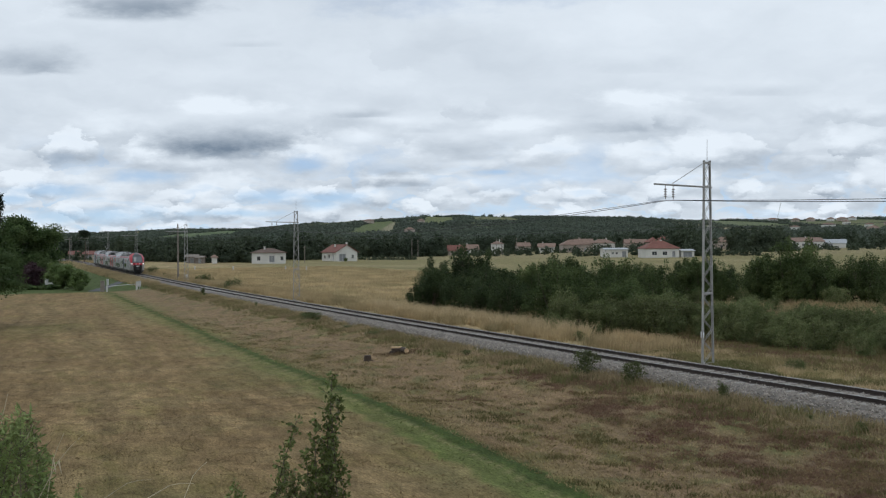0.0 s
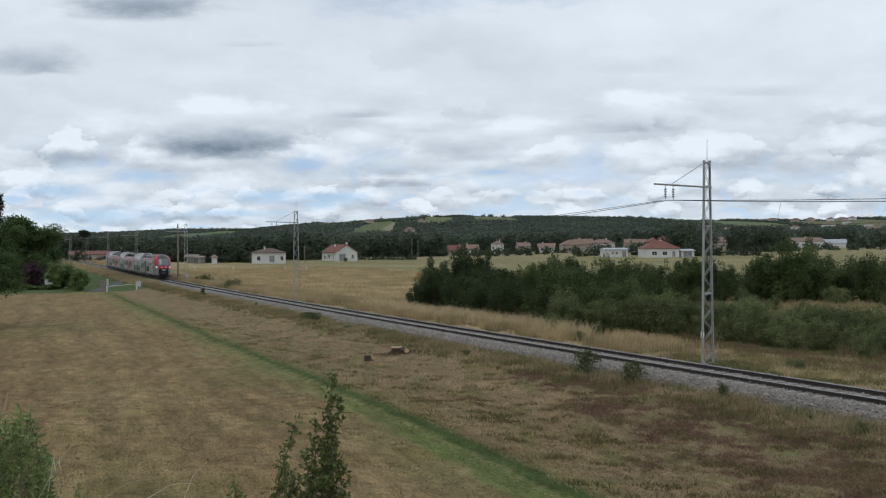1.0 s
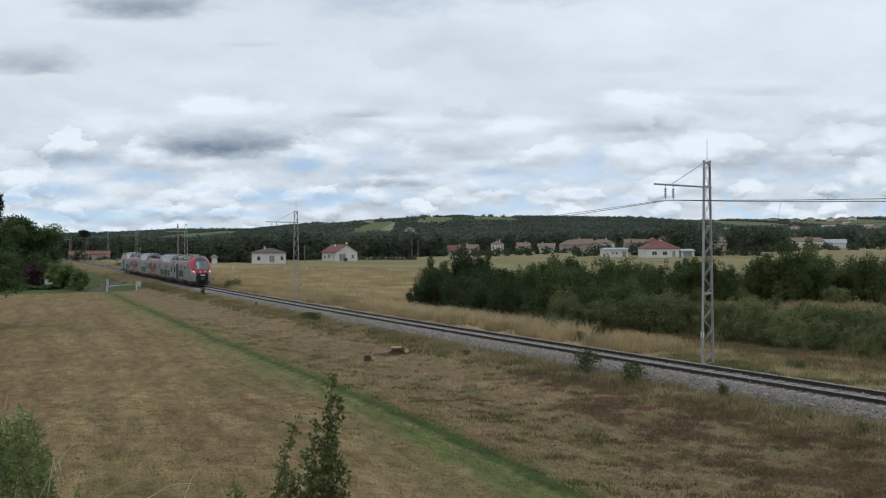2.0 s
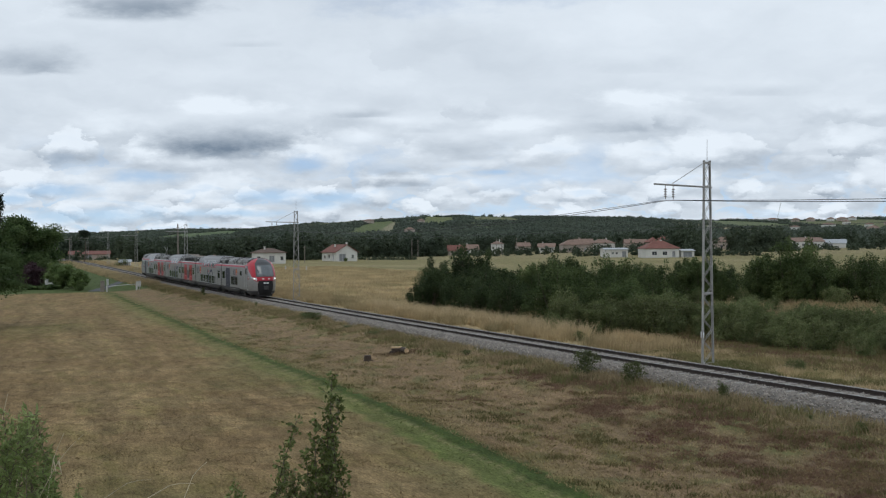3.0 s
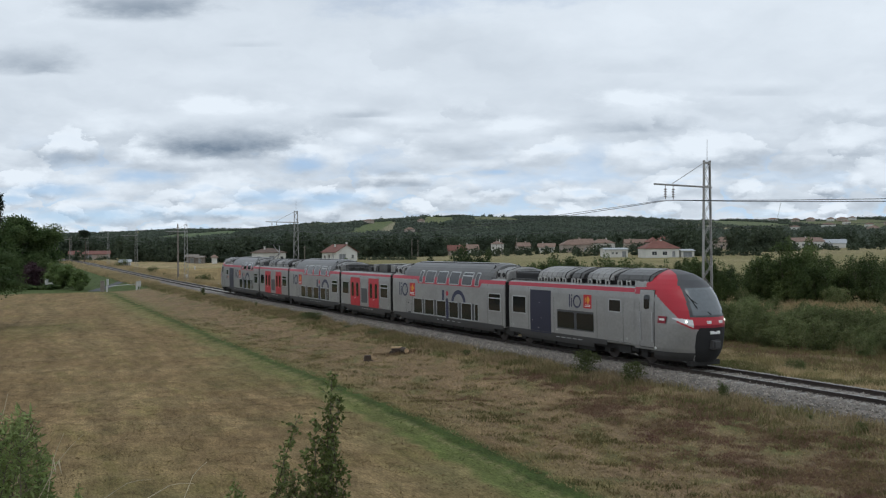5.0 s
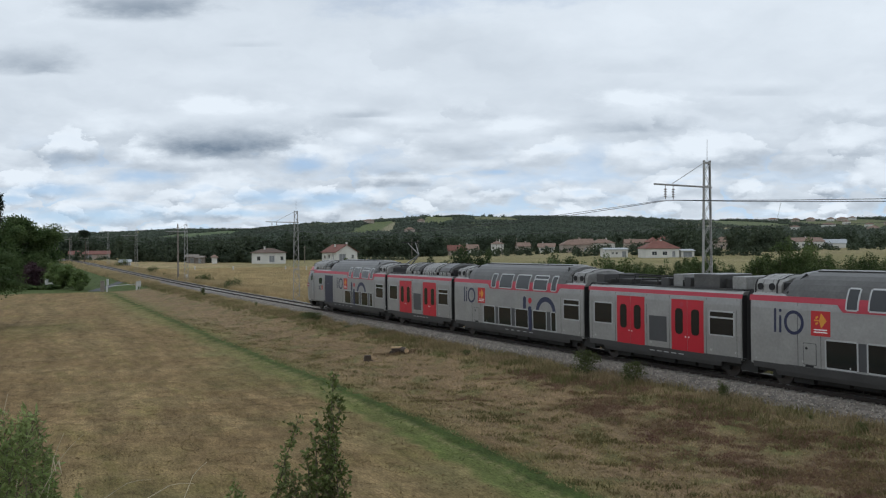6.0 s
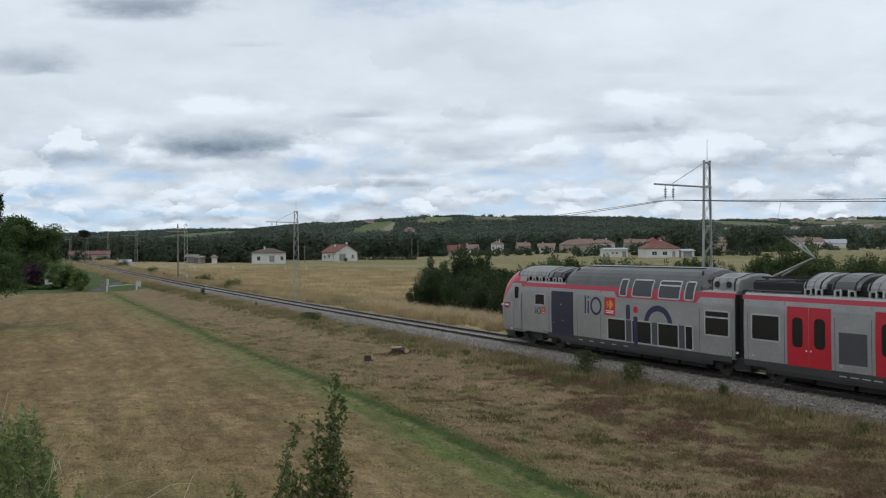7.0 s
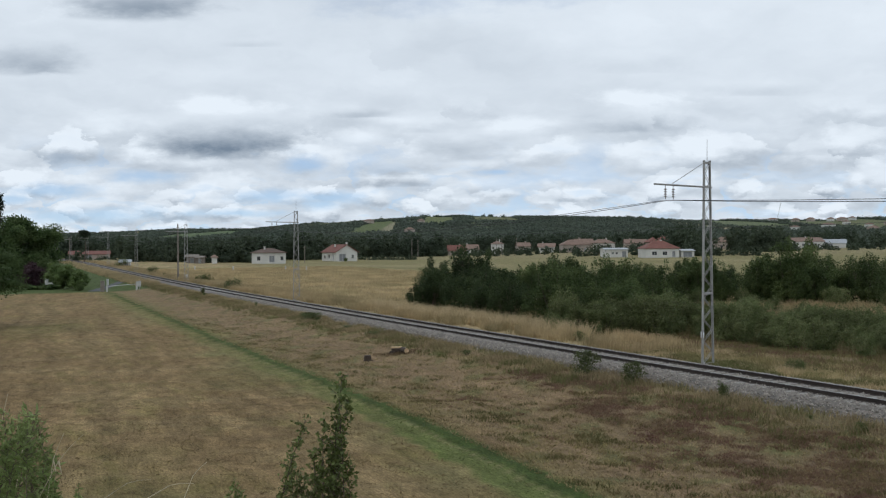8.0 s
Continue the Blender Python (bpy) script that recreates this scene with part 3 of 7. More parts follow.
M_HAY = shader("dry_cut_grass", (0.29, 0.215, 0.122), 0.9, var=0.2, size=6.0, second=(0.19, 0.150, 0.085), mix_size=9.0, per=0.5, spec=0.1)
M_VERGE = shader("tired_verge_grass", (0.33, 0.255, 0.15), 0.9, var=0.2, size=5.0, second=(0.23, 0.19, 0.09), mix_size=5.0, per=0.65, spec=0.1)
M_PLUME = shader("pale_plumes", (0.56, 0.45, 0.28), 0.9, var=0.2, size=3.0, second=(0.44, 0.35, 0.21), mix_size=3.0, per=0.35, spec=0.1)
M_GOLD = shader("ripe_tall_grass", (0.475, 0.365, 0.212), 0.9, var=0.2, size=6.0, second=(0.29, 0.24, 0.135), mix_size=7.0, per=0.35, spec=0.1)
M_GREENGRASS = shader("fresh_short_grass", (0.122, 0.152, 0.048), 0.85, var=0.25, size=3.0, per=0.4, spec=0.15)
M_BROWN = shader("dead_reddish_grass", (0.215, 0.130, 0.095), 0.9, var=0.25, size=3.0, second=(0.20, 0.145, 0.088), mix_size=3.0, per=0.4, spec=0.1)


M_TAN = shader("tan_ballast_grass", (0.42, 0.33, 0.20), 0.9, var=0.2, size=5.0, second=(0.30, 0.25, 0.13), mix_size=4.0, per=0.4, spec=0.1)
M_TUFT = shader("olive_verge_tufts", (0.235, 0.195, 0.095), 0.9, var=0.2, size=3.0, second=(0.130, 0.125, 0.055), mix_size=1.5, per=0.55, spec=0.1)
M_DULL = shader("dull_green_weeds", (0.135, 0.140, 0.058), 0.9, var=0.25, size=3.0, second=(0.20, 0.175, 0.085), mix_size=2.0, per=0.4, spec=0.1)
M_WILD = shader("tired_wild_grass", (0.25, 0.21, 0.115), 0.9, var=0.2, size=5.0, second=(0.155, 0.152, 0.066), mix_size=4.0, per=0.4, spec=0.1)


for m_ in (M_VERGE, M_GOLD, M_GREENGRASS, M_WILD, M_TAN, M_DULL, M_PLUME):
    thin(m_, 0.42)
for m_ in (M_HAY, M_BROWN, M_TUFT):
    thin(m_, 0.62)


def make_grass():
    near = lambda s, o, x, y, r: (y > 17) & (r.uniform(0, 1, len(y)) < np.clip(34.0 / np.maximum(y, 1), 0, 1) ** 1.6) & (np.abs(x) < y * 0.6 + 3)
    off_strip = lambda s, o, x, y, r: near(s, o, x, y, r) & (np.abs(o - strip_mid(s)) > 1.0)
    clumpy = lambda s, o, x, y, r: off_strip(s, o, x, y, r) & (lumps(x, y, 0.9, 71) + 0.6 * lumps(x, y, 3.1, 72) > r.uniform(-0.5, 0.9, len(x)))
    blades("cut_grass", scatter(420000, -20, 78, 9, 48, 1, clumpy), 0.042, 0.012, 2, 2.0, M_HAY, "short dry stubble of the mown meadow", 0.06, 1)
    verge = lambda s, o, x, y, r: near(s, o, x, y, r) & (o < strip_mid(s) - 0.8)
    blades("verge_grass", scatter(90000, -50, 75, 3.6, 15, 2, verge), 0.065, 0.013, 3, 1.5, M_VERGE, "rough mown verge grass", 0.07, 2)
    tufty = lambda s, o, x, y, r: verge(s, o, x, y, r) & (lumps(x, y, 1.6, 73) + 0.8 * lumps(x, y, 5.0, 74) + 0.25 * smooth(46, 54, s) > r.uniform(0.4, 1.3, len(x)))
    blades("verge_tufts", scatter(60000, 0, 75, 4.0, 14, 16, tufty), 0.125, 0.014, 3, 1.0, M_TUFT, "olive tufts in the mown verge", 0.06, 16)
    red = lambda s, o, x, y, r: verge(s, o, x, y, r) & (red_patch(s, o) + 0.6 * lumps(x, y, 3.0, 34) + 0.7 * lumps(x, y, 1.3, 32) > r.uniform(0.5, 1.5, len(x)))
    blades("withered_grass", scatter(60000, 44, 72, 2.8, 11, 3, red), 0.075, 0.014, 3, 1.6, M_BROWN, "withered reddish cut grass", 0.07, 3)
    mid = lambda s, o, x, y, r: near(s, o, x, y, r) & (np.abs(o - strip_mid(s) + 0.1) < 1.0 * r.uniform(0.3, 1.0, len(s))) & (r.uniform(0, 1, len(s)) < 0.35 + 0.65 * smooth(30, 56, s) + (o < strip_mid(s) - 0.3))
    blades("track_grass", scatter(90000, -45, 75, 7, 18, 4, mid), 0.03, 0.012, 3, 2.6, M_GREENGRASS, "short green grass of the mown track", 0.05, 4)
    plume = lambda s, o, x, y, r: r.uniform(0, 1, len(s)) < np.clip(0.3 + 0.9 * lumps(x, y, 4.0, 63), 0.0, 1)
    foot = lambda s, o, x, y, r: (np.abs(o) < np.interp(s, [38, 48], [9.0, 3.9])) & (r.uniform(0, 1, len(s)) < np.clip(0.45 + 0.5 * lumps(x, y, 6.0, 61), 0.08, 1))
    blades("ballast_edge_grass", scatter(34000, -90, 72, 1.75, 4.4, 5, foot), 0.27, 0.011, 4, 0.7, M_TAN, "tall dry grass along the ballast", 0.07, 5)
    blades("ballast_edge_green", scatter(9000, -90, 72, 2.3, 5.4, 6, plume), 0.26, 0.014, 5, 0.6, M_DULL, "dull green weeds along the ballast", 0.10, 6)
    blades("ballast_grass", scatter(46000, -160, 14, 1.35, 2.8, 15, foot), 0.32, 0.012, 4, 0.7, M_TAN, "dry grass growing into the ballast", 0.08, 15)
    gold = lambda s, o, x, y, r: r.uniform(0, 1, len(s)) < np.clip(0.45 + 0.8 * lumps(x, y, 5.0, 62), 0.06, 1)
    blades("ripe_grass", scatter(42000, -95, 44, -9.5, -3.0, 7, gold), 0.62, 0.013, 4, 0.5, M_GOLD, "tall ripe golden grass", 0.09, 7)
    blades("ripe_grass_low", scatter(16000, 40, 75, -9.0, -2.9, 8, gold), 0.22, 0.012, 4, 0.8, M_TAN, "low dry grass beyond the line", 0.09, 8)
    plume = lambda s, o, x, y, r: r.uniform(0, 1, len(s)) < np.clip(0.3 + 0.9 * lumps(x, y, 4.0, 63), 0.0, 1)
    tufts = lambda s, o, x, y, r: r.uniform(0, 1, len(s)) < np.clip(1.6 * lumps(x, y, 2.4, 68) - 0.1, 0.0, 1)
    blades("plume_grass", scatter(5200, 2, 36, -8.0, -4.6, 9, tufts), 0.95, 0.016, 6, 0.75, M_PLUME, "pale plumed grass before the thicket", 0.12, 9)
    tall = lambda s, o, x, y, r: (np.abs(o) > 1.9) & (r.uniform(0, 1, len(s)) < np.clip(0.55 + 0.7 * lumps(x, y, 9.0, 64), 0.1, 1))
    blades("line_side_grass", scatter(30000, -260, -62, -7.0, 5.6, 13, tall), 0.75, 0.022, 3, 0.5, M_GOLD, "tall dry grass hiding the far rails", 0.15, 13)
    wild = lambda s, o, x, y, r: r.uniform(0, 1, len(s)) < np.clip(0.6 + 0.5 * lumps(x, y, 6.0, 65), 0.1, 1)
    blades("gap_grass", scatter(30000, 14, 78, -46, -20.0, 17, wild), 0.62, 0.020, 3, 0.5, M_GOLD, "tall pale dry grass in the gap of the scrub", 0.2, 17)
    blades("scrub_grass", scatter(40000, 20, 78, -30, -13.0, 14, wild), 0.55, 0.016, 3, 0.5, M_WILD, "tall tired grass between the scrub", 0.14, 14)
    blades("rough_low_grass", scatter(26000, 36, 78, -15, -5.5, 18, wild), 0.20, 0.014, 3, 0.9, M_TUFT, "low tired grass before the scrub", 0.12, 18)
    blades("rough_brown_grass", scatter(12000, 36, 78, -15, -6.5, 19, plume), 0.22, 0.014, 3, 1.0, M_BROWN, "low brown withered growth before the scrub", 0.12, 19)
    ripe = lambda s, o, x, y, r: r.uniform(0, 1, len(s)) < np.clip(0.55 + 0.5 * lumps(x, y, 8.0, 66) + 0.3 * lumps(x, y, 2.5, 67), 0.05, 1)
    blades("field_grass", scatter(70000, -150, 20, -60, -9, 10, ripe), 0.42, 0.022, 3, 0.8, M_GOLD, "ripe grass of the far field", 0.4, 10)
    blades("far_edge_green", scatter(22000, 44, 75, -4.9, -2.7, 11, plume), 0.20, 0.012, 4, 0.7, M_DULL, "dull green grass beyond the line", 0.10, 11)


make_grass()


# ---- track ----
M_BALLAST = shader("ballast_stone", (0.185, 0.160, 0.136), 0.9, var=0.35, size=0.35, bump=1.0, bump_size=9.0, per=0.0, second=(0.11, 0.10, 0.09), mix_size=0.25)
M_STONE = shader("loose_ballast", (0.265, 0.238, 0.208), 0.9, var=0.2, size=0.2, per=0.75)
M_SLEEPER = shader("concrete_sleeper", (0.30, 0.285, 0.26), 0.85, var=0.2, size=0.5, bump=0.3)


def along(bm, prof, s0, s1, step, closed=False):
    prev = None
    for s in np.arange(s0, s1 + step / 2, step):
        ring = [bm.verts.new(on_track(s, o, z)) for o, z in prof]
        if prev:
            n = len(ring)
            for k in range(n if closed else n - 1):
                bm.faces.new((prev[k], ring[k], ring[(k + 1) % n], prev[(k + 1) % n]))
        prev = ring
    bmesh.ops.recalc_face_normals(bm, faces=bm.faces)


def make_track():
    bm = bmesh.new()
    along(bm, [(-3.0, -0.75), (-2.35, -0.30), (-1.75, -0.19), (-0.9, -0.17), (0.0, -0.19), (0.9, -0.17), (1.6, -0.19), (2.1, -0.36), (2.7, -0.85)], -420, 150, 1.5)
    bed = tagged(mesh_ob("ballast_bed", bm, M_BALLAST), "grey ballast bed of the railway", "railway", kind="structure")
    rng = np.random.RandomState(8)
    n = 42000
    s, o = rng.uniform(-20, 70, n), rng.uniform(-2.6, 2.4, n)
    h = np.interp(s, LINE_S, LINE_H)
    base = np.interp(o, [-3.0, -2.35, -1.75, -0.9, 0.0, 0.9, 1.6, 2.1, 2.7], [-0.75, -0.30, -0.19, -0.17, -0.19, -0.17, -0.19, -0.34, -0.85])
    p = np.stack([np.interp(s, LINE_S, LINE_X) + o * np.sin(h), np.interp(s, LINE_S, LINE_Y) - o * np.cos(h), np.interp(s, LINE_S, LINE_Z) + base], 1)
    r = rng.uniform(0.03, 0.07, n)[:, None, None]
    tetra = np.array([(1, 0, -0.4), (-0.5, 0.87, -0.4), (-0.5, -0.87, -0.4), (0.1, 0.1, 0.9)])
    q = rng.normal(0, 0.25, (n, 4, 3)) + tetra[None]
    a = rng.uniform(0, 6.28, n)
    ca, sa = np.cos(a)[:, None], np.sin(a)[:, None]
    q = np.stack([q[:, :, 0] * ca - q[:, :, 1] * sa, q[:, :, 0] * sa + q[:, :, 1] * ca, q[:, :, 2]], -1)
    v = (p[:, None] + q * r).reshape(-1, 3)
    k = np.arange(n)[:, None] * 4
    f = np.concatenate([k + np.array([t]) for t in ((0, 1, 3), (1, 2, 3), (2, 0, 3), (0, 2, 1))], 1).reshape(-1, 3)
    tagged(new("loose_ballast", raw_mesh("loose_ballast", v, f, M_STONE)), "loose grey ballast stones", "gravel", kind="stuff")
    for o in (-0.7525, 0.7525):
        bm = bmesh.new()
        along(bm, [(o - 0.07, -0.170), (o + 0.07, -0.170), (o + 0.07, -0.158), (o + 0.012, -0.135), (o + 0.012, -0.045), (o + 0.036, -0.030),
                   (o + 0.036, -0.004), (o - 0.036, -0.004), (o - 0.036, -0.030), (o - 0.012, -0.045), (o - 0.012, -0.135), (o - 0.07, -0.158)], -420, 150, 1.5, True)
        rail = tagged(mesh_ob("rail", bm, M_RAIL), "rusty brown steel rail with a worn top", "rail", "rails of the line", "structure")
        bm = bmesh.new()
        along(bm, [(o - 0.034, -0.003), (o + 0.034, -0.003)], -420, 150, 1.5)
        part("rail_top", bm, M_RAILTOP, rail, "polished running surface")
    bm = bmesh.new()
    add_box(bm, -0.14, 0.14, -1.25, 1.25, -0.36, -0.165, 0.02)
    me = bpy.data.meshes.new("sleeper")
    bm.to_mesh(me)
    me.materials.append(M_SLEEPER)
    for k in range(190):
        s = -42 + 0.6 * k
        ob = new("sleeper", me)
        ob.matrix_world = pose(*on_track(s), 0, 0, math.degrees(heading(s)))
        ob.parent = bed


make_track()


# ---- overhead line ----
M_WIRE = shader("dark_copper_wire", (0.05, 0.052, 0.05), 0.6, 0.4, var=0.1)
M_INSUL = shader("brown_insulator", (0.06, 0.035, 0.025), 0.3, var=0.1)
MASTS = (49.2, -9.5, -68.3, -128.0, -185.5, -245.0, -304.0)


def lattice_mast(height):
    """Two channel uprights with zigzag lacing, narrowing upward, a bracket arm to the track (local -y) and a spike."""
    mast = empty("catenary_mast", "grey lattice steel mast with a bracket arm over the track", "catenary mast", "masts along the line")
    wide = lambda z: 0.325 - 0.17 * z / height
    for side in (-1, 1):
        bm = bmesh.new()
        n = 12
        for dx, t0, t1 in ((-0.045, 0.008, 0.055), (0.045, 0.008, 0.055), (0.0, 0.052, 0.012)):
            prev = None
            for k in range(n + 1):
                z = height * k / n
                y = side * wide(z)
                sh = side * 0.022 if dx else side * 0.045
                ring = [bm.verts.new((dx + sx * t0, y + sh + sy * t1 * 0.5, z)) for sx, sy in ((-1, -1), (1, -1), (1, 1), (-1, 1))]
                if prev:
                    for j in range(4):
                        bm.faces.new((prev[j], prev[(j + 1) % 4], ring[(j + 1) % 4], ring[j]))
                prev = ring
            bm.faces.new(prev)
        part("upright", bm, M_STEEL, mast)
    bm = bmesh.new()
    z, k = 0.1, 0
    while z < height - 0.35:
        st = 0.42 + 0.3 * wide(z)
        for face in (0.055, -0.055):
            d = 1 if (k % 2 == 0) else -1
            add_tube(bm, (face, -d * wide(z), z), (face, d * wide(z + st), z + st), 0.018, 0.018, 4)
        z, k = z + st, k + 1
    part("lacing", bm, M_STEEL, mast, "zigzag flat-bar lacing")
    for z in (0.05, 0.35 * height, height - 0.12, 8.38):
        bm = bmesh.new()
        add_box(bm, -0.06, 0.06, -wide(z), wide(z), z - 0.05, z + 0.05)
        part("tie_plate", bm, M_STEEL, mast)
    bm = bmesh.new()
    add_box(bm, -0.45, 0.45, -0.5, 0.5, -0.5, 0.03, 0.04)
    part("footing", bm, M_SLEEPER, mast, "concrete footing")
    bm = bmesh.new()
    add_tube(bm, (0, 0.3, 8.36), (0, -3.3, 8.42), 0.042)
    part("bracket_arm", bm, M_STEEL, mast, "horizontal tubular arm")
    bm = bmesh.new()
    add_tube(bm, (0, -0.10, height - 0.08), (0, -2.2, 8.46), 0.016, 0.016, 6)
    part("tie_rod", bm, M_STEEL, mast)
    bm = bmesh.new()
    add_tube(bm, (0, 0.02, height - 0.02), (0, 0.02, height + 1.0), 0.016, 0.008, 6)
    part("spike", bm, M_STEEL, mast)
    for y in (-2.14, -2.62):
        bm = bmesh.new()
        add_tube(bm, (0, y, 8.40), (0, y, 7.74), 0.014, 0.014, 6)
        for j in range(4):
            add_tube(bm, (0, y, 8.22 - 0.11 * j), (0, y, 8.17 - 0.11 * j), 0.05, 0.075, 10)
        part("insulator", bm, M_INSUL, mast, "brown disc insulator string")
    bm = bmesh.new()
    add_box(bm, -0.10, 0.10, -wide(2.5) - 0.06, -wide(2.5) - 0.05, 1.30, 1.58)
    part("plate", bm, M_WHITE, mast, "small white plate")
    return mast


def make_overhead():
    first = lattice_mast(9.62)
    for k, s in enumerate(MASTS):
        x, y, z = on_track(s, -2.9, -0.38)
        m = pose(x, y, z, 0, 0, math.degrees(heading(s)))
        if k == 0:
            first.matrix_world = m
        else:
            copy_thing(first, m)
    line = empty("overhead_line", "dark contact and carrying wires over the track", "overhead line")
    stops = [(105.0, 0)] + [(s, 1) for s in MASTS]
    for (a, _), (b, _) in zip(stops, stops[1:]):
        for name, o, up, sag, r in (("carrying_wire", -0.5, 7.32, 0.95, 0.016), ("contact_wire", -0.1, 6.0, 0.03, 0.009), ("second_wire", -0.2, 7.32, 0.82, 0.014)):
            bm = bmesh.new()
            prev = None
            for j in range(17):
                u = j / 16
                c = on_track(a + (b - a) * u, o * 1.0, up - sag * 4 * u * (1 - u))
                h = heading(a + (b - a) * u)
                ring = [bm.verts.new((c[0] + r * math.cos(q) * math.sin(h), c[1] - r * math.cos(q) * math.cos(h), c[2] + r * math.sin(q))) for q in (0.5, 2.07, 3.64, 5.21)]
                if prev:
                    for i in range(4):
                        bm.faces.new((prev[i], prev[(i + 1) % 4], ring[(i + 1) % 4], ring[i]))
                prev = ring
            part(name, bm, M_WIRE, line)
        for j in range(1, 9):
            u = j / 9
            s = a + (b - a) * u
            top = 7.32 - 0.95 * 4 * u * (1 - u)
            bm = bmesh.new()
            add_tube(bm, on_track(s, -0.45, top), on_track(s, -0.12, 6.0), 0.006, 0.006, 4)
            part("dropper", bm, M_WIRE, line)


make_overhead()

# ---- the train ----
# Local space of a car: x along the way from its rear end, y to the left of the way, z over the rails.
SEC = np.array([(0.40, 1.36), (0.60, 1.43), (0.85, 1.465), (2.0, 1.485), (2.9, 1.475), (3.15, 1.455), (3.4, 1.40), (3.6, 1.32), (3.8, 1.20),
                (3.98, 1.03), (4.12, 0.82), (4.22, 0.58), (4.29, 0.30), (4.32, 0.0)])


def half_width(z):
    return float(np.interp(z, SEC[:, 0], SEC[:, 1]))


def loft(bm, xs, levels):
    """A closed shell: at each x a section given as (z, half width) from the bottom up."""
    rings = []
    for x, lv in zip(xs, levels):
        pts = [(-w, z) for z, w in lv] + [(w, z) for z, w in reversed(lv)]
        rings.append([bm.verts.new((x, y, z)) for y, z in pts])
    n = len(rings[0])
    for a, b in zip(rings, rings[1:]):
        for k in range(n):
            bm.faces.new((a[k], a[(k + 1) % n], b[(k + 1) % n], b[k]))
    bm.faces.new(rings[0][::-1])
    bm.faces.new(rings[-1])


def panel(bm, levels, side, out=0.006, back=0.012):
    """A plate that follows the car's side. levels: (z, x0, x1) from the bottom up."""
    rows = []
    for z, x0, x1 in levels:
        w = half_width(z)
        rows.append([bm.verts.new((x, side * (w + o), z)) for x, o in ((x0, -back), (x0, out), (x1, out), (x1, -back))])
    for a, b in zip(rows, rows[1:]):
        for k in range(3):
            bm.faces.new((a[k], a[k + 1], b[k + 1], b[k]) if side < 0 else (b[k], b[k + 1], a[k + 1], a[k]))
    for r, flip in ((rows[0], 1), (rows[-1], 0)):
        bm.faces.new(r if (flip == 1) != (side < 0) else r[::-1])


def rounded(x0, x1, z0, z1, r=0.08, mids=3):
    out = []
    for k in range(4):
        a = k / 3 * math.pi / 2
        out.append((z0 + r * (1 - math.sin(a)), x0 + r * (1 - math.cos(a)), x1 - r * (1 - math.cos(a))))
    out = sorted(out)
    for k in range(1, mids + 1):
        out.append((z0 + r + (z1 - z0 - 2 * r) * k / (mids + 1), x0, x1))
    for k in range(4):
        a = k / 3 * math.pi / 2
        out.append((z1 - r * (1 - math.sin(a)), x0 + r * (1 - math.cos(a)), x1 - r * (1 - math.cos(a))))
    return sorted(out, key=lambda p: p[0])


def window(car, side, x0, x1, z0, z1, transom=False, framed=True, name="window", label=""):
    bm = bmesh.new()
    panel(bm, rounded(x0, x1, z0, z1), side, 0.010)
    w = part(name, bm, M_GLASS, car, label)
    if framed:
        bm = bmesh.new()
        t = 0.045
        for lv in ([(z, x0 - 0.01, x0 + t) for z in np.linspace(z0 + 0.03, z1 - 0.03, 5)], [(z, x1 - t, x1 + 0.01) for z in np.linspace(z0 + 0.03, z1 - 0.03, 5)],
                   [(z0 - 0.01, x0 + 0.05, x1 - 0.05), (z0 + t, x0 + t, x1 - t)], [(z1 - t, x0 + t, x1 - t), (z1 + 0.01, x0 + 0.05, x1 - 0.05)]):
            panel(bm, lv, side, 0.018)
        if transom:
            zt = z1 - 0.27 * (z1 - z0)
            panel(bm, [(zt - 0.03, x0 + t, x1 - t), (zt + 0.03, x0 + t, x1 - t)], side, 0.018)
        part("window_frame", bm, M_GASKET, w, "pale metal window frame")
    return w


def film(car, side, lv, mat, name, label="", out=0.005):
    bm = bmesh.new()
    panel(bm, lv, side, out)
    return part(name, bm, mat, car, label)


def rect(x0, x1, z0, z1, n=1):
    return [(z0 + (z1 - z0) * k / n, x0, x1) for k in range(n + 1)]


def ring_film(car, side, cx, cz, rx, rz, thick, a0, a1, mat, name, out=0.007):
    bm = bmesh.new()
    n = max(8, int(abs(a1 - a0) / 10))
    prev = None
    for k in range(n + 1):
        a = radians(a0 + (a1 - a0) * k / n)
        row = []
        for q, o in ((1.0, -0.01), (1.0, out), (0.0, out), (0.0, -0.01)):
            ex, ez = rx - thick * (1 - q), rz - thick * (1 - q)
            x, z = cx + ex * math.cos(a), cz + ez * math.sin(a)
            row.append(bm.verts.new((x, side * (half_width(z) + o), z)))
        if prev:
            for j in range(3):
                bm.faces.new((prev[j], prev[j + 1], row[j + 1], row[j]))
        prev = row
    bmesh.ops.recalc_face_normals(bm, faces=bm.faces)
    return part(name, bm, mat, car)


def disc_film(car, side, cx, cz, r, mat, name, out=0.007, rz=None):
    rz = rz or r
    lv = [(cz - rz * math.cos(math.pi * k / 8), cx - r * max(0.05, math.sin(math.pi * k / 8)), cx + r * max(0.05, math.sin(math.pi * k / 8))) for k in range(9)]
    return film(car, side, lv, mat, name, "", out)


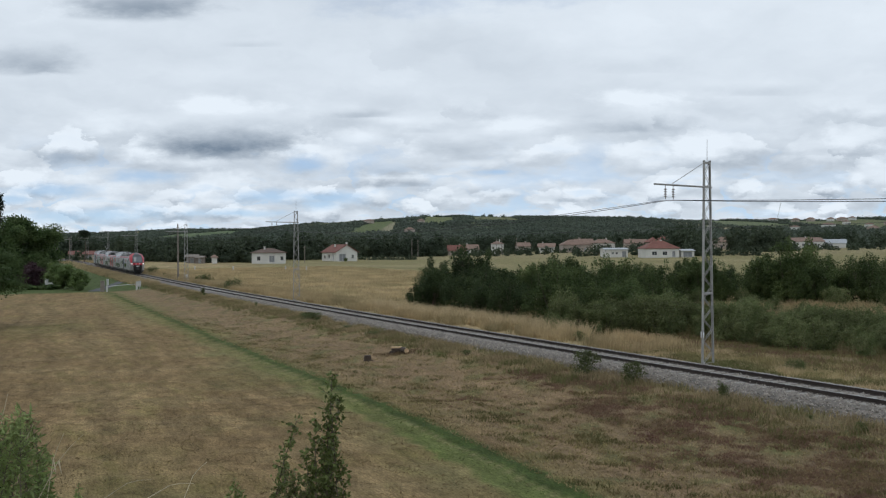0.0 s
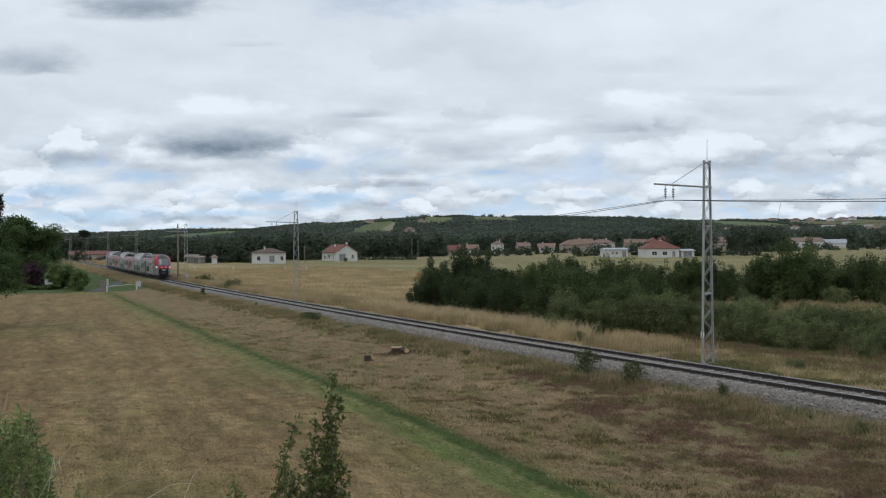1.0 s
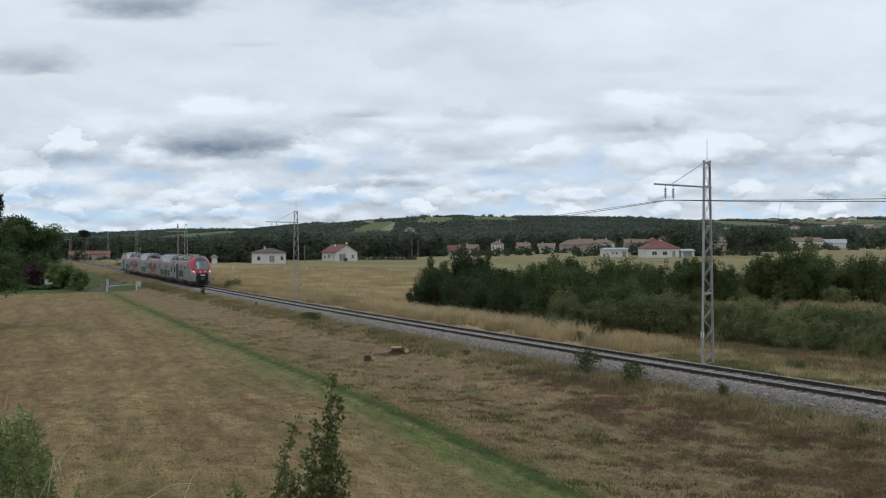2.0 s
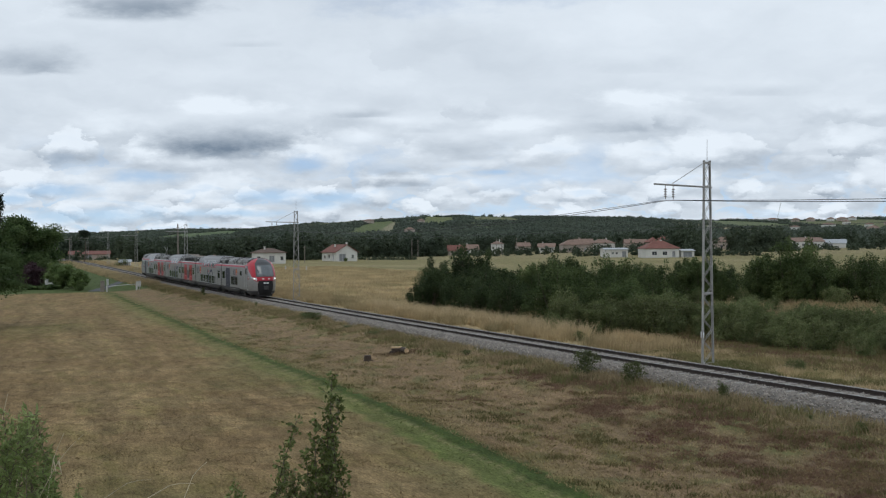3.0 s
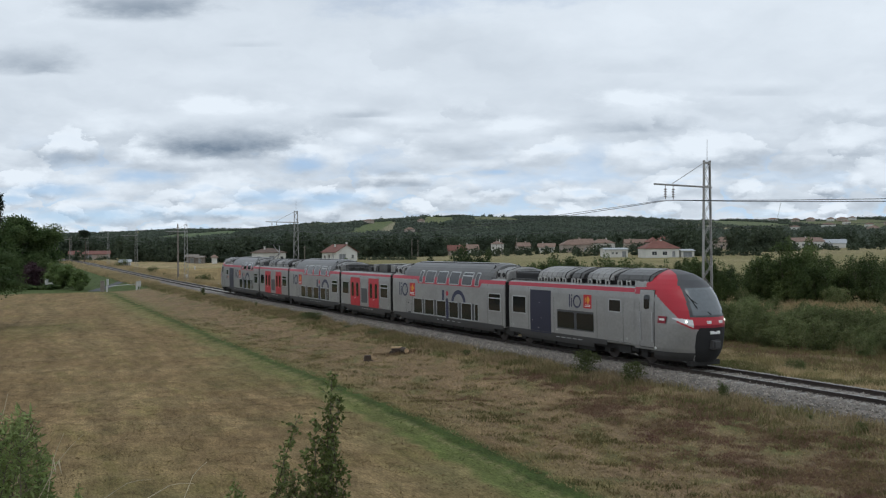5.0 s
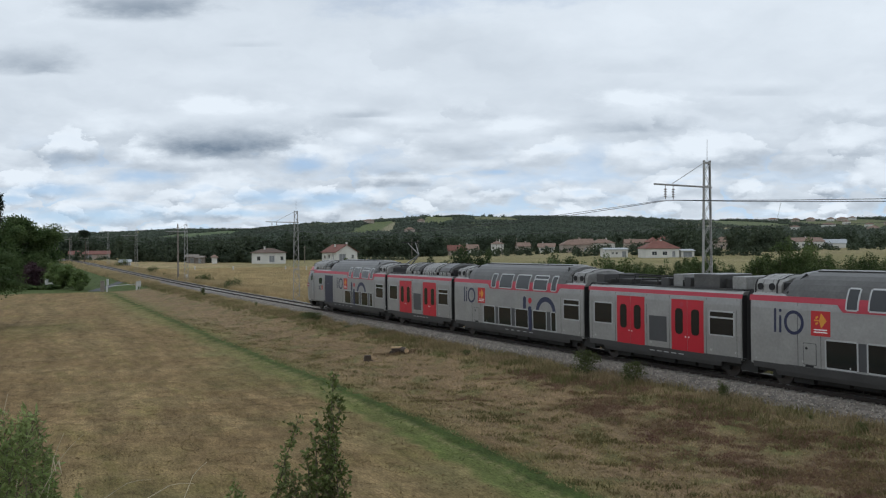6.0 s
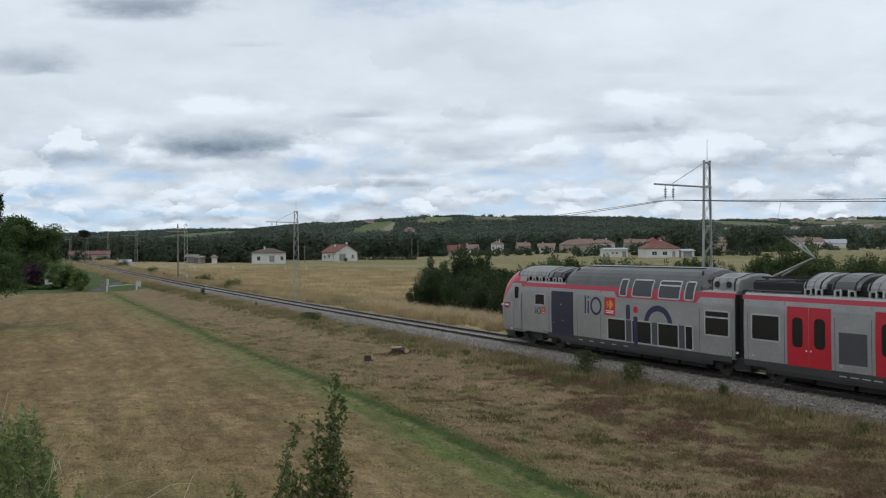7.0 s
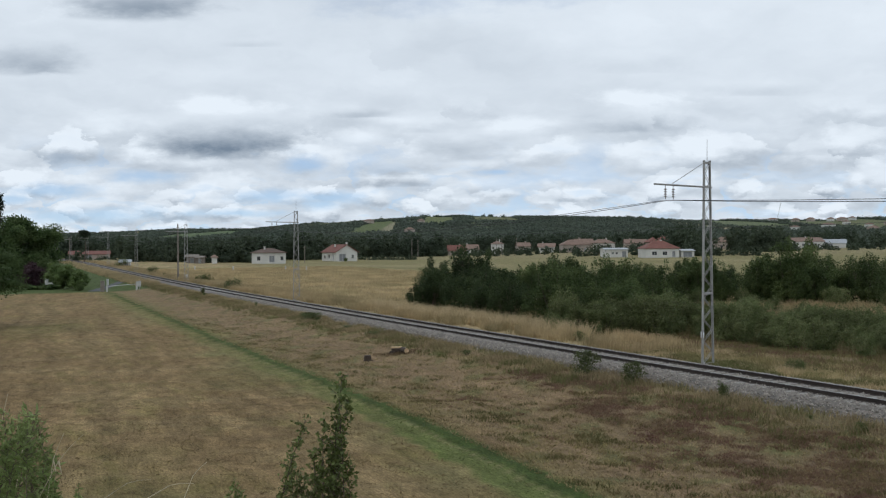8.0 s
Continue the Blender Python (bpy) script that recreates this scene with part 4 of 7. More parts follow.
def emblem(car, side, x0, z0, h, flip):
    """Two bars, a ring and an orange square beside them; the ring comes last in reading order on either side."""
    def at(u0, u1):
        return (x0 + u0 * h, x0 + u1 * h) if not flip else (x0 + (1.5 - u1) * h, x0 + (1.5 - u0) * h)
    a, b = at(0.02, 0.13)
    film(car, side, rounded(a, b, z0, z0 + h, 0.04 * h, 1), M_INK, "emblem_bar", "dark blue bar", 0.006)
    a, b = at(0.28, 0.39)
    film(car, side, rounded(a, b, z0, z0 + 0.72 * h, 0.04 * h, 1), M_INK, "emblem_bar", "dark blue bar", 0.006)
    disc_film(car, side, (a + b) / 2, z0 + 0.92 * h, 0.065 * h, M_INK, "emblem_dot")
    a, b = at(0.52, 1.48)
    ring_film(car, side, (a + b) / 2, z0 + 0.46 * h, (b - a) / 2, 0.5 * h, 0.13 * h, 0, 360, M_INK, "emblem_ring")


def badge(car, side, x0, x1, z0, z1):
    film(car, side, rounded(x0, x1, z0, z1, 0.02, 1), M_ORANGE, "badge", "orange-red square badge", 0.006)
    cx, cz, r = (x0 + x1) / 2, z0 + 0.62 * (z1 - z0), 0.26 * (x1 - x0)
    film(car, side, [(cz - r * 1.25, cx + 0.02, cx + 0.04), (cz, cx - r * 0.3, cx + r * 1.2), (cz + r * 1.25, cx + 0.02, cx + 0.04)], M_YELLOW, "badge_mark", "yellow pointed shape", 0.010)
    film(car, side, rect(cx - r * 1.3, cx - r * 0.2, cz - 0.12 * r, cz + 0.12 * r), M_YELLOW, "badge_mark", "yellow bar", 0.010)
    for k in (-1, 1):
        film(car, side, [(cz + k * 0.5 * r - 0.3 * r, cx - r * 0.9, cx - r * 0.86), (cz + k * 0.5 * r, cx - r * 1.05, cx - r * 0.45), (cz + k * 0.5 * r + 0.3 * r, cx - r * 0.62, cx - r * 0.58)], M_YELLOW, "badge_mark", "yellow fleck", 0.010)
    for k in range(2):
        z = z0 + (0.13 + 0.1 * k) * (z1 - z0)
        film(car, side, rect(x0 + 0.15 * (x1 - x0), x1 - 0.15 * (x1 - x0), z, z + 0.045 * (z1 - z0)), M_WHITE, "badge_bar", "", 0.010)


def arch_mark(car, side, x0):
    """A big bar, a dot over a post and an arch, in dark blue film across the windows."""
    film(car, side, rounded(x0, x0 + 0.27, 1.93, 2.60, 0.1, 1), M_INK, "mark_bar", "dark blue bar", 0.007)
    disc_film(car, side, x0 + 0.64, 2.40, 0.155, M_DOOR_RED, "mark_dot")
    film(car, side, rounded(x0 + 0.50, x0 + 0.77, 0.82, 2.10, 0.1, 1), M_INK, "mark_post", "dark blue post", 0.022)
    ring_film(car, side, x0 + 2.05, 1.86, 0.86, 0.80, 0.25, 3, 177, M_INK, "mark_arch", 0.007)


def seams(car, side, xs, low=0.87, high=3.14):
    """Joints between the side panels, and the dark line over the skirt."""
    for x in xs:
        film(car, side, rect(x - 0.009, x + 0.009, low, high, 4), M_MULL, "panel_joint", "dark joint between side panels", 0.004)
    a, b = min(xs) - 0.5, max(xs) + 0.5
    film(car, side, rect(a, b, 0.862, 0.882), M_MULL, "panel_joint", "dark joint over the skirt", 0.007)
    for x in xs[::2]:
        film(car, side, rect(x + 0.18, x + 0.30, 1.02, 1.10), M_BRACKET, "data_plate", "small pale data plate", 0.006)


def small_marks(car, side, L):
    """Fine lettering along the skirt, as plain bars, and little lamps."""
    rng = random.Random(int(L * 100))
    for k in range(5):
        x = L * (0.45 + 0.045 * k)
        film(car, side, rect(x, x + 0.3, 0.69, 0.73), M_GASKET, "skirt_mark", "", 0.010)
    for x in (0.5, L * 0.3, L - 0.5):
        disc_film(car, side, x, 0.98 + 0.1 * rng.random(), 0.03, M_GASKET, "side_lamp", 0.012)


def roof_unit(car, x0, x1, z0=3.42, top=4.22, w=1.30, mat=None, slant=0.12, ports=0):
    """A rounded equipment housing carried on pale brackets along its foot, with black seams at its ends."""
    zb = z0 + (0.02 if ports else 0.24)
    lv = [(zb, w - 0.02), (z0 + 0.34, w - 0.03), (z0 + 0.52, w - 0.14), (top - 0.14, w - 0.42), (top - 0.04, w - 0.72), (top, w - 1.1)]
    bm = bmesh.new()
    loft(bm, [x0, x0 + slant, x1 - slant, x1], [[(zb + (z - zb) * 0.86, q * 0.95) for z, q in lv], lv, lv, [(zb + (z - zb) * 0.86, q * 0.95) for z, q in lv]])
    u = part("roof_unit", bm, mat or M_ROOF_UNIT, car, "rounded grey roof housing")
    for e in (x0 + slant + 0.02, x1 - slant - 0.02):
        bm = bmesh.new()
        big = [(zb + (z - zb) * 1.015, q * 1.012 + 0.004) for z, q in lv]
        loft(bm, [e - 0.03, e + 0.03], [big, big])
        part("seam", bm, M_BLACK, u, "black rubber seam")
    # thin pressed ribs over the shell
    for e in np.arange(x0 + slant + 0.35, x1 - slant - 0.2, 0.42):
        bm = bmesh.new()
        big = [(zb + (z - zb) * 1.008, q * 1.006 + 0.002) for z, q in lv]
        loft(bm, [e - 0.012, e + 0.012], [big, big])
        part("rib", bm, M_ROOF, u, "thin pressed rib")
    for side in (-1, 1):
        for k in range(ports):
            cx = x0 + (x1 - x0) * (k + 0.7) / (ports + 0.4)
            bm = bmesh.new()
            add_tube(bm, (cx, side * (w - 0.10), zb + 0.24), (cx, side * (w + 0.005), zb + 0.24), 0.13, 0.13, 16)
            part("porthole", bm, M_BLACK, u, "dark round opening")
            bm = bmesh.new()
            add_box(bm, cx - 0.2, cx + 0.2, side * (w - 0.02) - 0.03, side * (w - 0.02) + 0.03, zb - 0.06, zb + 0.03, 0.01)
            part("bracket", bm, M_BRACKET, u, "pale bracket under the housing")
        if ports:
            continue
        n = max(2, int((x1 - x0) / 0.5))
        for k in range(n):
            cx = x0 + (x1 - x0) * (k + 0.5) / n
            bm = bmesh.new()
            for a, b in ((-0.15, -0.09), (0.09, 0.15)):
                add_box(bm, cx + a, cx + b, side * (w - 0.05) - 0.03, side * (w - 0.05) + 0.03, z0 - 0.04, zb + 0.02)
            add_box(bm, cx - 0.15, cx + 0.15, side * (w - 0.05) - 0.028, side * (w - 0.05) + 0.028, zb - 0.04, zb + 0.03)
            part("bracket", bm, M_BRACKET, u, "pale bracket under the housing")
    return u


def roof_clutter(car, x0, x1, seed, z0=3.44):
    """Cable trunks, boxes and insulators on the low roof."""
    rng = random.Random(seed)
    x = x0
    while x < x1 - 0.3:
        l = rng.uniform(0.3, 0.75)
        bm = bmesh.new()
        add_box(bm, x, min(x + l, x1), -rng.uniform(0.7, 1.2), rng.uniform(0.7, 1.2), z0, z0 + rng.uniform(0.18, 0.5), 0.03)
        part("roof_box", bm, rng.choice([M_DARK, M_ROOF, M_SKIRT]), car)
        x += l + rng.uniform(0.05, 0.2)
    for side in (-1, 1):
        bm = bmesh.new()
        add_tube(bm, (x0, side * 1.26, z0 + 0.07), (x1, side * 1.26, z0 + 0.07), 0.035)
        k = x0 + 0.1
        while k < x1:
            add_box(bm, k - 0.02, k + 0.02, side * 1.26 - 0.02, side * 1.26 + 0.02, z0 - 0.05, z0 + 0.08)
            k += 0.6
        part("roof_rail", bm, M_SKIRT, car, "thin grey rail along the roof edge")


def bogie(car, cx, base=2.5):
    frame_ob = bmesh.new()
    for side in (-1, 1):
        add_box(frame_ob, cx - base / 2 - 0.45, cx + base / 2 + 0.45, side * 1.06 - 0.07, side * 1.06 + 0.07, 0.52, 0.70, 0.03)
        for k in (-1, 1):
            add_box(frame_ob, cx + k * base / 2 - 0.20, cx + k * base / 2 + 0.20, side * 1.12 - 0.10, side * 1.12 + 0.10, 0.30, 0.58, 0.03)
        add_box(frame_ob, cx - 0.42, cx + 0.42, side * 1.12 - 0.16, side * 1.12 + 0.16, 0.36, 0.80, 0.05)
    add_box(frame_ob, cx - 0.3, cx + 0.3, -1.0, 1.0, 0.42, 0.72, 0.03)
    b = part("bogie", frame_ob, M_DARK, car, "black bogie with two axles")
    for k in (-1, 1):
        bm = bmesh.new()
        for side in (-1, 1):
            add_tube(bm, (cx + k * base / 2, side * 0.70, 0.42), (cx + k * base / 2, side * 0.83, 0.42), 0.42, 0.42, 28)
        add_tube(bm, (cx + k * base / 2, -0.8, 0.42), (cx + k * base / 2, 0.8, 0.42), 0.085, 0.085, 12)
        part("wheelset", bm, M_WHEEL, b, "worn steel wheelset")
    return b


def under_gear(car, x0, x1):
    x = x0
    rng = random.Random(int(x1 * 77))
    while x < x1 - 0.5:
        l = rng.uniform(0.8, 1.7)
        bm = bmesh.new()
        add_box(bm, x, min(x + l, x1), -1.15, 1.15, rng.uniform(0.2, 0.3), 0.55, 0.03)
        part("under_gear", bm, M_DARK, car, "black equipment box under the floor")
        x += l + 0.15


def lower_body(car, x0, x1, roof=3.45, core=0.40):
    lv = [(0.76, 1.40), (0.79, 1.452), (0.85, 1.465), (2.0, 1.485), (2.9, 1.475), (3.15, 1.455), (3.32, 1.42), (3.42, 1.33), (roof, 1.2)]
    xs = [x0 + 0.06, x0 + 0.10, x1 - 0.10, x1 - 0.06]
    small = [(z, w - 0.04) for z, w in lv]
    bm = bmesh.new()
    loft(bm, xs, [small, lv, lv, small])
    body = part("body", bm, M_SILVER, car, "silver-grey painted car body")
    # Black plates added over the end faces so the gaps between cars look dark.
    for x in (x0, x1):
        bm = bmesh.new()
        a = x + 0.03 if x == x0 else x - 0.08
        add_box(bm, a, a + 0.05, -1.40, 1.40, 0.80, 3.30, 0.01)
        part("end_frame", bm, M_BLACK, car, "black plate over the end face of the car")
    # Black underframe box, also put in to fill the dark void under the floor.
    bm = bmesh.new()
    add_box(bm, x0 + 0.15, x1 - 0.15, -1.22, 1.22, 0.50, 0.755)
    part("underframe", bm, M_DARK, car, "black underframe")
    # Black block added so the gaps between the housings look dark.
    bm = bmesh.new()
    add_box(bm, x0 + 0.2, x1 - 0.2, -1.08, 1.08, roof + 0.003, roof + core, 0.08 if core > 0.3 else 0.02)
    part("roof_core", bm, M_BLACK, car, "black block under the housings, darkening the gaps between them")
    return body


def skirt(car, x0, x1, ends=(1.0, 1.0)):
    for side in (-1, 1):
        bm = bmesh.new()
        panel(bm, [(0.44, x0 + 0.05, x1 - 0.05), (0.6, x0, x1), (0.64, x0 - 0.02, x1 + 0.02), (0.645, x0 - ends[0], x1 + ends[1]), (0.86, x0 - ends[0], x1 + ends[1])], side, 0.006, 0.05)
        part("skirt", bm, M_SKIRT, car, "dark grey skirt panel")


def stripe(car, side, lv):
    bm = bmesh.new()
    panel(bm, lv, side, 0.005)
    part("red_stripe", bm, M_STRIPE, car, "muted red stripe under the roof")


def deck_roof(car, x0, x1):
    lv = [(z, w) for z, w in SEC if z > 3.35] 
    lv = [(3.36, 1.40)] + [(z, w) for z, w in lv if z > 3.4]
    lo = [(3.36 + (z - 3.36) * 0.55, w * 0.93) for z, w in lv]
    xs, secs = [x0, x0 + 0.25, x0 + 0.75, x1 - 0.75, x1 - 0.25, x1], []
    mid = [(3.36 + (z - 3.36) * 0.9, w * 0.985) for z, w in lv]
    secs = [lo, mid, lv, lv, mid, lo]
    bm = bmesh.new()
    loft(bm, xs, secs)
    ob = part("deck_roof", bm, M_ROOF, car, "grey curved roof of the upper deck")
    for side in (-1, 1):
        bm = bmesh.new()
        n = 24
        for a in (x0 + 0.25, x1 - 0.25):
            add_tube(bm, (a, side * 1.33, 3.45), (a + (0.45 if a < (x0 + x1) / 2 else -0.45), side * 0.8, 4.16), 0.05, 0.05, 6)
        part("roof_seam", bm, M_BLACK, ob, "dark rubber seam")
    bm = bmesh.new()
    add_box(bm, x0 + 0.9, x1 - 0.9, -0.45, -0.40, 4.25, 4.29)
    add_box(bm, x0 + 0.9, x1 - 0.9, 0.40, 0.45, 4.25, 4.29)
    part("roof_rib", bm, M_DARK, ob)
    return ob


def bellows(car, x0, x1):
    bm = bmesh.new()
    n = 5
    xs = np.linspace(x0, x1, n * 2 + 1)
    lv = lambda q: [(0.75, 1.16 * q), (3.25, 1.16 * q), (3.5, 0.95 * q)]
    loft(bm, xs, [lv(1.0 if k % 2 == 0 else 1.04) for k in range(len(xs))])
    part("gangway", bm, M_BLACK, car, "black rubber gangway bellows")


def double_door(car, side, x0, x1):
    mid = (x0 + x1) / 2
    for a, b in ((x0, mid - 0.012), (mid + 0.012, x1)):
        bm = bmesh.new()
        panel(bm, rect(a, b, 0.865, 3.0, 4), side, 0.014)
        d = part("door", bm, M_DOOR_RED, car, "bright red sliding door leaf")
        bm = bmesh.new()
        panel(bm, rounded((a + b) / 2 - 0.22, (a + b) / 2 + 0.22, 1.55, 2.62, 0.16), side, 0.020)
        part("door_window", bm, M_GLASS, d, "dark rounded door window")
        disc_film(d, side, b - 0.08 if a == x0 else a + 0.08, 1.45, 0.035, M_WHITE, "door_button", 0.02)
    film(car, side, rect(x0 - 0.03, x1 + 0.03, 3.01, 3.07), M_SILVER, "door_header", "", 0.02)


LW, UW = (0.91, 1.93), (2.97, 3.75)


def deck_car(name, L, low, up, badge_x, mark_x, end_win, group):
    """A double-deck car: low and up are rows of window spans."""
    car = empty(name, "silver-grey double-deck train car with red stripe", "train car", group)
    lower_body(car, 0.16, L - 0.16)
    skirt(car, 1.35, L - 1.35)
    under_gear(car, 1.9, L - 1.9)
    deck_roof(car, 1.55, L - 1.45)
    roof_unit(car, 0.2, 1.45, top=4.12, ports=2)
    roof_unit(car, L - 1.4, L - 0.2, top=4.12, ports=2)
    for side in (-1, 1):
        a, b = up[0][0] - 0.12, up[-1][1] + 0.12
        stripe(car, side, [(2.90, a + 0.02, b - 0.02), (3.15, a - 0.20, b + 0.20), (3.152, 0.18, L - 0.18), (3.25, 0.18, L - 0.18), (3.36, 0.18, L - 0.18)])
        film(car, side, rect(low[0][0] + 0.1, low[-1][1] - 0.1, 0.95, 1.90), M_MULL, "window_band", "dark band between the windows", 0.004)
        for k, (x0, x1) in enumerate(low):
            window(car, side, x0, x1, *LW)
        for k, (x0, x1) in enumerate(up):
            window(car, side, x0, x1, *UW, transom=(k == len(up) - 2), label="curved upper-deck window")
        window(car, side, *end_win, 1.62, 2.64, transom=True)
        emblem(car, side, badge_x, 2.02, 0.88, side > 0)
        badge(car, side, badge_x + 1.6, badge_x + 2.38, 2.02, 2.90)
        arch_mark(car, side, mark_x)
        small_marks(car, side, L)
        seams(car, side, (2.35, 3.3, L - 2.0, L - 0.45))
        film(car, side, rounded(2.58, 3.12, 0.96, 1.74, 0.03, 1), M_MULL, "hatch_gap", "dark gap round the hatch", 0.008)
        film(car, side, rounded(2.60, 3.10, 0.98, 1.72, 0.03, 1), M_SILVER, "hatch", "small access hatch", 0.012)
        disc_film(car, side, 2.72, 1.55, 0.05, M_BLACK, "hatch_lock", 0.016)
        film(car, side, rect(2.66, 3.0, 0.885, 0.955), M_BLACK, "step_slot", "", 0.010)
    return car


def door_car(name, L, panto, group):
    car = empty(name, "silver-grey single-deck train car with red doors", "train car", group)
    lower_body(car, 0.16, L - 0.16, core=0.06 if panto else 0.40)
    skirt(car, 1.25, L - 1.25)
    under_gear(car, 1.9, L - 1.9)
    bellows(car, -0.2, 0.2)
    bellows(car, L - 0.2, L + 0.2)
    bogie(car, 0.0)
    bogie(car, L)
    if panto:
        # the open low roof: switchgear, boxes and a braced frame
        roof_clutter(car, 0.3, 1.4, 5)
        for x0, x1, w, h, m in ((1.7, 2.6, 0.9, 0.22, M_DARK), (3.0, 4.1, 0.75, 0.16, M_DARK), (4.5, 4.95, 0.9, 0.34, M_SKIRT), (5.15, 5.75, 0.8, 0.52, M_ROOF_UNIT), (5.95, 6.3, 0.95, 0.40, M_SKIRT),
                                (6.5, 7.9, 0.95, 0.56, M_ROOF), (8.1, 8.5, 0.8, 0.38, M_DARK), (8.6, 9.3, 1.0, 0.50, M_ROOF_UNIT)):
            bm = bmesh.new()
            add_box(bm, x0, x1, -w, w, 3.505, 3.505 + h, 0.03)
            part("roof_box", bm, m, car)
        for x in (1.55, 2.8, 4.3, 5.05, 5.85, 6.4):
            bm = bmesh.new()
            add_tube(bm, (x, -0.9, 3.48), (x, -0.9, 3.78), 0.05, 0.03, 8)
            part("insulator", bm, M_DARK, car)
        for y_ in (-0.5, 0.5):
            bm = bmesh.new()
            add_tube(bm, (1.2, y_, 3.90), (6.4, y_, 3.80), 0.03, 0.03, 6)
            for x in (1.3, 2.9, 4.3, 6.3):
                add_tube(bm, (x, y_, 3.48), (x, y_, 3.90 - 0.02 * (x - 1.2)), 0.025, 0.025, 6)
            part("roof_busbar", bm, M_DARK, car, "dark bar on stand-offs over the roof")
        for side in (-1, 1):
            bm = bmesh.new()
            add_box(bm, 4.4, 9.3, side * 1.22 - 0.02, side * 1.22 + 0.02, 3.47, 3.53)
            part("roof_rail", bm, M_SKIRT, car)
    else:
        roof_clutter(car, 0.3, 2.7, 9)
        pantograph(car, 1.35)
        for x0, x1, m in ((2.75, 3.65, None), (3.9, 5.0, M_ROOF), (5.25, 7.25, None), (7.5, 9.1, M_ROOF)):
            roof_unit(car, x0, x1, top=4.22, mat=m)
    for side in (-1, 1):
        stripe(car, side, rect(0.18, L - 0.18, 3.17, 3.34, 2))
        window(car, side, 0.62, 1.93, 1.65, 2.64)
        double_door(car, side, 2.25, 4.06)
        film(car, side, rect(4.36, 5.42, 1.14, 2.22), M_MULL, "blank_panel", "dark grey blank window panel", 0.010)
        double_door(car, side, 5.72, 7.52)
        window(car, side, 7.82, 9.12, 1.65, 2.64, transom=True)
        disc_film(car, side, 6.3, 2.78, 0.10, M_STRIPE, "door_mark", 0.018)
        seams(car, side, (0.45, 2.12, 4.2, 5.58, 7.66, L - 0.42))
        small_marks(car, side, L)
    return car


def pantograph(car, cx):
    p = bmesh.new()
    for side in (-1, 1):
        add_box(p, cx - 1.0, cx + 1.0, side * 0.5 - 0.03, side * 0.5 + 0.03, 3.95, 4.02)
        for k in (-1, 1):
            add_tube(p, (cx + k * 0.8, side * 0.5, 3.5), (cx + k * 0.8, side * 0.5, 3.96), 0.06, 0.06, 8)
    base = part("pantograph_base", p, M_DARK, car, "dark pantograph base on insulators")
    bm = bmesh.new()
    add_tube(bm, (cx - 0.7, 0.25, 4.02), (cx + 0.95, 0.0, 4.75), 0.05, 0.04)
    add_tube(bm, (cx - 0.7, -0.25, 4.02), (cx + 0.95, 0.0, 4.75), 0.05, 0.04)
    add_tube(bm, (cx + 0.95, 0.0, 4.75), (cx - 0.2, 0.32, 5.62), 0.035, 0.03)
    add_tube(bm, (cx + 0.95, 0.0, 4.75), (cx - 0.2, -0.32, 5.62), 0.035, 0.03)
    part("pantograph_arm", bm, M_ROOF_UNIT, base, "raised grey pantograph arm")
    bm = bmesh.new()
    for o in (-0.15, 0.15):
        add_box(bm, cx - 0.2 + o - 0.03, cx - 0.2 + o + 0.03, -0.72, 0.72, 5.60, 5.66, 0.01)
    part("contact_strip", bm, M_DARK, base)


# nose: u is the way back from its tip
NOSE_Z = np.array([0.30, 0.55, 0.80, 1.30, 1.90, 2.50, 3.00, 3.36, 3.75, 4.00, 4.15, 4.22])
NOSE_U = np.array([0.05, -0.12, -0.24, -0.34, -0.38, -0.24, 0.02, 0.26, 0.66, 1.10, 1.65, 2.40])
CAB_SEC = np.array([(0.30, 1.25), (0.5, 1.40), (0.85, 1.465), (2.0, 1.485), (2.9, 1.475), (3.15, 1.455), (3.4, 1.40), (3.6, 1.32), (3.8, 1.18),
                    (3.95, 1.0), (4.08, 0.75), (4.17, 0.45), (4.22, 0.05)])
NOSE_LEN = 3.0


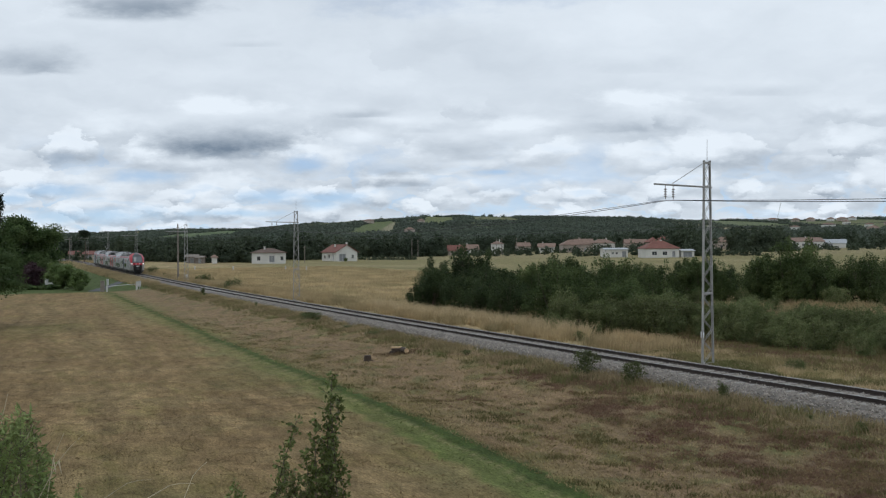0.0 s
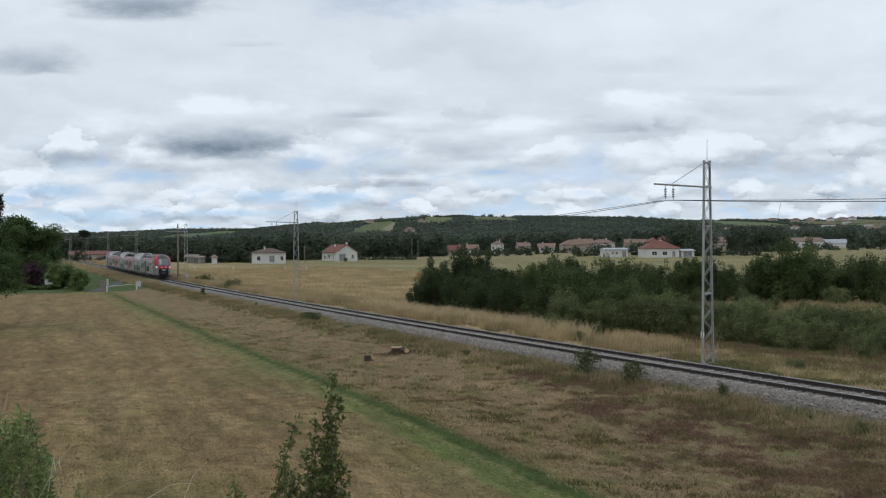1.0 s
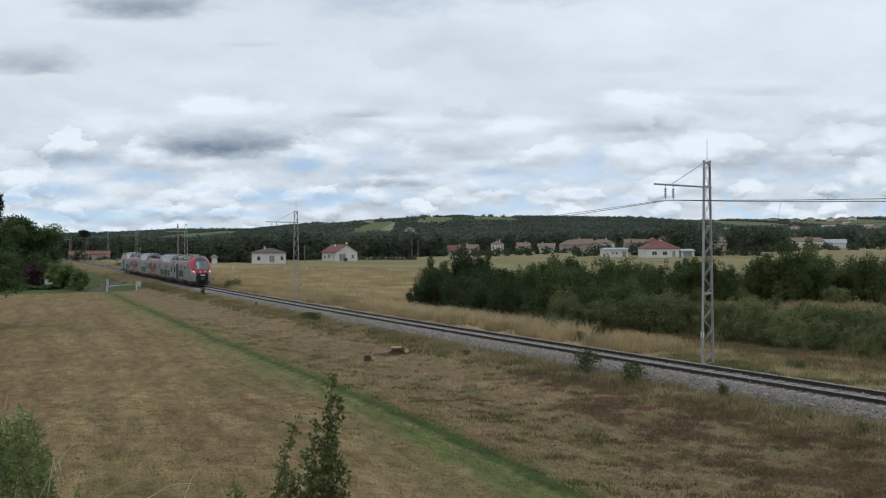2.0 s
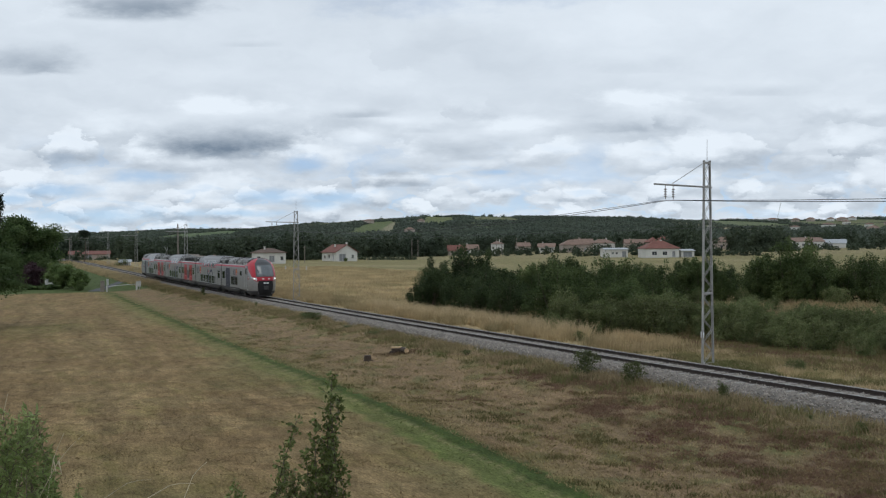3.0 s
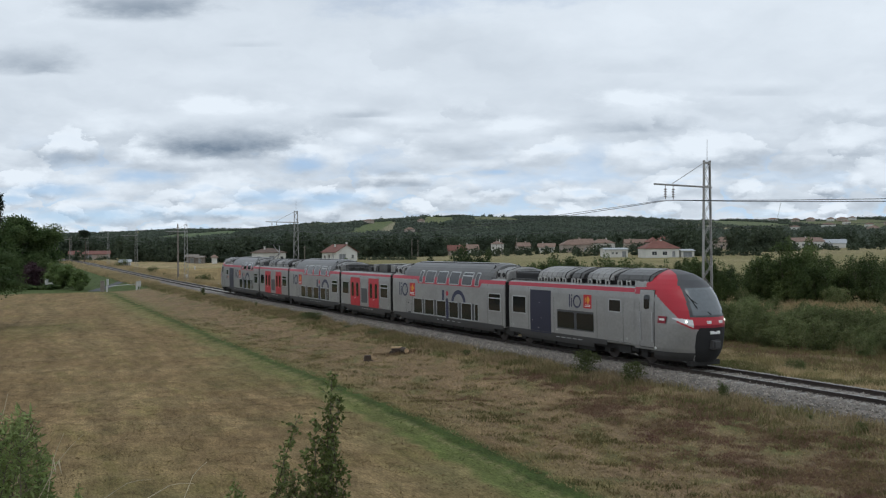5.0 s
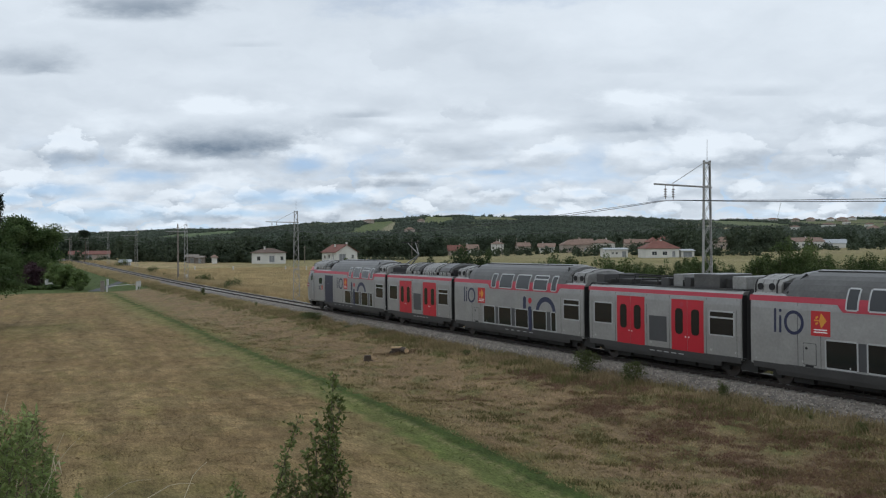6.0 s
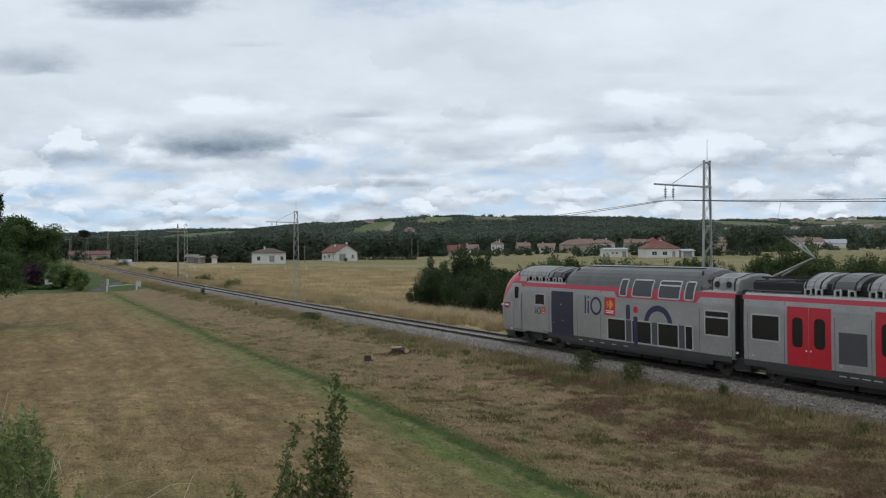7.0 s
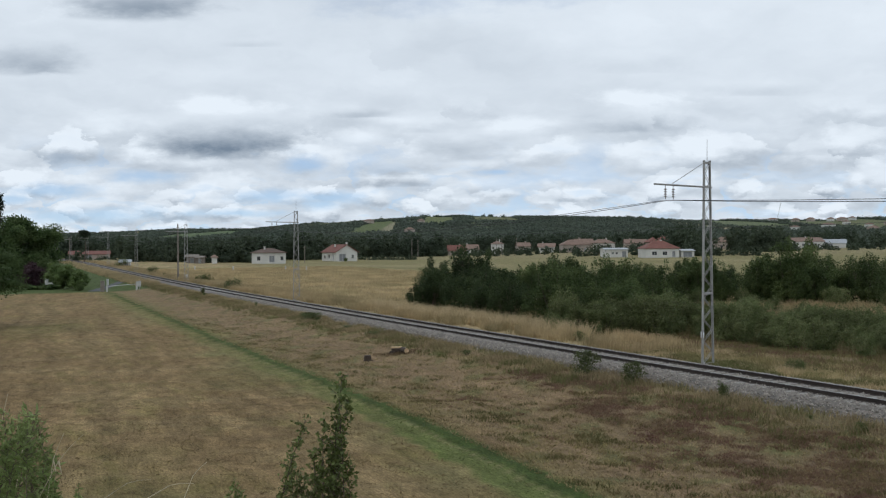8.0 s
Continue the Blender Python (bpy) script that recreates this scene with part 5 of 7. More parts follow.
def cab_nose(car, tip, way, lit):
    """The rounded driving end. tip: its x; way: +1 if it faces along the car, -1 if against."""
    zs = np.concatenate([np.linspace(0.30, 1.66, 28), np.linspace(1.68, 3.8, 107), np.linspace(3.83, 4.22, 14)])
    angs = np.linspace(0, 90, 73)
    tail = [0.15, 0.3, 0.45, 0.6, 0.7, 0.8, 0.9, 1.0]
    depth = 1.95

    def place(z, a, side, extra=0.0):
        w, u0 = float(np.interp(z, CAB_SEC[:, 0], CAB_SEC[:, 1])), float(np.interp(z, NOSE_Z, NOSE_U))
        if a <= 90:
            y = (w + extra) * math.sin(radians(a)) ** (2 / 2.15)
            u = u0 - extra + depth * (1 - max(0.0, math.cos(radians(a))) ** (2 / 2.15))
        else:
            y, u = w + extra, u0 + depth + (a - 90) / 10 * (max(NOSE_LEN, u0 + depth) - u0 - depth)
        return tip - way * u, side * y, z, u

    cols = list(angs) + [90 + 10 * q for q in tail]

    def region(z, a, u):
        if z < 0.70 and a > 30:
            return "nose_skirt" if u < 1.9 else ""
        # black bay of the coupler, from the chin down
        if z <= 1.78 and a < 32 - 9 * max(0.0, 0.9 - z) - 16 * max(0.0, z - 1.5):
            return "coupler_bay"
        # glass and its dark surround, drawn back over the roof
        if z > 3.52 and u < 2.0 + 0.35 * (z - 3.5) and a < 42 - 20 * (z - 3.52):
            return "brow"
        if a < 40 - 1 * (z - 2.2) and 2.22 < z <= 3.52:
            return "windscreen" if a < 35 - 1 * (z - 2.2) and 2.30 < z < 3.44 else "brow"
        # slanting lamps, pointed at the back, with a red line under them
        low_, high_ = 1.80 + 0.0125 * (a - 38), 2.12 + 0.0025 * (a - 38)
        if 36 < a < 66 and u < 1.0 and low_ < z <= high_:
            return "lamp_cover"
        edge = min(3.13, 1.88 + 0.83 * max(0.0, u - 0.15))
        if z > edge and u < 2.35 and z > 1.7 + 0.0125 * max(0.0, a - 38):
            return "red_cowl"
        if a < 60 and u < 0.6 and 1.72 + 0.0125 * max(0.0, a - 38) < z <= 2.34:
            return "chin" if a < 36 else "red_cowl"
        if z > 3.42:
            return "cab_roof"
        if z > 3.12 and u > 1.78:
            return "cab_stripe"
        return "nose"
    mats = {"nose": (M_SILVER, "silver-grey rounded nose"), "nose_skirt": (M_SKIRT, "dark grey lower nose"), "chin": (M_MAROON, "dark red panel under the windscreen"), "brow": (M_MULL, "dark surround of the windscreen"),
            "windscreen": (M_SCREEN, "large dark sloping windscreen"), "red_cowl": (M_RED, "red cowl beside the windscreen"), "lamp_cover": (M_LENS, "clear slanted headlamp cover"),
            "coupler_bay": (M_BLACK, "black coupler recess"), "cab_roof": (M_ROOF_UNIT, "grey cab roof"), "cab_stripe": (M_STRIPE, "muted red stripe")}
    faces = {}
    for side in (-1, 1):
        for i in range(len(zs) - 1):
            for j in range(len(cols) - 1):
                zc, ac = (zs[i] + zs[i + 1]) / 2, (cols[j] + cols[j + 1]) / 2
                key = region(zc, ac, place(zc, ac, side)[3])
                q = [place(zs[i], cols[j], side), place(zs[i], cols[j + 1], side), place(zs[i + 1], cols[j + 1], side), place(zs[i + 1], cols[j], side)]
                if not key:
                    continue
                q = [(x, y, z) for x, y, z, u in q]
                if side * way < 0:
                    q = q[::-1]
                faces.setdefault((key, side if key in ("lamp_cover", "cab_stripe") else 0), []).append(q)
    for (key, side), qs in faces.items():
        bm = bmesh.new()
        for q in qs:
            bm.faces.new([bm.verts.new(p) for p in q])
        bmesh.ops.remove_doubles(bm, verts=bm.verts, dist=0.0006)
        ob = part(key, bm, mats[key][0], car, mats[key][1], True)
        if key == "lamp_cover":
            bm = bmesh.new()
            x, y, z, u = place(2.03, 46, side, 0.01)
            bmesh.ops.create_uvsphere(bm, u_segments=14, v_segments=8, radius=0.075, matrix=Matrix.Translation((x, y, z)) @ Matrix.Diagonal((0.5, 1, 0.9, 1)))
            part("headlamp", bm, M_LAMP if lit else M_LENS, ob, "lit white headlamp" if lit else "unlit headlamp")
        if key == "windscreen":
            bm = bmesh.new()
            p0, p1 = Vector(place(2.34, 6, -1, 0.03)[:3]), Vector(place(2.95, 30, -1, 0.03)[:3])
            add_tube(bm, p0, p1, 0.022, 0.018, 6)
            p2 = Vector(place(3.2, 34, -1, 0.03)[:3])
            p3 = Vector(place(2.6, 26, -1, 0.03)[:3])
            add_tube(bm, p3, p2, 0.02, 0.015, 6)
            part("wiper", bm, M_BLACK, ob, "black windscreen wiper")
        if key == "coupler_bay":
            bm = bmesh.new()
            add_box(bm, *sorted((tip + way * 0.42, tip - way * 0.2)), -0.24, 0.24, 0.86, 1.26, 0.04)
            add_box(bm, *sorted((tip + way * 0.52, tip + way * 0.40)), -0.16, 0.16, 0.92, 1.20, 0.03)
            part("coupler", bm, M_SKIRT, ob, "grey automatic coupler")
            bm = bmesh.new()
            add_box(bm, *sorted((tip + way * 0.36, tip + way * 0.1)), -0.28, 0.28, 1.50, 1.64, 0.02)
            part("plate", bm, M_WHITE, ob, "pale plate over the coupler")
    # pale bars on the red brow, a low plough
    bm = bmesh.new()
    for y in (-0.42, 0.22):
        add_box(bm, *sorted((tip + way * 0.355, tip + way * 0.2)), y, y + 0.20, 1.95, 2.07, 0.01)
    part("nose_mark", bm, M_WHITE, car)
    bm = bmesh.new()
    add_box(bm, *sorted((tip - way * 0.2, tip - way * 0.45)), -0.85, 0.85, 0.12, 0.34, 0.03)
    part("plough", bm, M_DARK, car)


def cab_side(car, tip, way, side):
    """Cab door, its grab rails, a logo plate and the small window behind the cab."""
    def span(u0, u1):
        a, b = tip - way * u0, tip - way * u1
        return (min(a, b), max(a, b))
    a, b = span(1.74, 2.64)
    film(car, side, rounded(a - 0.03, b + 0.03, 0.79, 3.33, 0.05), M_SKIRT, "door_gap", "dark gap round the cab door", 0.008)
    bm = bmesh.new()
    panel(bm, rounded(a, b, 0.82, 3.30, 0.05), side, 0.020)
    d = part("cab_door", bm, M_SILVER, car, "narrow silver-grey cab door")
    bm = bmesh.new()
    panel(bm, rounded((a + b) / 2 - 0.17, (a + b) / 2 + 0.17, 2.48, 3.10, 0.08), side, 0.028)
    part("door_window", bm, M_GLASS, d, "dark rounded door window")
    for x in (a + 0.07, b - 0.07):
        bm = bmesh.new()
        w = half_width(2.0) + 0.05
        add_tube(bm, (x, side * w, 1.05), (x, side * w, 2.35), 0.022)
        part("grab_rail", bm, M_GASKET, d, "pale grab rail")
    a, b = span(0.98, 1.52)
    film(car, side, [(1.92, a, b - 0.08), (2.22, a + 0.03, b)], M_MAROON, "logo_plate", "dark red logo plate", 0.010)
    film(car, side, rect(a + 0.09, b - 0.12, 2.04, 2.13), M_WHITE, "logo_bar", "", 0.014)
    a, b = span(3.88, 4.76)
    window(car, side, a, b, 2.21, 2.81)
    a, b = span(1.62, 1.72)
    disc_film(car, side, (a + b) / 2, 0.82, 0.06, M_WHITE, "side_lamp", 0.02)


def navy_door(car, side, x0, x1):
    bm = bmesh.new()
    panel(bm, rect(x0, x1, 0.80, 3.0, 4), side, 0.012)
    d = part("navy_door", bm, M_NAVY, car, "dark navy equipment door")
    film(d, side, rect((x0 + x1) / 2 - 0.01, (x0 + x1) / 2 + 0.01, 0.82, 2.98), M_BLACK, "door_seam", "", 0.014)
    for x, z in (((x0 + x1) / 2 + 0.05, 1.55), ((x0 + x1) / 2 - 0.1, 2.35), (x0 + 0.2, 1.4)):
        disc_film(d, side, x, z, 0.025, M_GASKET, "door_button", 0.016)


def rear_car(name, L, group):
    tip = 0.62
    car = empty(name, "silver-grey double-deck driving car with red cowl, trailing end", "train car", group)
    lower_body(car, tip + NOSE_LEN - 0.14, L - 0.16)
    cab_nose(car, tip, -1, False)
    bogie(car, tip + 3.9)
    skirt(car, 6.6, L - 1.35)
    under_gear(car, 7.0, L - 1.9)
    deck_roof(car, 6.75, L - 1.75)
    roof_unit(car, 2.62, 5.6, top=4.2)
    roof_unit(car, 5.7, 6.65, top=4.15, mat=M_ROOF)
    roof_unit(car, L - 1.65, L - 0.2, top=4.12, ports=2)
    low, up = [(10.31, 11.58), (11.98, 13.25), (13.63, 14.88), (15.24, 15.70)], [(11.13, 11.63), (11.97, 13.26), (13.64, 14.94), (15.19, 15.74)]
    for side in (-1, 1):
        cab_side(car, tip, -1, side)
        stripe(car, side, [(2.90, 10.98, 15.86), (3.15, 10.78, 16.06), (3.152, 3.6, L - 0.18), (3.36, 3.6, L - 0.18)])
        navy_door(car, side, 5.95, 7.73)
        emblem(car, side, 4.5, 1.76, 0.36, side > 0)
        badge(car, side, 5.1, 5.4, 1.76, 2.12)
        emblem(car, side, 8.62, 2.02, 0.86, side > 0)
        badge(car, side, 10.10, 10.86, 2.03, 2.86)
        film(car, side, rect(low[0][0] + 0.1, low[-1][1] - 0.1, 0.95, 1.90), M_MULL, "window_band", "dark band between the windows", 0.004)
        for x0, x1 in low:
            window(car, side, x0, x1, *LW)
        for k, (x0, x1) in enumerate(up):
            window(car, side, x0, x1, *UW, transom=(k == 2), label="curved upper-deck window")
        window(car, side, 16.33, 17.62, 1.62, 2.64, transom=True)
        arch_mark(car, side, 11.60)
        seams(car, side, (5.72, 8.05, 9.8, 16.05, 17.75))
        small_marks(car, side, L)
    return car


def front_car(name, tip, group):
    car = empty(name, "silver-grey driving car with red cowl and lit headlamps", "train car", group)
    lower_body(car, 0.16, tip - NOSE_LEN + 0.14)
    cab_nose(car, tip, 1, True)
    bellows(car, -0.2, 0.2)
    bogie(car, 0.0)
    bogie(car, tip - 3.9)
    skirt(car, 1.25, tip - 5.9)
    under_gear(car, 1.9, tip - 5.7)
    roof_clutter(car, 0.3, 2.5, 14)
    for x0, x1, m in ((2.6, 5.2, None), (5.45, 6.4, M_ROOF), (6.65, 8.6, None), (8.85, tip - 2.1, M_ROOF)):
        roof_unit(car, x0, x1, top=4.2, mat=m)
    for side in (-1, 1):
        cab_side(car, tip, 1, side)
        stripe(car, side, rect(0.18, tip - NOSE_LEN, 3.17, 3.36, 2))
        window(car, side, 0.6, 1.9, 1.68, 2.62)
        navy_door(car, side, 2.28, 4.1)
        emblem(car, side, 5.6, 2.26, 0.64, side > 0)
        badge(car, side, 6.75, 7.35, 2.26, 2.92)
        film(car, side, rect(4.62, 7.5, 1.14, 2.1), M_MULL, "window_band", "dark band between the windows", 0.004)
        window(car, side, 4.65, 6.0, 1.2, 2.0, framed=False)
        window(car, side, 6.2, 7.5, 1.2, 2.0, framed=False)
        small_marks(car, side, 10.0)
        seams(car, side, (0.42, 2.1, 4.35, 7.75, 9.6))
    return car


def make_train():
    g = "coupled cars of the train"
    cars = [(0.0, 18.066, rear_car("driving_car", 18.066, g)), (18.066, 9.647, door_car("door_car", 9.647, False, g))]
    cars.append((27.713, 12.989, deck_car("deck_car", 12.989, [(3.60, 4.86), (5.22, 6.50), (6.88, 8.14), (8.53, 9.77), (10.14, 10.60)],
                                          [(4.42, 4.92), (5.27, 6.56), (6.92, 8.20), (8.55, 9.80), (10.13, 10.60)], 1.40, 7.65, (11.20, 12.50), g)))
    cars.append((40.702, 9.654, door_car("door_car", 9.654, True, g)))
    cars.append((50.356, 14.797, deck_car("deck_car", 14.797, [(3.48, 4.74), (5.07, 6.33), (6.69, 7.92), (8.29, 9.46), (9.83, 11.03), (11.36, 11.80)],
                                          [(4.27, 4.75), (5.11, 6.37), (6.71, 7.94), (8.29, 9.50), (9.84, 11.05), (11.37, 11.82)], 1.31, 7.42, (12.9, 14.2), g)))
    cars.append((65.153, 13.0, front_car("driving_car", 13.35, g)))
    return cars


CARS = make_train()

# ---- plants ----
M_BARK = shader("grey_brown_bark", (0.10, 0.078, 0.058), 0.9, var=0.3, size=0.4, bump=0.5, bump_size=18.0)
M_THICKET = leafy("thicket_leaves", (0.062, 0.090, 0.033), (0.104, 0.134, 0.049), 1.6, 0.6, 0.18)
M_DEEP = leafy("deep_thicket_leaves", (0.040, 0.060, 0.025), (0.068, 0.092, 0.036), 1.6, 0.6, 0.15)
M_SCRUB = leafy("scrub_leaves", (0.120, 0.150, 0.060), (0.175, 0.188, 0.088), 1.4, 0.55, 0.15)
M_GARDEN = leafy("garden_leaves", (0.090, 0.132, 0.044), (0.118, 0.156, 0.056), 1.4, 0.5, 0.2)
M_FRESH = leafy("fresh_leaves", (0.150, 0.192, 0.062), (0.190, 0.230, 0.085), 0.5, 0.5, 0.2)
M_WAYSIDE = leafy("wayside_leaves", (0.098, 0.122, 0.046), (0.130, 0.148, 0.060), 0.5, 0.5, 0.2)
M_WILLOW = leafy("willow_leaves", (0.165, 0.225, 0.075), (0.215, 0.265, 0.105), 0.5, 0.5, 0.15)
M_TREE = leafy("tree_leaves", (0.064, 0.100, 0.037), (0.100, 0.136, 0.053), 2.0, 0.5, 0.12)
M_PLUM = leafy("plum_leaves", (0.040, 0.020, 0.026), (0.055, 0.026, 0.032), 1.5)
M_CONIFER = leafy("conifer_needles", (0.018, 0.030, 0.018), (0.030, 0.042, 0.022), 1.5)
# Distance haze is mixed into both wood colours, most into the paler, bluer hill.
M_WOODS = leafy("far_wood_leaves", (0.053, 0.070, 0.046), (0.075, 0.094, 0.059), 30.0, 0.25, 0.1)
M_HILL_HAZE = leafy("hazed_hill_leaves", (0.090, 0.113, 0.086), (0.112, 0.134, 0.100), 60.0, 0.2, 0.1)
M_STRAW = shader("pale_straw", (0.46, 0.40, 0.28), 0.85, var=0.15, size=0.2, per=0.2)


def leaf_quads(p, size, rng, narrow=0.5, droop=0.0, out=None):
    """Folded diamond leaves at the places p."""
    n = len(p)
    d = rng.normal(0, 1, (n, 3))
    if out is not None:
        d = d + out * 0.9
    d[:, 2] -= droop
    d /= np.linalg.norm(d, axis=1)[:, None] + 1e-9
    e = np.cross(d, rng.normal(0, 1, (n, 3)))
    e /= np.linalg.norm(e, axis=1)[:, None] + 1e-9
    f = np.cross(d, e)
    s = (size * rng.uniform(0.6, 1.35, n))[:, None]
    v = np.stack([p, p + d * s * 0.5 + e * s * narrow * 0.5 + f * s * 0.08, p + d * s, p + d * s * 0.5 - e * s * narrow * 0.5 + f * s * 0.08], 1).reshape(-1, 3)
    return v, np.arange(n * 4).reshape(n, 4)


def clumps(centres, radii, n, rng, flat=0.85):
    w = radii ** 2
    i = rng.choice(len(centres), n, p=w / w.sum())
    d = rng.normal(0, 1, (n, 3))
    d /= np.linalg.norm(d, axis=1)[:, None]
    r = radii[i] * rng.uniform(0.25, 1.0, n) ** 0.55 * rng.uniform(0.75, 1.2, n)
    o = d * np.array((1, 1, flat))
    return centres[i] + o * r[:, None], d


def cores(centres, radii, rng, grow=0.8, flat=0.85, fine=2):
    """The close inner growth of crowns, which no light passes: uneven lumps under the leaves."""
    bm = bmesh.new()
    bmesh.ops.create_icosphere(bm, subdivisions=fine, radius=1.0)
    v0 = np.array([tuple(v.co) for v in bm.verts])
    f0 = np.array([[v.index for v in f.verts] for f in bm.faces])
    bm.free()
    n = len(centres)
    k = rng.uniform(0.72, 1.12, (n, len(v0), 1)) * (np.asarray(radii) * grow)[:, None, None]
    v = np.asarray(centres)[:, None, :] + v0[None] * np.array((1, 1, flat)) * k
    f = f0[None] + (np.arange(n) * len(v0))[:, None, None]
    return v.reshape(-1, 3), f.reshape(-1, 3)


def leaf_mesh(name, v, f, cv, cf, mat):
    """Leaves and the inner growth as one mesh."""
    t = np.concatenate([f[:, :3], f[:, [0, 2, 3]]])
    return raw_mesh(name, np.concatenate([v, cv]), np.concatenate([t, cf + len(v)]), mat)


def woody(name, mat, height, width, foot, stems, clump, leaves, leaf, seed, label, category, narrow=0.55, group="", crown_low=0.25, part_name="trunk", top=1.0, tuft=0.9, core=0.0):
    """A tree or shrub: tapered stems with limbs, and a crown of many small leaves in uneven clumps."""
    rng = np.random.RandomState(seed)
    tree = empty(name, label, category, group)
    bm = bmesh.new()
    cs, rs = [], []
    for k in range(stems):
        a = 6.283 * k / stems + rng.uniform(-0.5, 0.5)
        lean = (0.0 if stems == 1 else 0.32) * rng.uniform(0.5, 1.2)
        base = Vector((math.cos(a) * 0.05 * width * (stems > 1), math.sin(a) * 0.05 * width * (stems > 1), -0.15))
        h = height * rng.uniform(0.72, 0.98) * (1.0 if stems == 1 else rng.uniform(0.75, 1.0))
        tip = Vector((math.cos(a) * lean * width, math.sin(a) * lean * width, h * 0.9))
        mid = base.lerp(tip, 0.45) + Vector((rng.normal(0, 0.03) * height, rng.normal(0, 0.03) * height, 0))
        r = foot * (1.0 if stems == 1 else 0.55)
        add_tube(bm, base, mid, r, r * 0.62, 7)
        add_tube(bm, mid, tip, r * 0.62, r * 0.15, 6)
        m = max(5, int(26 / stems))
        for j in range(m):
            u = rng.uniform(crown_low, 1.0)
            p = base.lerp(mid, u / 0.45) if u < 0.45 else mid.lerp(tip, (u - 0.45) / 0.55)
            b = rng.uniform(0, 6.283)
            bulge = math.sin(math.pi * min(1.0, 0.18 + 0.8 * u)) ** 0.8 * top
            reach = width * 0.5 * bulge * rng.uniform(0.35, 1.0)
            e = p + Vector((math.cos(b) * reach, math.sin(b) * reach, reach * rng.uniform(0.0, 0.55)))
            add_tube(bm, p, e, r * 0.28, r * 0.06, 5)
            cs.append(e), rs.append(clump * width * rng.uniform(0.6, 1.25))
            cs.append(p.lerp(e, 0.55)), rs.append(clump * width * rng.uniform(0.5, 1.0))
        cs.append(tip), rs.append(clump * width * 0.7)
    part(part_name, bm, M_BARK, tree)
    cs, rs = np.array([tuple(c) for c in cs]), np.array(rs)
    p, d = clumps(cs, rs, leaves, rng, tuft)
    p[:, 2] = np.abs(p[:, 2] - 0.02) + 0.02
    v, f = leaf_quads(p, leaf, rng, narrow, 0.15, d)
    if core:
        cv, cf = cores(cs, rs, rng, core, tuft)
        cv[:, 2] = np.maximum(cv[:, 2], 0.02)
        crown = new("crown", leaf_mesh("crown", v, f, cv, cf, mat))
    else:
        crown = new("crown", raw_mesh("crown", v, f, mat))
    crown.parent = tree
    return tree


def stand(x, y, turn=0.0, size=1.0, tall=1.0, sink=0.05):
    z = float(ground_z(np.array([x]), np.array([y]))[0])
    return Matrix.Translation((x, y, z - sink)) @ Matrix.Rotation(radians(turn), 4, "Z") @ Matrix.Diagonal((size, size, size * tall, 1))


def plant_out(kinds, spots, rng):
    """Spread copies of the kinds over the spots: (x, y, size, tall)."""
    used = set()
    for x, y, size, tall in spots:
        k = rng.randrange(len(kinds))
        m = stand(x, y, rng.uniform(0, 360), size, tall)
        if k not in used:
            used.add(k)
            kinds[k].matrix_world = m
        else:
            copy_thing(kinds[k], m)
    for k, t in enumerate(kinds):
        if k not in used:
            for c in list(t.children_recursive) + [t]:
                bpy.data.objects.remove(c)


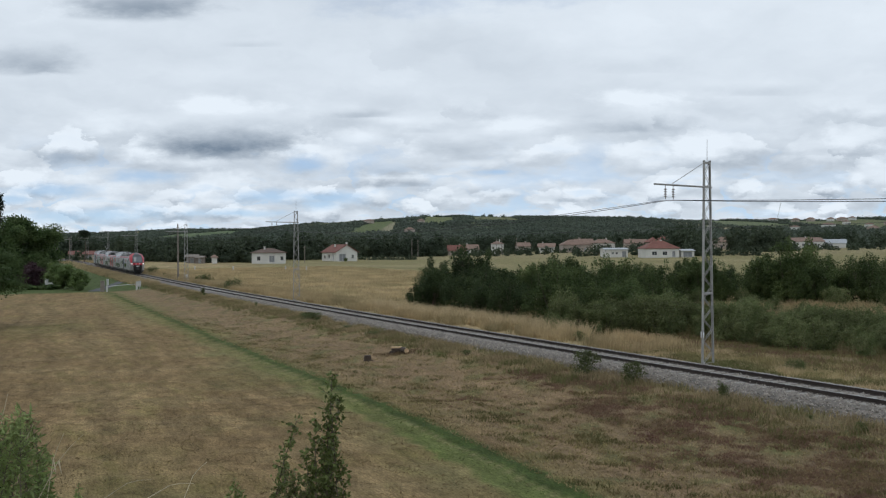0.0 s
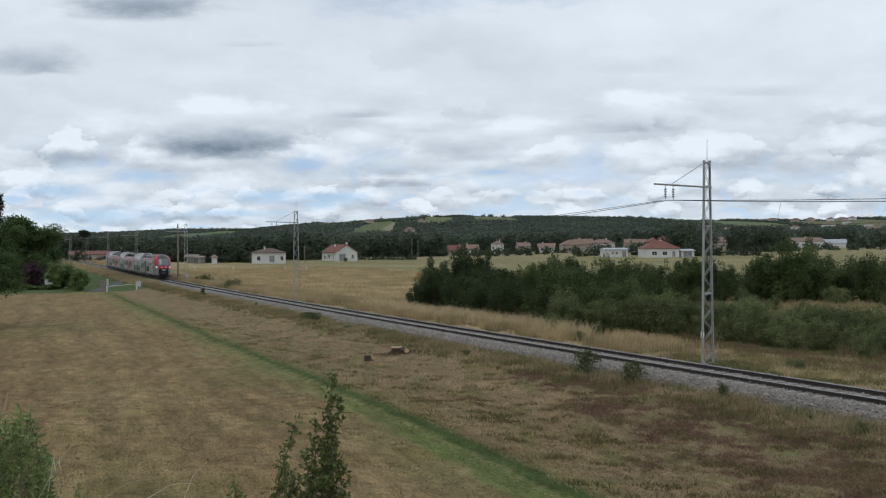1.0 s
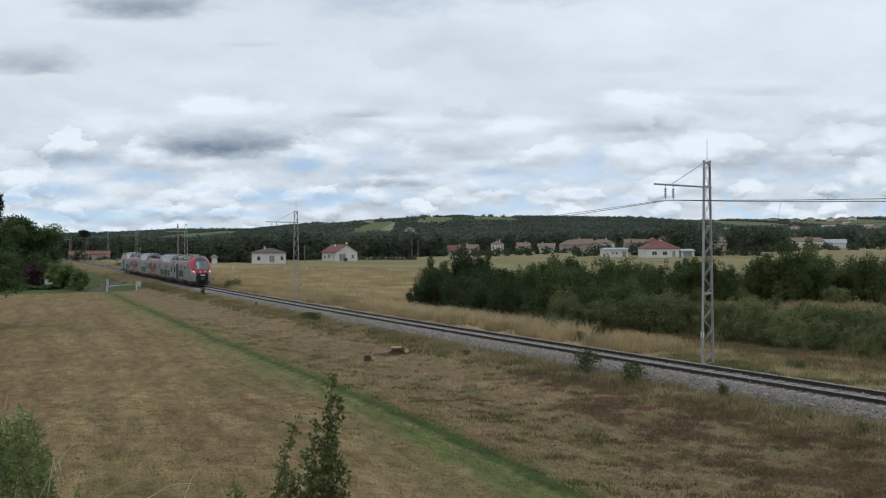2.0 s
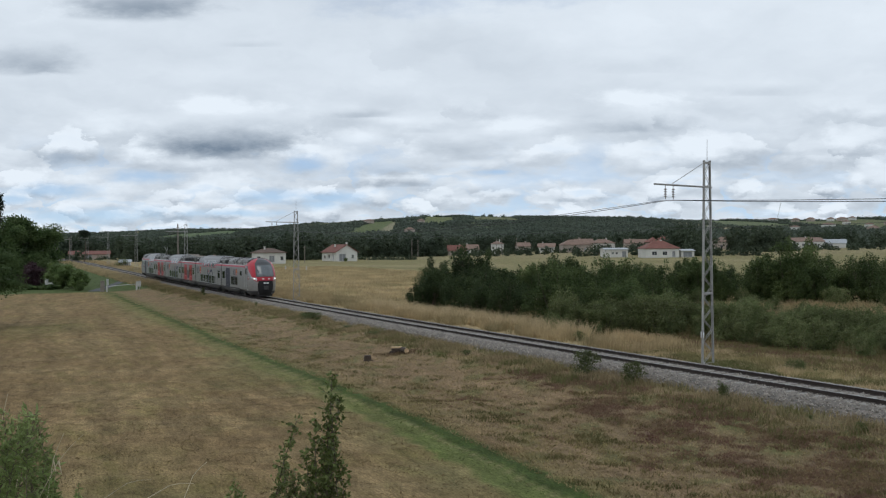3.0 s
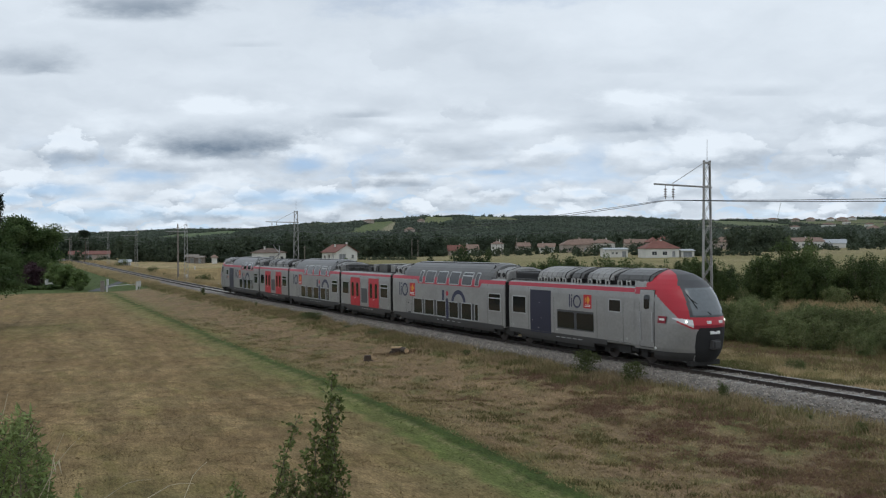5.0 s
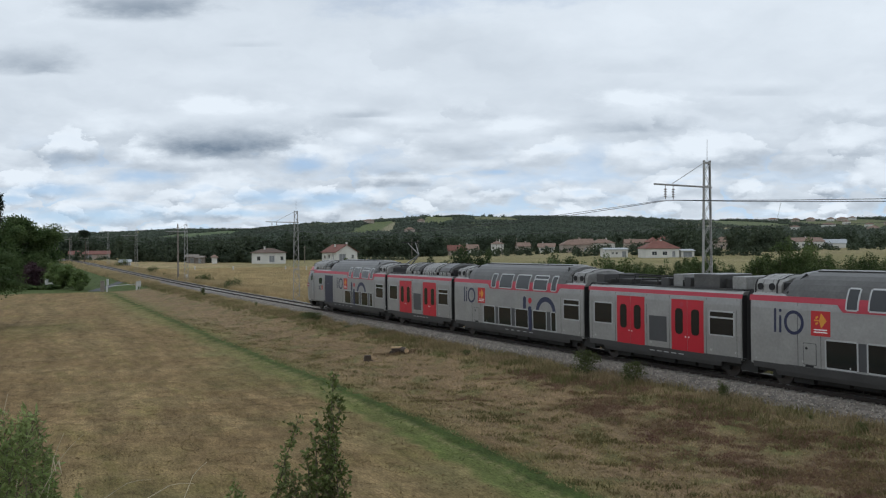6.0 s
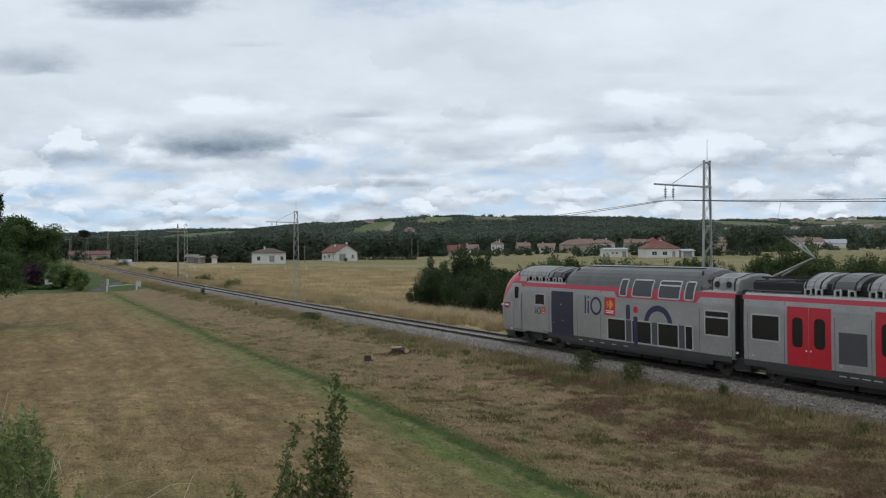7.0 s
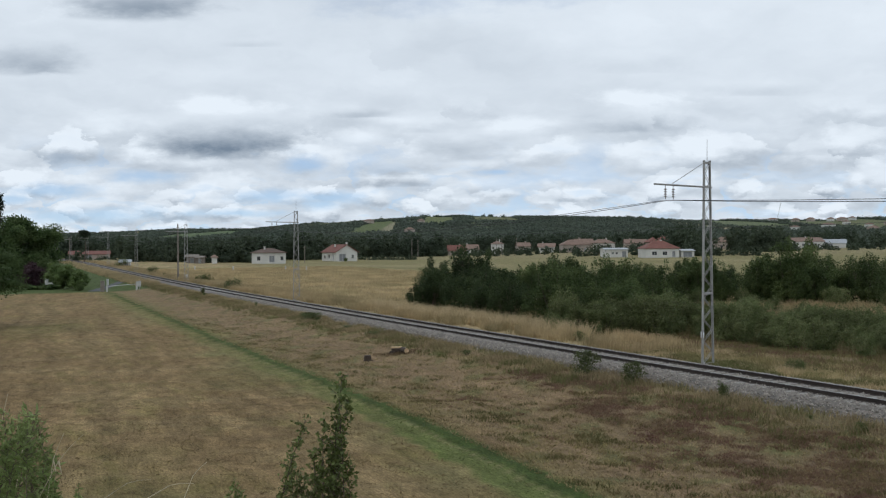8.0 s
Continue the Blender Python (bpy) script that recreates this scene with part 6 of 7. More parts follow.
def make_thicket():
    rng = random.Random(41)
    dark = [woody("thicket_shrub", M_THICKET, 6.2, 4.6, 0.09, 7, 0.105, 8500, 0.19, 100 + k, "dense dark green shrub of the thicket", "shrub", group="thicket beyond the line", tuft=1.7, crown_low=0.12) for k in range(4)]
    spots = []
    # the thicket's front runs beside the line, its back fades into the field
    for az, d0, d1, h0, h1 in ((-0.012, 80, 96, 0.85, 0.95), (0.02, 76, 100, 0.95, 1.1), (0.055, 71, 104, 0.9, 1.05), (0.09, 67, 106, 0.9, 1.05), (0.125, 64, 108, 0.85, 1.05),
                               (0.16, 62, 110, 0.8, 1.05), (0.20, 62, 110, 0.75, 1.05), (0.24, 68, 112, 0.8, 1.05), (0.28, 84, 114, 0.9, 1.05), (0.32, 84, 114, 0.9, 1.1),
                               (0.36, 84, 114, 0.9, 1.05), (0.40, 84, 112, 0.95, 1.1), (0.44, 84, 112, 0.95, 1.1), (0.48, 84, 110, 0.9, 1.05), (0.53, 84, 108, 0.85, 1.05), (0.58, 84, 106, 0.85, 1.05)):
        d = d0
        while d < d1:
            a = az + rng.uniform(-0.015, 0.015)
            q = rng.uniform(h0, h1) * (1.0 - 0.04 * (d - d0) / max(1.0, d1 - d0)) * (0.97 if az < 0.05 else 0.91 if az < 0.34 else 1.0)
            spots.append((a * d, d, q, rng.uniform(0.85, 1.05)))
            d += rng.uniform(5.5, 9.0)
    spots += [(0.048 * 80, 80, 0.8, 1.25), (0.105 * 78, 78, 0.75, 1.3), (0.17 * 74, 74, 0.7, 1.35), (0.25 * 72, 72, 0.75, 1.3), (0.30 * 84, 84, 0.9, 1.2), (0.37 * 84, 84, 0.95, 1.2)]
    spots += [(2.6, 86, 1.20, 1.12), (3.2, 88, 1.1, 1.15), (11.0, 80, 0.96, 1.15), (14.5, 76, 0.97, 1.12), (-1.0, 82, 0.8, 0.9), (-2.6, 82.5, 0.55, 0.9)]
    spots += [(33.5, 83, 1.15, 1.25), (35.5, 84, 1.0, 1.2), (32.0, 84, 0.95, 1.2), (41.0, 84, 0.9, 1.2), (45.0, 85, 1.0, 1.15), (26.5, 84, 0.82, 1.15), (21.0, 80, 0.75, 1.2)]
    deep = [woody("thicket_shrub", M_DEEP, 6.2, 4.6, 0.09, 7, 0.105, 9500, 0.17, 120 + k, "dense blackish green shrub of the thicket", "shrub", group="thicket beyond the line", tuft=1.7, crown_low=0.12) for k in range(3)]
    plant_out(deep, [p for p in spots if p[0] / p[1] < 0.10 or (0.25 < p[0] / p[1] < 0.33 and p[1] > 86)], rng)
    plant_out(dark, [p for p in spots if not (p[0] / p[1] < 0.10 or (0.25 < p[0] / p[1] < 0.33 and p[1] > 86))], rng)
    light = [woody("scrub_bush", M_SCRUB, 3.2, 2.8, 0.05, 7, 0.115, 3600, 0.15, 200 + k, "lower grey-green scrub bush", "shrub", group="scrub before the thicket", crown_low=0.1, tuft=1.7) for k in range(3)]
    spots = []
    for k in range(250):
        a = rng.uniform(0.13, 0.60)
        front = np.interp(a, [0.13, 0.2, 0.30, 0.36, 0.44, 0.52, 0.6], [57.5, 57, 54, 49.5, 46, 42.5, 41])
        d = front + rng.uniform(0.2, 11 + 20 * max(0.0, a - 0.28)) * min(1.0, 0.35 + (a - 0.13) * 3)
        tall = rng.uniform(0.55, 1.0) if a < 0.26 else rng.choice((rng.uniform(0.42, 0.6), rng.uniform(0.5, 0.68), rng.uniform(0.55, 0.8)))
        spots.append((a * d, d, tall, rng.uniform(0.8, 1.2)))
    # lone bushes in the grassy gap behind
    for k in range(34):
        a, d = rng.uniform(0.25, 0.60), rng.uniform(66, 86)
        spots.append((a * d, d, rng.uniform(0.4, 0.8), rng.uniform(0.9, 1.2)))
    plant_out(light, spots, rng)


make_thicket()


def make_verge_plants():
    rng = random.Random(7)
    weeds = [woody("verge_shrub", M_WAYSIDE, 1.2, 1.0, 0.02, 5, 0.24, 1900, 0.075, 300 + k, "small green shrub beside the ballast", "shrub", group="shrubs beside the line", crown_low=0.1) for k in range(3)]
    spots = []
    for s, o, q, tall in ((47.6, 3.1, 1.05, 1.0), (50.6, 3.0, 0.85, 1.0), (55.5, 2.9, 0.45, 1.6), (-29.5, 2.6, 1.3, 1.1), (-27.0, 2.9, 0.9, 0.8), (-5.2, 2.7, 0.7, 1.2), (13.0, 3.2, 1.3, 0.5),
                          (14.2, 3.4, 1.2, 0.5), (11.6, 3.3, 1.1, 0.5), (-67.0, -5.0, 1.4, 1.0), (-69.0, -5.8, 1.2, 0.9), (-65.0, -5.6, 1.2, 0.9), (-42, -4.2, 1.4, 0.8), (-46, -4.5, 1.6, 0.8),
                          (-36, -4.6, 1.2, 0.7), (-98, -4.2, 1.2, 0.9), (-85, 3.2, 0.7, 0.7), (-104, 3.4, 0.5, 0.8), (-112, 3.8, 0.6, 0.7),
                          (-116, -4.6, 1.4, 0.9), (36.0, -5.2, 0.5, 0.8), (37.0, -4.8, 0.6, 0.8), (52.2, -5.4, 0.55, 0.9), (53.0, -5.6, 0.5, 0.8), (26.0, 3.8, 0.6, 0.5),
                          (21.0, 3.6, 0.6, 0.5), (38.5, 3.9, 0.5, 0.6), (59.5, 3.2, 0.3, 0.9), (61.5, 3.4, 0.3, 0.8), (-140, 5.0, 0.8, 0.9), (-172, -5.0, 2.0, 0.9)):
        x, y, z = on_track(s, o)
        spots.append((x, y, q, tall))
    plant_out(weeds, spots, rng)


make_verge_plants()


def make_left_trees():
    rng = random.Random(19)
    big = [woody("garden_tree", M_TREE, 10.0, 10.5, 0.28, 1, 0.15, 34000, 0.32, 400 + k, "broad dark green garden tree", "tree", group="trees of the garden", crown_low=0.14, core=0.58) for k in range(2)]
    plant_out(big, [(-80.0, 150, 1.25, 0.94), (-75.5, 154, 1.1, 0.94), (-70.6, 150, 0.68, 0.95), (-88, 157, 1.3, 0.85), (-86, 148, 1.1, 0.85), (-77.5, 146, 1.12, 0.98), (-73.0, 149, 0.92, 0.98), (-69.0, 152, 0.6, 1.1)], rng)
    plum = woody("plum_tree", M_PLUM, 8.0, 7.2, 0.16, 1, 0.17, 12000, 0.24, 420, "dark purple-leaved plum tree", "tree", crown_low=0.12, core=0.5)
    plum.matrix_world = stand(-65.2, 136.6, 0, 0.66)
    round_ = [woody("garden_bush", M_GARDEN, 5.6, 5.0, 0.08, 5, 0.19, 6500, 0.2, 430 + k, "rounded green garden bush", "shrub", group="bushes of the garden", crown_low=0.1, core=0.5) for k in range(2)]
    plant_out(round_, [(-59.9, 135, 0.86, 1.0), (-55.0, 131, 0.76, 0.95), (-63.6, 143, 0.9, 0.9), (-57.8, 135.5, 0.7, 0.95), (-54.0, 128.6, 0.3, 0.8), (-70.5, 141, 0.7, 0.8), (-34.4, 305.5, 0.42, 1.0)], rng)
    near = woody("field_tree", M_TREE, 8.2, 8.6, 0.18, 1, 0.15, 20000, 0.20, 440, "dark leafy tree at the edge of the field", "tree", crown_low=0.06, core=0.45)
    near.matrix_world = stand(-39.6, 70.0, 40, 1.0)
    hedge = woody("low_hedge", M_TREE, 1.5, 2.6, 0.04, 6, 0.2, 2400, 0.13, 450, "low clipped dark hedge", "hedge", crown_low=0.1, core=0.75)
    plant_out([hedge], [(-64.6, 134.2, 0.9, 0.75), (-62.9, 134.4, 0.9, 0.75), (-60.6, 133.4, 1.05, 0.9), (-67.0, 136, 0.9, 0.9)], rng)
    pine = woody("umbrella_pine", M_CONIFER, 11.5, 6.5, 0.2, 1, 0.16, 2200, 0.4, 470, "flat-topped dark pine above the far garden", "tree", crown_low=0.88, tuft=0.4)
    pine.matrix_world = stand(-124.5, 300.0, 0.0, 1.3, 0.94)
    # a tall conifer behind
    tree = empty("conifer", "tall thin dark conifer with drooping branches", "tree")
    bm = bmesh.new()
    add_tube(bm, (0, 0, -0.2), (0, 0, 17.6), 0.22, 0.03, 8)
    r2 = np.random.RandomState(5)
    pts = []
    for k in range(60):
        z = 5 + 12.2 * k / 60
        a, l = r2.uniform(0, 6.28), (18.2 - z) * 0.24 * r2.uniform(0.5, 1.1)
        e = (math.cos(a) * l, math.sin(a) * l, z - 0.12 * l + 0.25 * (k % 2))
        add_tube(bm, (0, 0, z), e, 0.04, 0.01, 4)
        for u in np.linspace(0.25, 1.0, 26):
            pts.append((e[0] * u + r2.normal(0, 0.12), e[1] * u + r2.normal(0, 0.12), z + (e[2] - z) * u - abs(r2.normal(0, 0.14))))
    part("trunk", bm, M_BARK, tree)
    v, f = leaf_quads(np.array(pts), 0.42, r2, 0.35, 0.6)
    c = new("crown", raw_mesh("crown", v, f, M_CONIFER))
    c.parent = tree
    tree.matrix_world = stand(-88.0, 172.0)


make_left_trees()


def make_far_woods():
    """Woods behind the houses and over the hills: uncountable, one object each."""
    rng = np.random.RandomState(77)
    cs, rs = [], []

    def belt(a0, a1, d0, d1, n, h0, h1, w=0.42):
        for k in range(n):
            a, d = rng.uniform(a0, a1), rng.uniform(d0, d1)
            x, y = a * d, d
            z = float(ground_z(np.array([x]), np.array([y]))[0])
            h = rng.uniform(h0, h1)
            for j in range(5):
                u = (0.12, 0.35, 0.55, 0.7, 0.85)[j]
                cs.append((x + rng.normal(0, 0.16) * h, y + rng.normal(0, 0.16) * h, z + h * u))
                rs.append(h * w * (1.1 - u) * rng.uniform(0.7, 1.1))
    belt(-0.47, -0.36, 412, 460, 70, 8, 12)
    belt(-0.37, -0.215, 305, 380, 120, 7, 10.5)
    belt(-0.225, -0.195, 320, 350, 14, 8, 11)
    belt(-0.185, -0.140, 330, 380, 26, 9, 12.5)
    belt(-0.125, 0.0, 420, 520, 110, 8, 12.5)
    belt(0.0, 0.28, 500, 620, 170, 8, 12.5)
    belt(0.262, 0.295, 380, 420, 16, 11, 14)
    belt(0.335, 0.395, 380, 420, 26, 9, 13)
    belt(0.38, 0.62, 480, 620, 110, 8, 12)
    belt(-0.46, 0.0, 520, 760, 190, 6, 9)
    belt(-0.10, 0.28, 418, 450, 90, 2.0, 5)
    belt(0.02, 0.56, 385, 425, 130, 1.6, 4.2)
    belt(-0.097, -0.03, 328, 338, 70, 0.9, 1.7)
    belt(-0.285, -0.225, 292, 322, 34, 6, 9)
    belt(-0.42, -0.37, 372, 384, 16, 0.9, 1.7)
    belt(-0.435, -0.39, 345, 372, 20, 1.0, 2.1)
    belt(-0.424, -0.417, 330, 340, 2, 4.0, 5.5)
    belt(0.155, 0.182, 345, 365, 8, 2.5, 4.5)
    belt(0.222, 0.232, 345, 360, 4, 4.0, 6.0)
    belt(0.284, 0.312, 336, 362, 12, 5.5, 9.0)
    belt(0.315, 0.37, 330, 350, 14, 2.0, 4.0)
    p, d = clumps(np.array(cs), np.array(rs), 260000, rng)
    v, f = leaf_quads(p, 1.0, rng, 0.7, 0.0, d)
    cv, cf = cores(np.array(cs), np.array(rs), rng, 0.62, 0.85, 1)
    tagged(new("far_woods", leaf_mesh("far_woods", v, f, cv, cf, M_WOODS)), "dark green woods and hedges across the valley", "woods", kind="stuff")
    cs, rs = [], []
    for k in range(24000):
        y = 640 + 1610 * rng.uniform(0, 1) ** 0.8
        x = rng.uniform(-0.62, 0.68) * y
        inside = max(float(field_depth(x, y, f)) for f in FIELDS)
        if inside > 0.0 or (lumps(np.array([x * 0.6]), np.array([y * 0.35]), 210.0, 51)[0] > 0.85 and rng.uniform() > 0.25):
            continue
        cs.append((x, y, 0.0)), rs.append(rng.uniform(3.2, 6.2))
    cs, rs = np.array(cs), np.array(rs)
    cs[:, 2] = ground_z(cs[:, 0], cs[:, 1]) + rs * 0.22
    # single trees that stand out on the ridge
    for az, r, h in ((-0.150, 8, 6), (-0.145, 7, 5), (-0.0715, 6, 12), (0.046, 7, 9), (0.055, 8, 8), (0.070, 8, 7), (0.084, 6, 7), (0.115, 7, 6), (0.135, 6, 5), (0.205, 8, 7), (0.215, 9, 8), (0.228, 8, 7), (0.245, 6, 6),
                     (0.30, 6, 5), (0.345, 7, 6), (0.468, 10, 8), (0.476, 12, 12), (0.484, 10, 10), (0.44, 6, 5), (-0.28, 7, 6), (-0.268, 7, 7), (-0.255, 8, 6), (-0.24, 7, 6), (-0.215, 6, 5), (-0.185, 6, 6)):
        y = 2080.0
        cs = np.concatenate([cs, [(az * y, y, ground_at(az * y, y) + 0.45 * r), (az * y + 2.0, y, ground_at(az * y, y) + 0.5 * h)]])
        rs = np.concatenate([rs, [r, 0.8 * r]])
    p, d = clumps(cs, rs, 280000, rng, 0.6)
    v, f = leaf_quads(p, 2.6, rng, 0.8, 0.0, d)
    cv, cf = cores(cs, rs, rng, 0.9, 0.6, 1)
    tagged(new("hill_woods", leaf_mesh("hill_woods", v, f, cv, cf, M_HILL_HAZE)), "green woods covering the far hills", "woods", kind="stuff")


make_far_woods()


def leafy_stems(name, stems, leaf, narrow, per_m, mat, label, seed, thick=0.012, twig=0.16, droop=0.0):
    """A young plant close by: bent stems (base, tip) with short twigs and single leaves."""
    rng = np.random.RandomState(seed)
    plant = empty(name, label, "shrub")
    pts = []
    for base, tip in stems:
        base, tip = Vector(base), Vector(tip)
        l = (tip - base).length
        bend = Vector((rng.normal(0, 0.05), rng.normal(0, 0.05), 0)) * l
        ctrl = [base + (tip - base) * u + bend * math.sin(math.pi * u) for u in np.linspace(0, 1, 9)]
        bm = bmesh.new()
        for k in range(8):
            add_tube(bm, ctrl[k], ctrl[k + 1], thick * (1 - 0.1 * k), thick * (0.9 - 0.1 * k), 6)
        n = int(l * per_m)
        for k in range(n):
            u = (k + rng.uniform(0, 1)) / n
            i = min(7, int(u * 8))
            p = ctrl[i].lerp(ctrl[i + 1], u * 8 - i)
            a = rng.uniform(0, 6.283)
            tl = twig * (1.15 - 0.8 * u) * rng.uniform(0.4, 1.5)
            e = p + Vector((math.cos(a) * tl * 0.75, math.sin(a) * tl * 0.75, tl * rng.uniform(0.25, 1.0)))
            if tl > 0.05:
                add_tube(bm, p, e, 0.004, 0.0015, 4)
            for j in range(5):
                q = p.lerp(e, rng.uniform(0.25, 1.05))
                pts.append((q.x + rng.normal(0, 0.008), q.y + rng.normal(0, 0.008), q.z + rng.normal(0, 0.008)))
        part("stem", bm, M_BARK, plant)
    v, f = leaf_quads(np.array(pts), leaf, rng, narrow, droop)
    c = new("leaves", raw_mesh("leaves", v, f, mat))
    c.parent = plant
    return plant


def seen_at(px, py, depth):
    """A place by its direction (tangents to the right and up from the level way) at a depth."""
    return (px * depth, depth, EYE[2] + py * depth)


def make_near_plants():
    D = 10.5
    tips = [(-0.129, -0.149), (-0.120, -0.175), (-0.171, -0.203), (-0.150, -0.203), (-0.187, -0.245), (-0.116, -0.255), (-0.139, -0.225), (-0.160, -0.235), (-0.131, -0.19), (-0.148, -0.250), (-0.178, -0.262), (-0.192, -0.275), (-0.168, -0.27), (-0.125, -0.245), (-0.155, -0.265), (-0.118, -0.275), (-0.137, -0.262)]
    rng = random.Random(3)
    foot = seen_at(-0.142, -0.36, D)
    gz = float(ground_z(np.array([foot[0]]), np.array([foot[1]]))[0])
    stems = []
    for k, (a, b) in enumerate(tips):
        dd = D + rng.uniform(-0.35, 0.35)
        stems.append(((foot[0] + rng.uniform(-0.15, 0.15) + (a + 0.142) * 4, foot[1] + rng.uniform(-0.15, 0.15), gz - 0.05), seen_at(a, b, dd)))
    young = leafy_stems("young_tree", stems, 0.060, 0.6, 40, M_FRESH, "young bushy tree with small dark green leaves", 61, 0.014, 0.27)
    D = 9.5
    stems = []
    for k in range(24):
        a = rng.uniform(-0.545, -0.452)
        top = np.interp(a, [-0.535, -0.50, -0.478, -0.455], [-0.195, -0.185, -0.182, -0.245]) - rng.uniform(0.0, 0.05)
        dd = D + rng.uniform(-0.5, 0.5)
        t = seen_at(a, top, dd)
        b = seen_at(-0.50 + (a + 0.50) * 0.6, -0.36, dd)
        stems.append(((b[0], b[1], float(ground_z(np.array([b[0]]), np.array([b[1]]))[0]) - 0.05), t))
    young_foot = (foot[0], foot[1], gz)
    willow = leafy_stems("willow_bush", stems, 0.095, 0.24, 26, M_WILLOW, "young willow bush with narrow light green leaves", 62, 0.009, 0.26, 0.1)
    for k, (a, b) in enumerate(((-0.243, -0.272), (-0.236, -0.283), (-0.424, -0.278))):
        t = seen_at(a, b, 10.0)
        z = float(ground_z(np.array([t[0]]), np.array([10.0]))[0])
        leafy_stems("seedling", [((t[0] + 0.03, 10.0, z - 0.03), t), ((t[0] - 0.04, 10.1, z - 0.03), (t[0] - 0.05, 10.1, t[2] - 0.12))], 0.055, 0.5, 30, M_FRESH, "small leafy green seedling shoot", 70 + k, 0.007, 0.09)
    # dry stalks that lean across
    for k, (a0, b0, a1, b1) in enumerate(((-0.475, -0.30, -0.418, -0.217), (-0.462, -0.30, -0.44, -0.215), (-0.498, -0.29, -0.476, -0.205), (-0.305, -0.30, -0.275, -0.25), (-0.345, -0.292, -0.29, -0.275),
                                          (-0.52, -0.28, -0.505, -0.17), (-0.395, -0.292, -0.34, -0.27))):
        stalk = bmesh.new()
        d = 9.0 + 0.2 * k
        p0, p2 = Vector(seen_at(a0, b0, d)), Vector(seen_at(a1, b1, d + 0.1))
        g = float(ground_z(np.array([p0.x]), np.array([p0.y]))[0])
        low = Vector((p0.x - 0.15, p0.y, g - 0.03))
        p1 = p0.lerp(p2, 0.55) + Vector((-0.03, 0, 0.06))
        pts = [low, p0, p0.lerp(p1, 0.6), p1, p1.lerp(p2, 0.5) + Vector((0, 0, 0.015)), p2]
        for i in range(5):
            add_tube(stalk, pts[i], pts[i + 1], 0.006 - 0.0008 * i, 0.0055 - 0.0008 * i, 5)
        ob = empty("dry_stalk", "dry pale grass stalk", "grass stalk", "dry stalks close by")
        part("stem", stalk, M_STRAW, ob)
        if k in (0, 1, 5):
            bm = bmesh.new()
            add_tube(bm, p1, p1 + Vector((0.03, 0, -0.13)), 0.010, 0.003, 5)
            part("dry_leaf", bm, M_STRAW, ob)
    return young, young_foot, willow, (-0.5 * 9.5, 9.5, ground_at(-0.5 * 9.5, 9.5))


YOUNG_TREE, YOUNG_FOOT, WILLOW, WILLOW_FOOT = make_near_plants()

# ---- houses ----
M_PLASTER = shader("white_render", (0.58, 0.57, 0.535), 0.9, var=0.08, size=2.5, bump=0.2)
M_OCHRE = shader("pinkish_render", (0.38, 0.32, 0.275), 0.9, var=0.10, size=2.5, bump=0.2)
M_TILE_RED = shader("red_roof_tiles", (0.165, 0.066, 0.050), 0.85, var=0.2, size=1.2, bump=0.6, bump_size=5.0, per=0.1)
M_TILE_BROWN = shader("weathered_roof_tiles", (0.20, 0.135, 0.105), 0.9, var=0.25, size=1.2, bump=0.6, bump_size=5.0, per=0.1)
M_TILE_DARK = shader("dark_roof_tiles", (0.115, 0.078, 0.062), 0.9, var=0.25, size=1.2, bump=0.6, bump_size=5.0)
M_PANE = shader("house_glass", (0.03, 0.034, 0.038), 0.12, var=0.2, size=1.0, spec=0.6)
M_SHUTTER = shader("grey_blue_shutter", (0.20, 0.21, 0.22), 0.7, var=0.15, size=0.6)
M_POLEWOOD = shader("weathered_timber", (0.20, 0.175, 0.15), 0.9, var=0.25, size=0.5, bump=0.4)
M_PAINT = shader("white_paint", (0.50, 0.50, 0.48), 0.6, var=0.12, size=0.5)
M_ASPHALT = shader("grey_asphalt", (0.075, 0.078, 0.085), 0.9, var=0.2, size=1.0, bump=0.3)
M_STUMP = shader("dark_wet_bark", (0.052, 0.036, 0.026), 0.9, var=0.35, size=0.2, bump=0.5, bump_size=25.0)
M_CUT = shader("fresh_cut_wood", (0.56, 0.40, 0.24), 0.85, var=0.2, size=0.2, bump=0.3)
M_ZINC = shader("sheet_metal", (0.36, 0.38, 0.40), 0.5, 0.4, var=0.15, size=0.8)


def roof_solid(bm, w, d, z, h, hip, over=0.45, thick=0.16):
    """A gabled roof (ridge along x) or a hipped one, as a closed solid."""
    a, b = w / 2 + over, d / 2 + over
    r = max(0.2, a - b) if hip else a
    drop = -over * h / (d / 2)
    for lift, flip in ((0.0, 1), (thick, 0)):
        vs = [bm.verts.new(p) for p in ((-a, -b, z + drop + lift), (a, -b, z + drop + lift), (a, b, z + drop + lift), (-a, b, z + drop + lift), (-r, 0, z + h + lift), (r, 0, z + h + lift))]
        fs = [(0, 1, 5, 4), (2, 3, 4, 5), (1, 2, 5), (3, 0, 4)]
        if not hip:
            fs = fs[:2]
        for f in fs:
            bm.faces.new([vs[i] for i in (f[::-1] if flip else f)])
        if flip:
            lowv = vs
        else:
            topv = vs
    rim = [(0, 1), (1, 2), (2, 3), (3, 0)] if hip else [(0, 1), (2, 3), (1, 5), (5, 2), (3, 4), (4, 0)]
    for i, j in rim:
        bm.faces.new((lowv[i], lowv[j], topv[j], topv[i]))
    bmesh.ops.recalc_face_normals(bm, faces=bm.faces)


